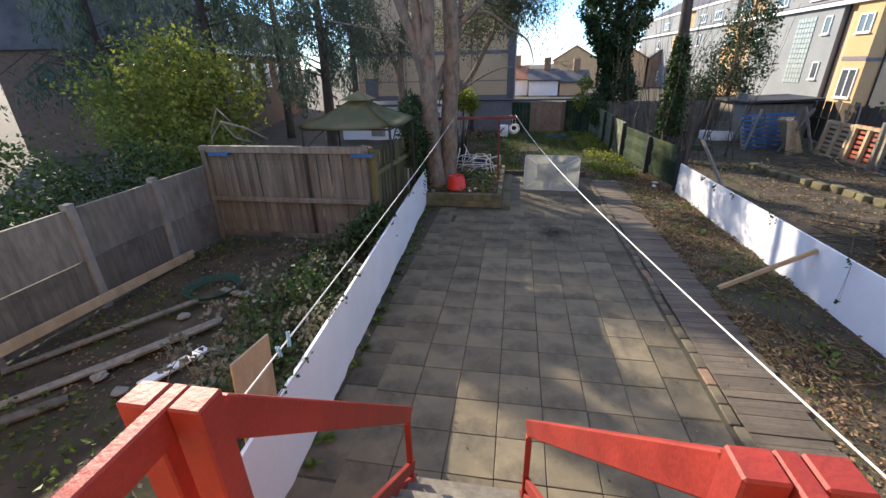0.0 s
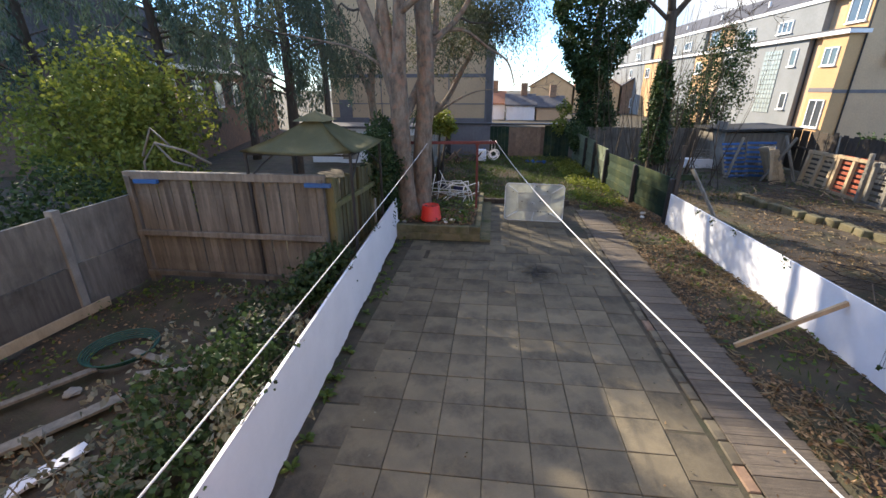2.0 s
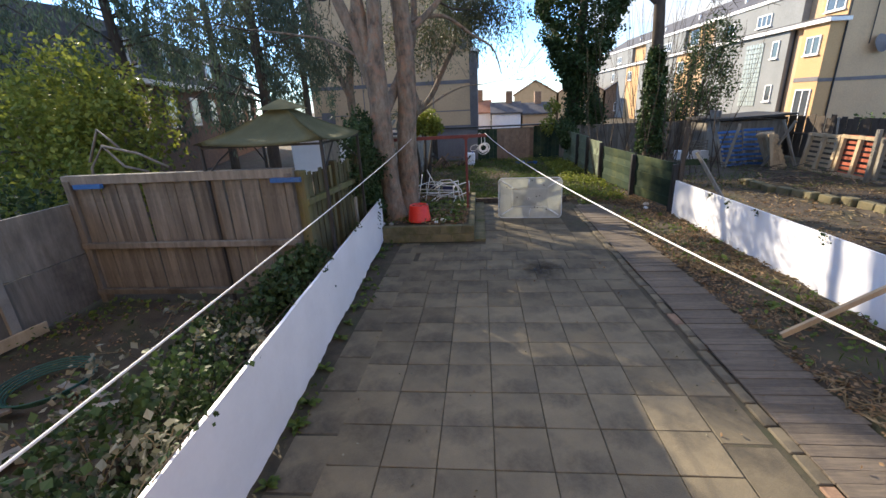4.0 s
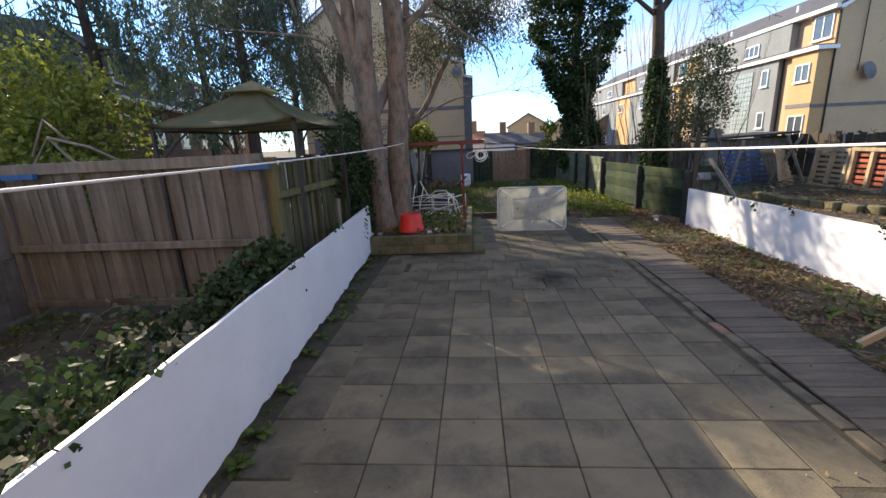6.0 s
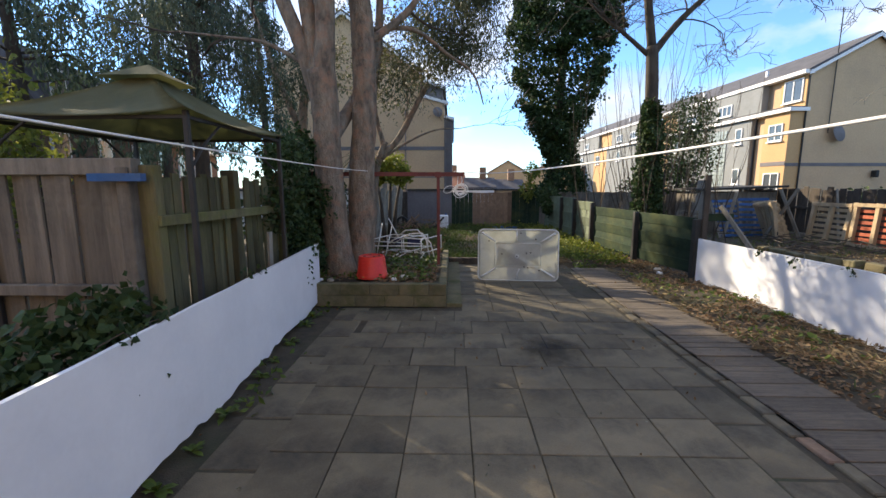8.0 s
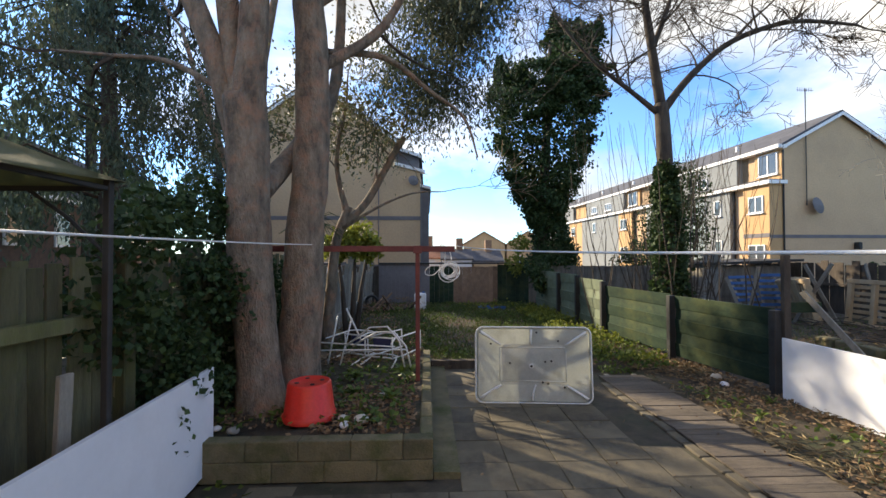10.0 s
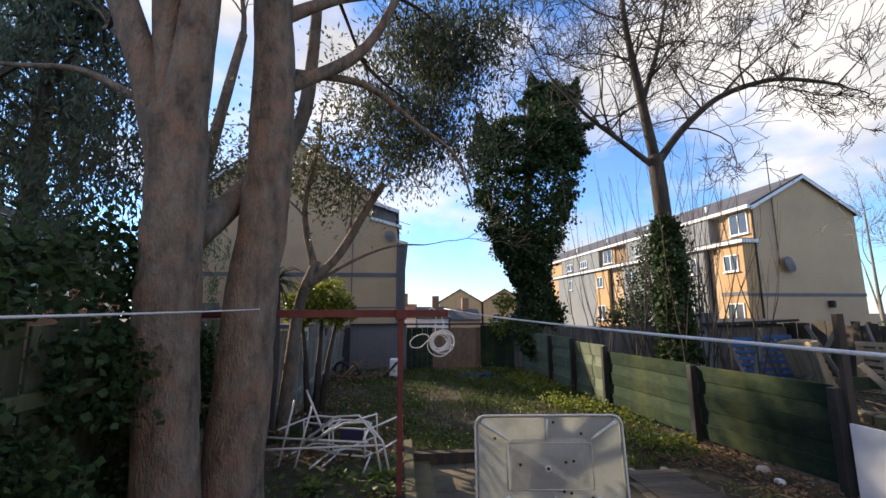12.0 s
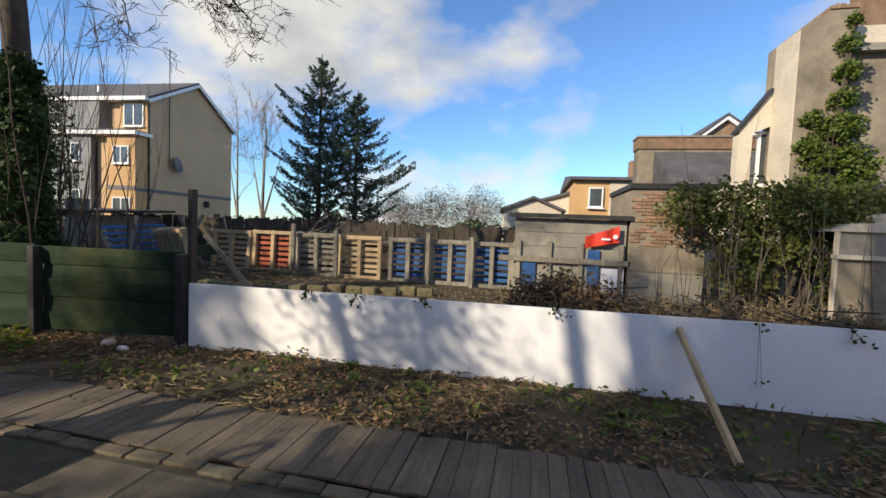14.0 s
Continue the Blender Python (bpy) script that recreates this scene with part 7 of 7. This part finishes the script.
wr = random.Random(77)
for k in range(16):
    y = -3.0 + k * 0.5 + wr.uniform(-0.2, 0.2)
    rosette(wl_x(y) + 0.07, y, 0.0, wr.uniform(0.08, 0.17), seed=k)
for k in range(15):
    rosette(wr.uniform(-1.3, -0.5), wr.uniform(5.1, 7.2), 0.32, wr.uniform(0.12, 0.22), seed=30 + k)
for k in range(22):
    x, y = 4.2 + wr.uniform(-0.7, 0.18), wr.uniform(-3, 6.5)
    rosette(x, y, ground_z(x, y), wr.uniform(0.1, 0.2), seed=60 + k)
# bramble runners over the white boards
bm = bmesh.new()
lv = []
for k in range(12):
    y = wr.uniform(-3.2, 4.6)
    x = wl_x(y) - 0.05
    p = [Vector((x - 0.25, y + wr.uniform(-0.2, 0.2), 0.7)), Vector((x, y, 0.95)), Vector((x + wr.uniform(0.02, 0.06), y + wr.uniform(-0.15, 0.15), 0.95 + wr.uniform(-0.06, 0.06))), Vector((x + wr.uniform(0.03, 0.07), y + wr.uniform(-0.25, 0.25), 0.93 + wr.uniform(-0.05, 0.06)))]
    tube(bm, p, 0.004, 4)
    for q in p[1:]:
        for j in range(3):
            lv.append(tuple(q + Vector((wr.gauss(0, 0.03), wr.gauss(0, 0.03), wr.gauss(0.01, 0.02)))))
for k in range(7):
    y = (5.0, 3.6, 2.2, 0.35, -0.4, -1.2, 4.4)[k]
    x = 4.49 - 0.012 * y
    for s_ in range(2):
        p = [Vector((x + 0.1, y, 0.9)), Vector((x - 0.02, y + 0.02, 0.86 - 0.008 * y)), Vector((x - 0.03, y + wr.uniform(-0.05, 0.05), (0.78 if k != 3 else 0.3)))]
        tube(bm, p, 0.004 if k != 3 else 0.002, 4)
        for q in p[1:]:
            for j in range(4):
                lv.append(tuple(q + Vector((wr.gauss(-0.02, 0.015), wr.gauss(0, 0.04), wr.gauss(0, 0.03)))))
br = tagged(part("bramble_runners", bm, M["darkbark"]), "thin bramble runners creeping over the white boards", "bramble", kind="stuff")
leaves("runner_leaves", lv, 0.05, M["ivyleaf"], br, np.random.RandomState(3), 1.3)

# ---------- paving slabs ----------
slab_meshes, dark_meshes = [], []
for k in range(6):
    bm = bmesh.new()
    box(bm, -0.2265, 0.2265, -0.2285, 0.2285, -0.05, 0.0, bevel=0.005)
    for v in bm.verts:
        if v.co.z > -0.01:
            v.co.z += random.uniform(-0.0015, 0.0015)
    bm2 = bm.copy()
    slab_meshes.append(mesh_of("slab", bm, M["slab"]))
    dark_meshes.append(mesh_of("slab", bm2, M["darkslab"]))
sr = random.Random(14)
for j in range(-8, 18):
    for i in range(-3, 5):
        x, y = (i + 0.5) * 0.46 - 0.01, (j + 0.5) * 0.464
        if y > 4.75 and x < -0.05:
            continue
        if 3.0 < y < 4.75:
            x += 0.11 * ((j * 7) % 3 - 1)
        if x > 2.05:
            continue
        # darker slab colour towards the far end and the left side
        ob = new("slab", (dark_meshes if y + 0.5 * math.sin(x * 2.1) > 2.3 or (x < -0.7 and y > 0.4) else slab_meshes)[sr.randrange(6)])
        ob.parent = patio
        ob.matrix_basis = pose(x, y, sr.uniform(-0.003, 0.003), sr.uniform(-0.35, 0.35), sr.uniform(-0.35, 0.35), 180 * sr.randrange(2) + sr.uniform(-0.4, 0.4))
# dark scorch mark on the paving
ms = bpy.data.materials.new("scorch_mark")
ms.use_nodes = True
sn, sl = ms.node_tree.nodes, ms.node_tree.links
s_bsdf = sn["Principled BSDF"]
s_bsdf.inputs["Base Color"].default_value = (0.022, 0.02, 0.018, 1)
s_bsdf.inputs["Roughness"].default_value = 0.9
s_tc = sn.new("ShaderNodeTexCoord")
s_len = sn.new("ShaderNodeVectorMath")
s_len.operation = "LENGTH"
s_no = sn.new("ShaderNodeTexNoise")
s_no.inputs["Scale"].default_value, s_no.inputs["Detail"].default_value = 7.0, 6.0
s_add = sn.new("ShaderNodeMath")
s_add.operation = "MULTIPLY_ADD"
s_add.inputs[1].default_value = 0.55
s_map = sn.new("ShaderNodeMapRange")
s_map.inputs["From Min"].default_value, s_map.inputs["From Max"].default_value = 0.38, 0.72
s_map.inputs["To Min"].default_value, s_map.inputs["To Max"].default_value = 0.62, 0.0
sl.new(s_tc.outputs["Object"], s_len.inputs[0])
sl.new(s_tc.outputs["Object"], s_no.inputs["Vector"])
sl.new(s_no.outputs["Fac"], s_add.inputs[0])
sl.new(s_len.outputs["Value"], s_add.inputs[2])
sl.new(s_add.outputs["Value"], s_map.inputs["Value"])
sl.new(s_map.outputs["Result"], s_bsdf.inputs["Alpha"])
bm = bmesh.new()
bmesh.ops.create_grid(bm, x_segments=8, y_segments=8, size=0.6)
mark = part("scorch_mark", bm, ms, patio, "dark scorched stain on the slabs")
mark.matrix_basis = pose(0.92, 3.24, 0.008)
# long edge slabs beside the white board and the boardwalk
bm = bmesh.new()
box(bm, -0.2, 0.2, -0.29, 0.29, -0.05, -0.002, bevel=0.008)
me = mesh_of("edge_slab", bm, M["darkslab"])
for k in range(15):
    y = -3.3 + k * 0.6
    if y < 4.6:
        ob = new("edge_slab", me)
        ob.parent = patio
        ob.matrix_basis = pose(-1.57, y, -0.004, sr.uniform(-0.6, 0.6), sr.uniform(-1, 1), sr.uniform(-0.6, 0.6))
    ob = new("edge_slab", me)
    ob.parent = patio
    ob.matrix_basis = pose(2.04, y, -0.006, sr.uniform(-0.6, 0.6), sr.uniform(-0.6, 0.6), 180 + sr.uniform(-0.6, 0.6))
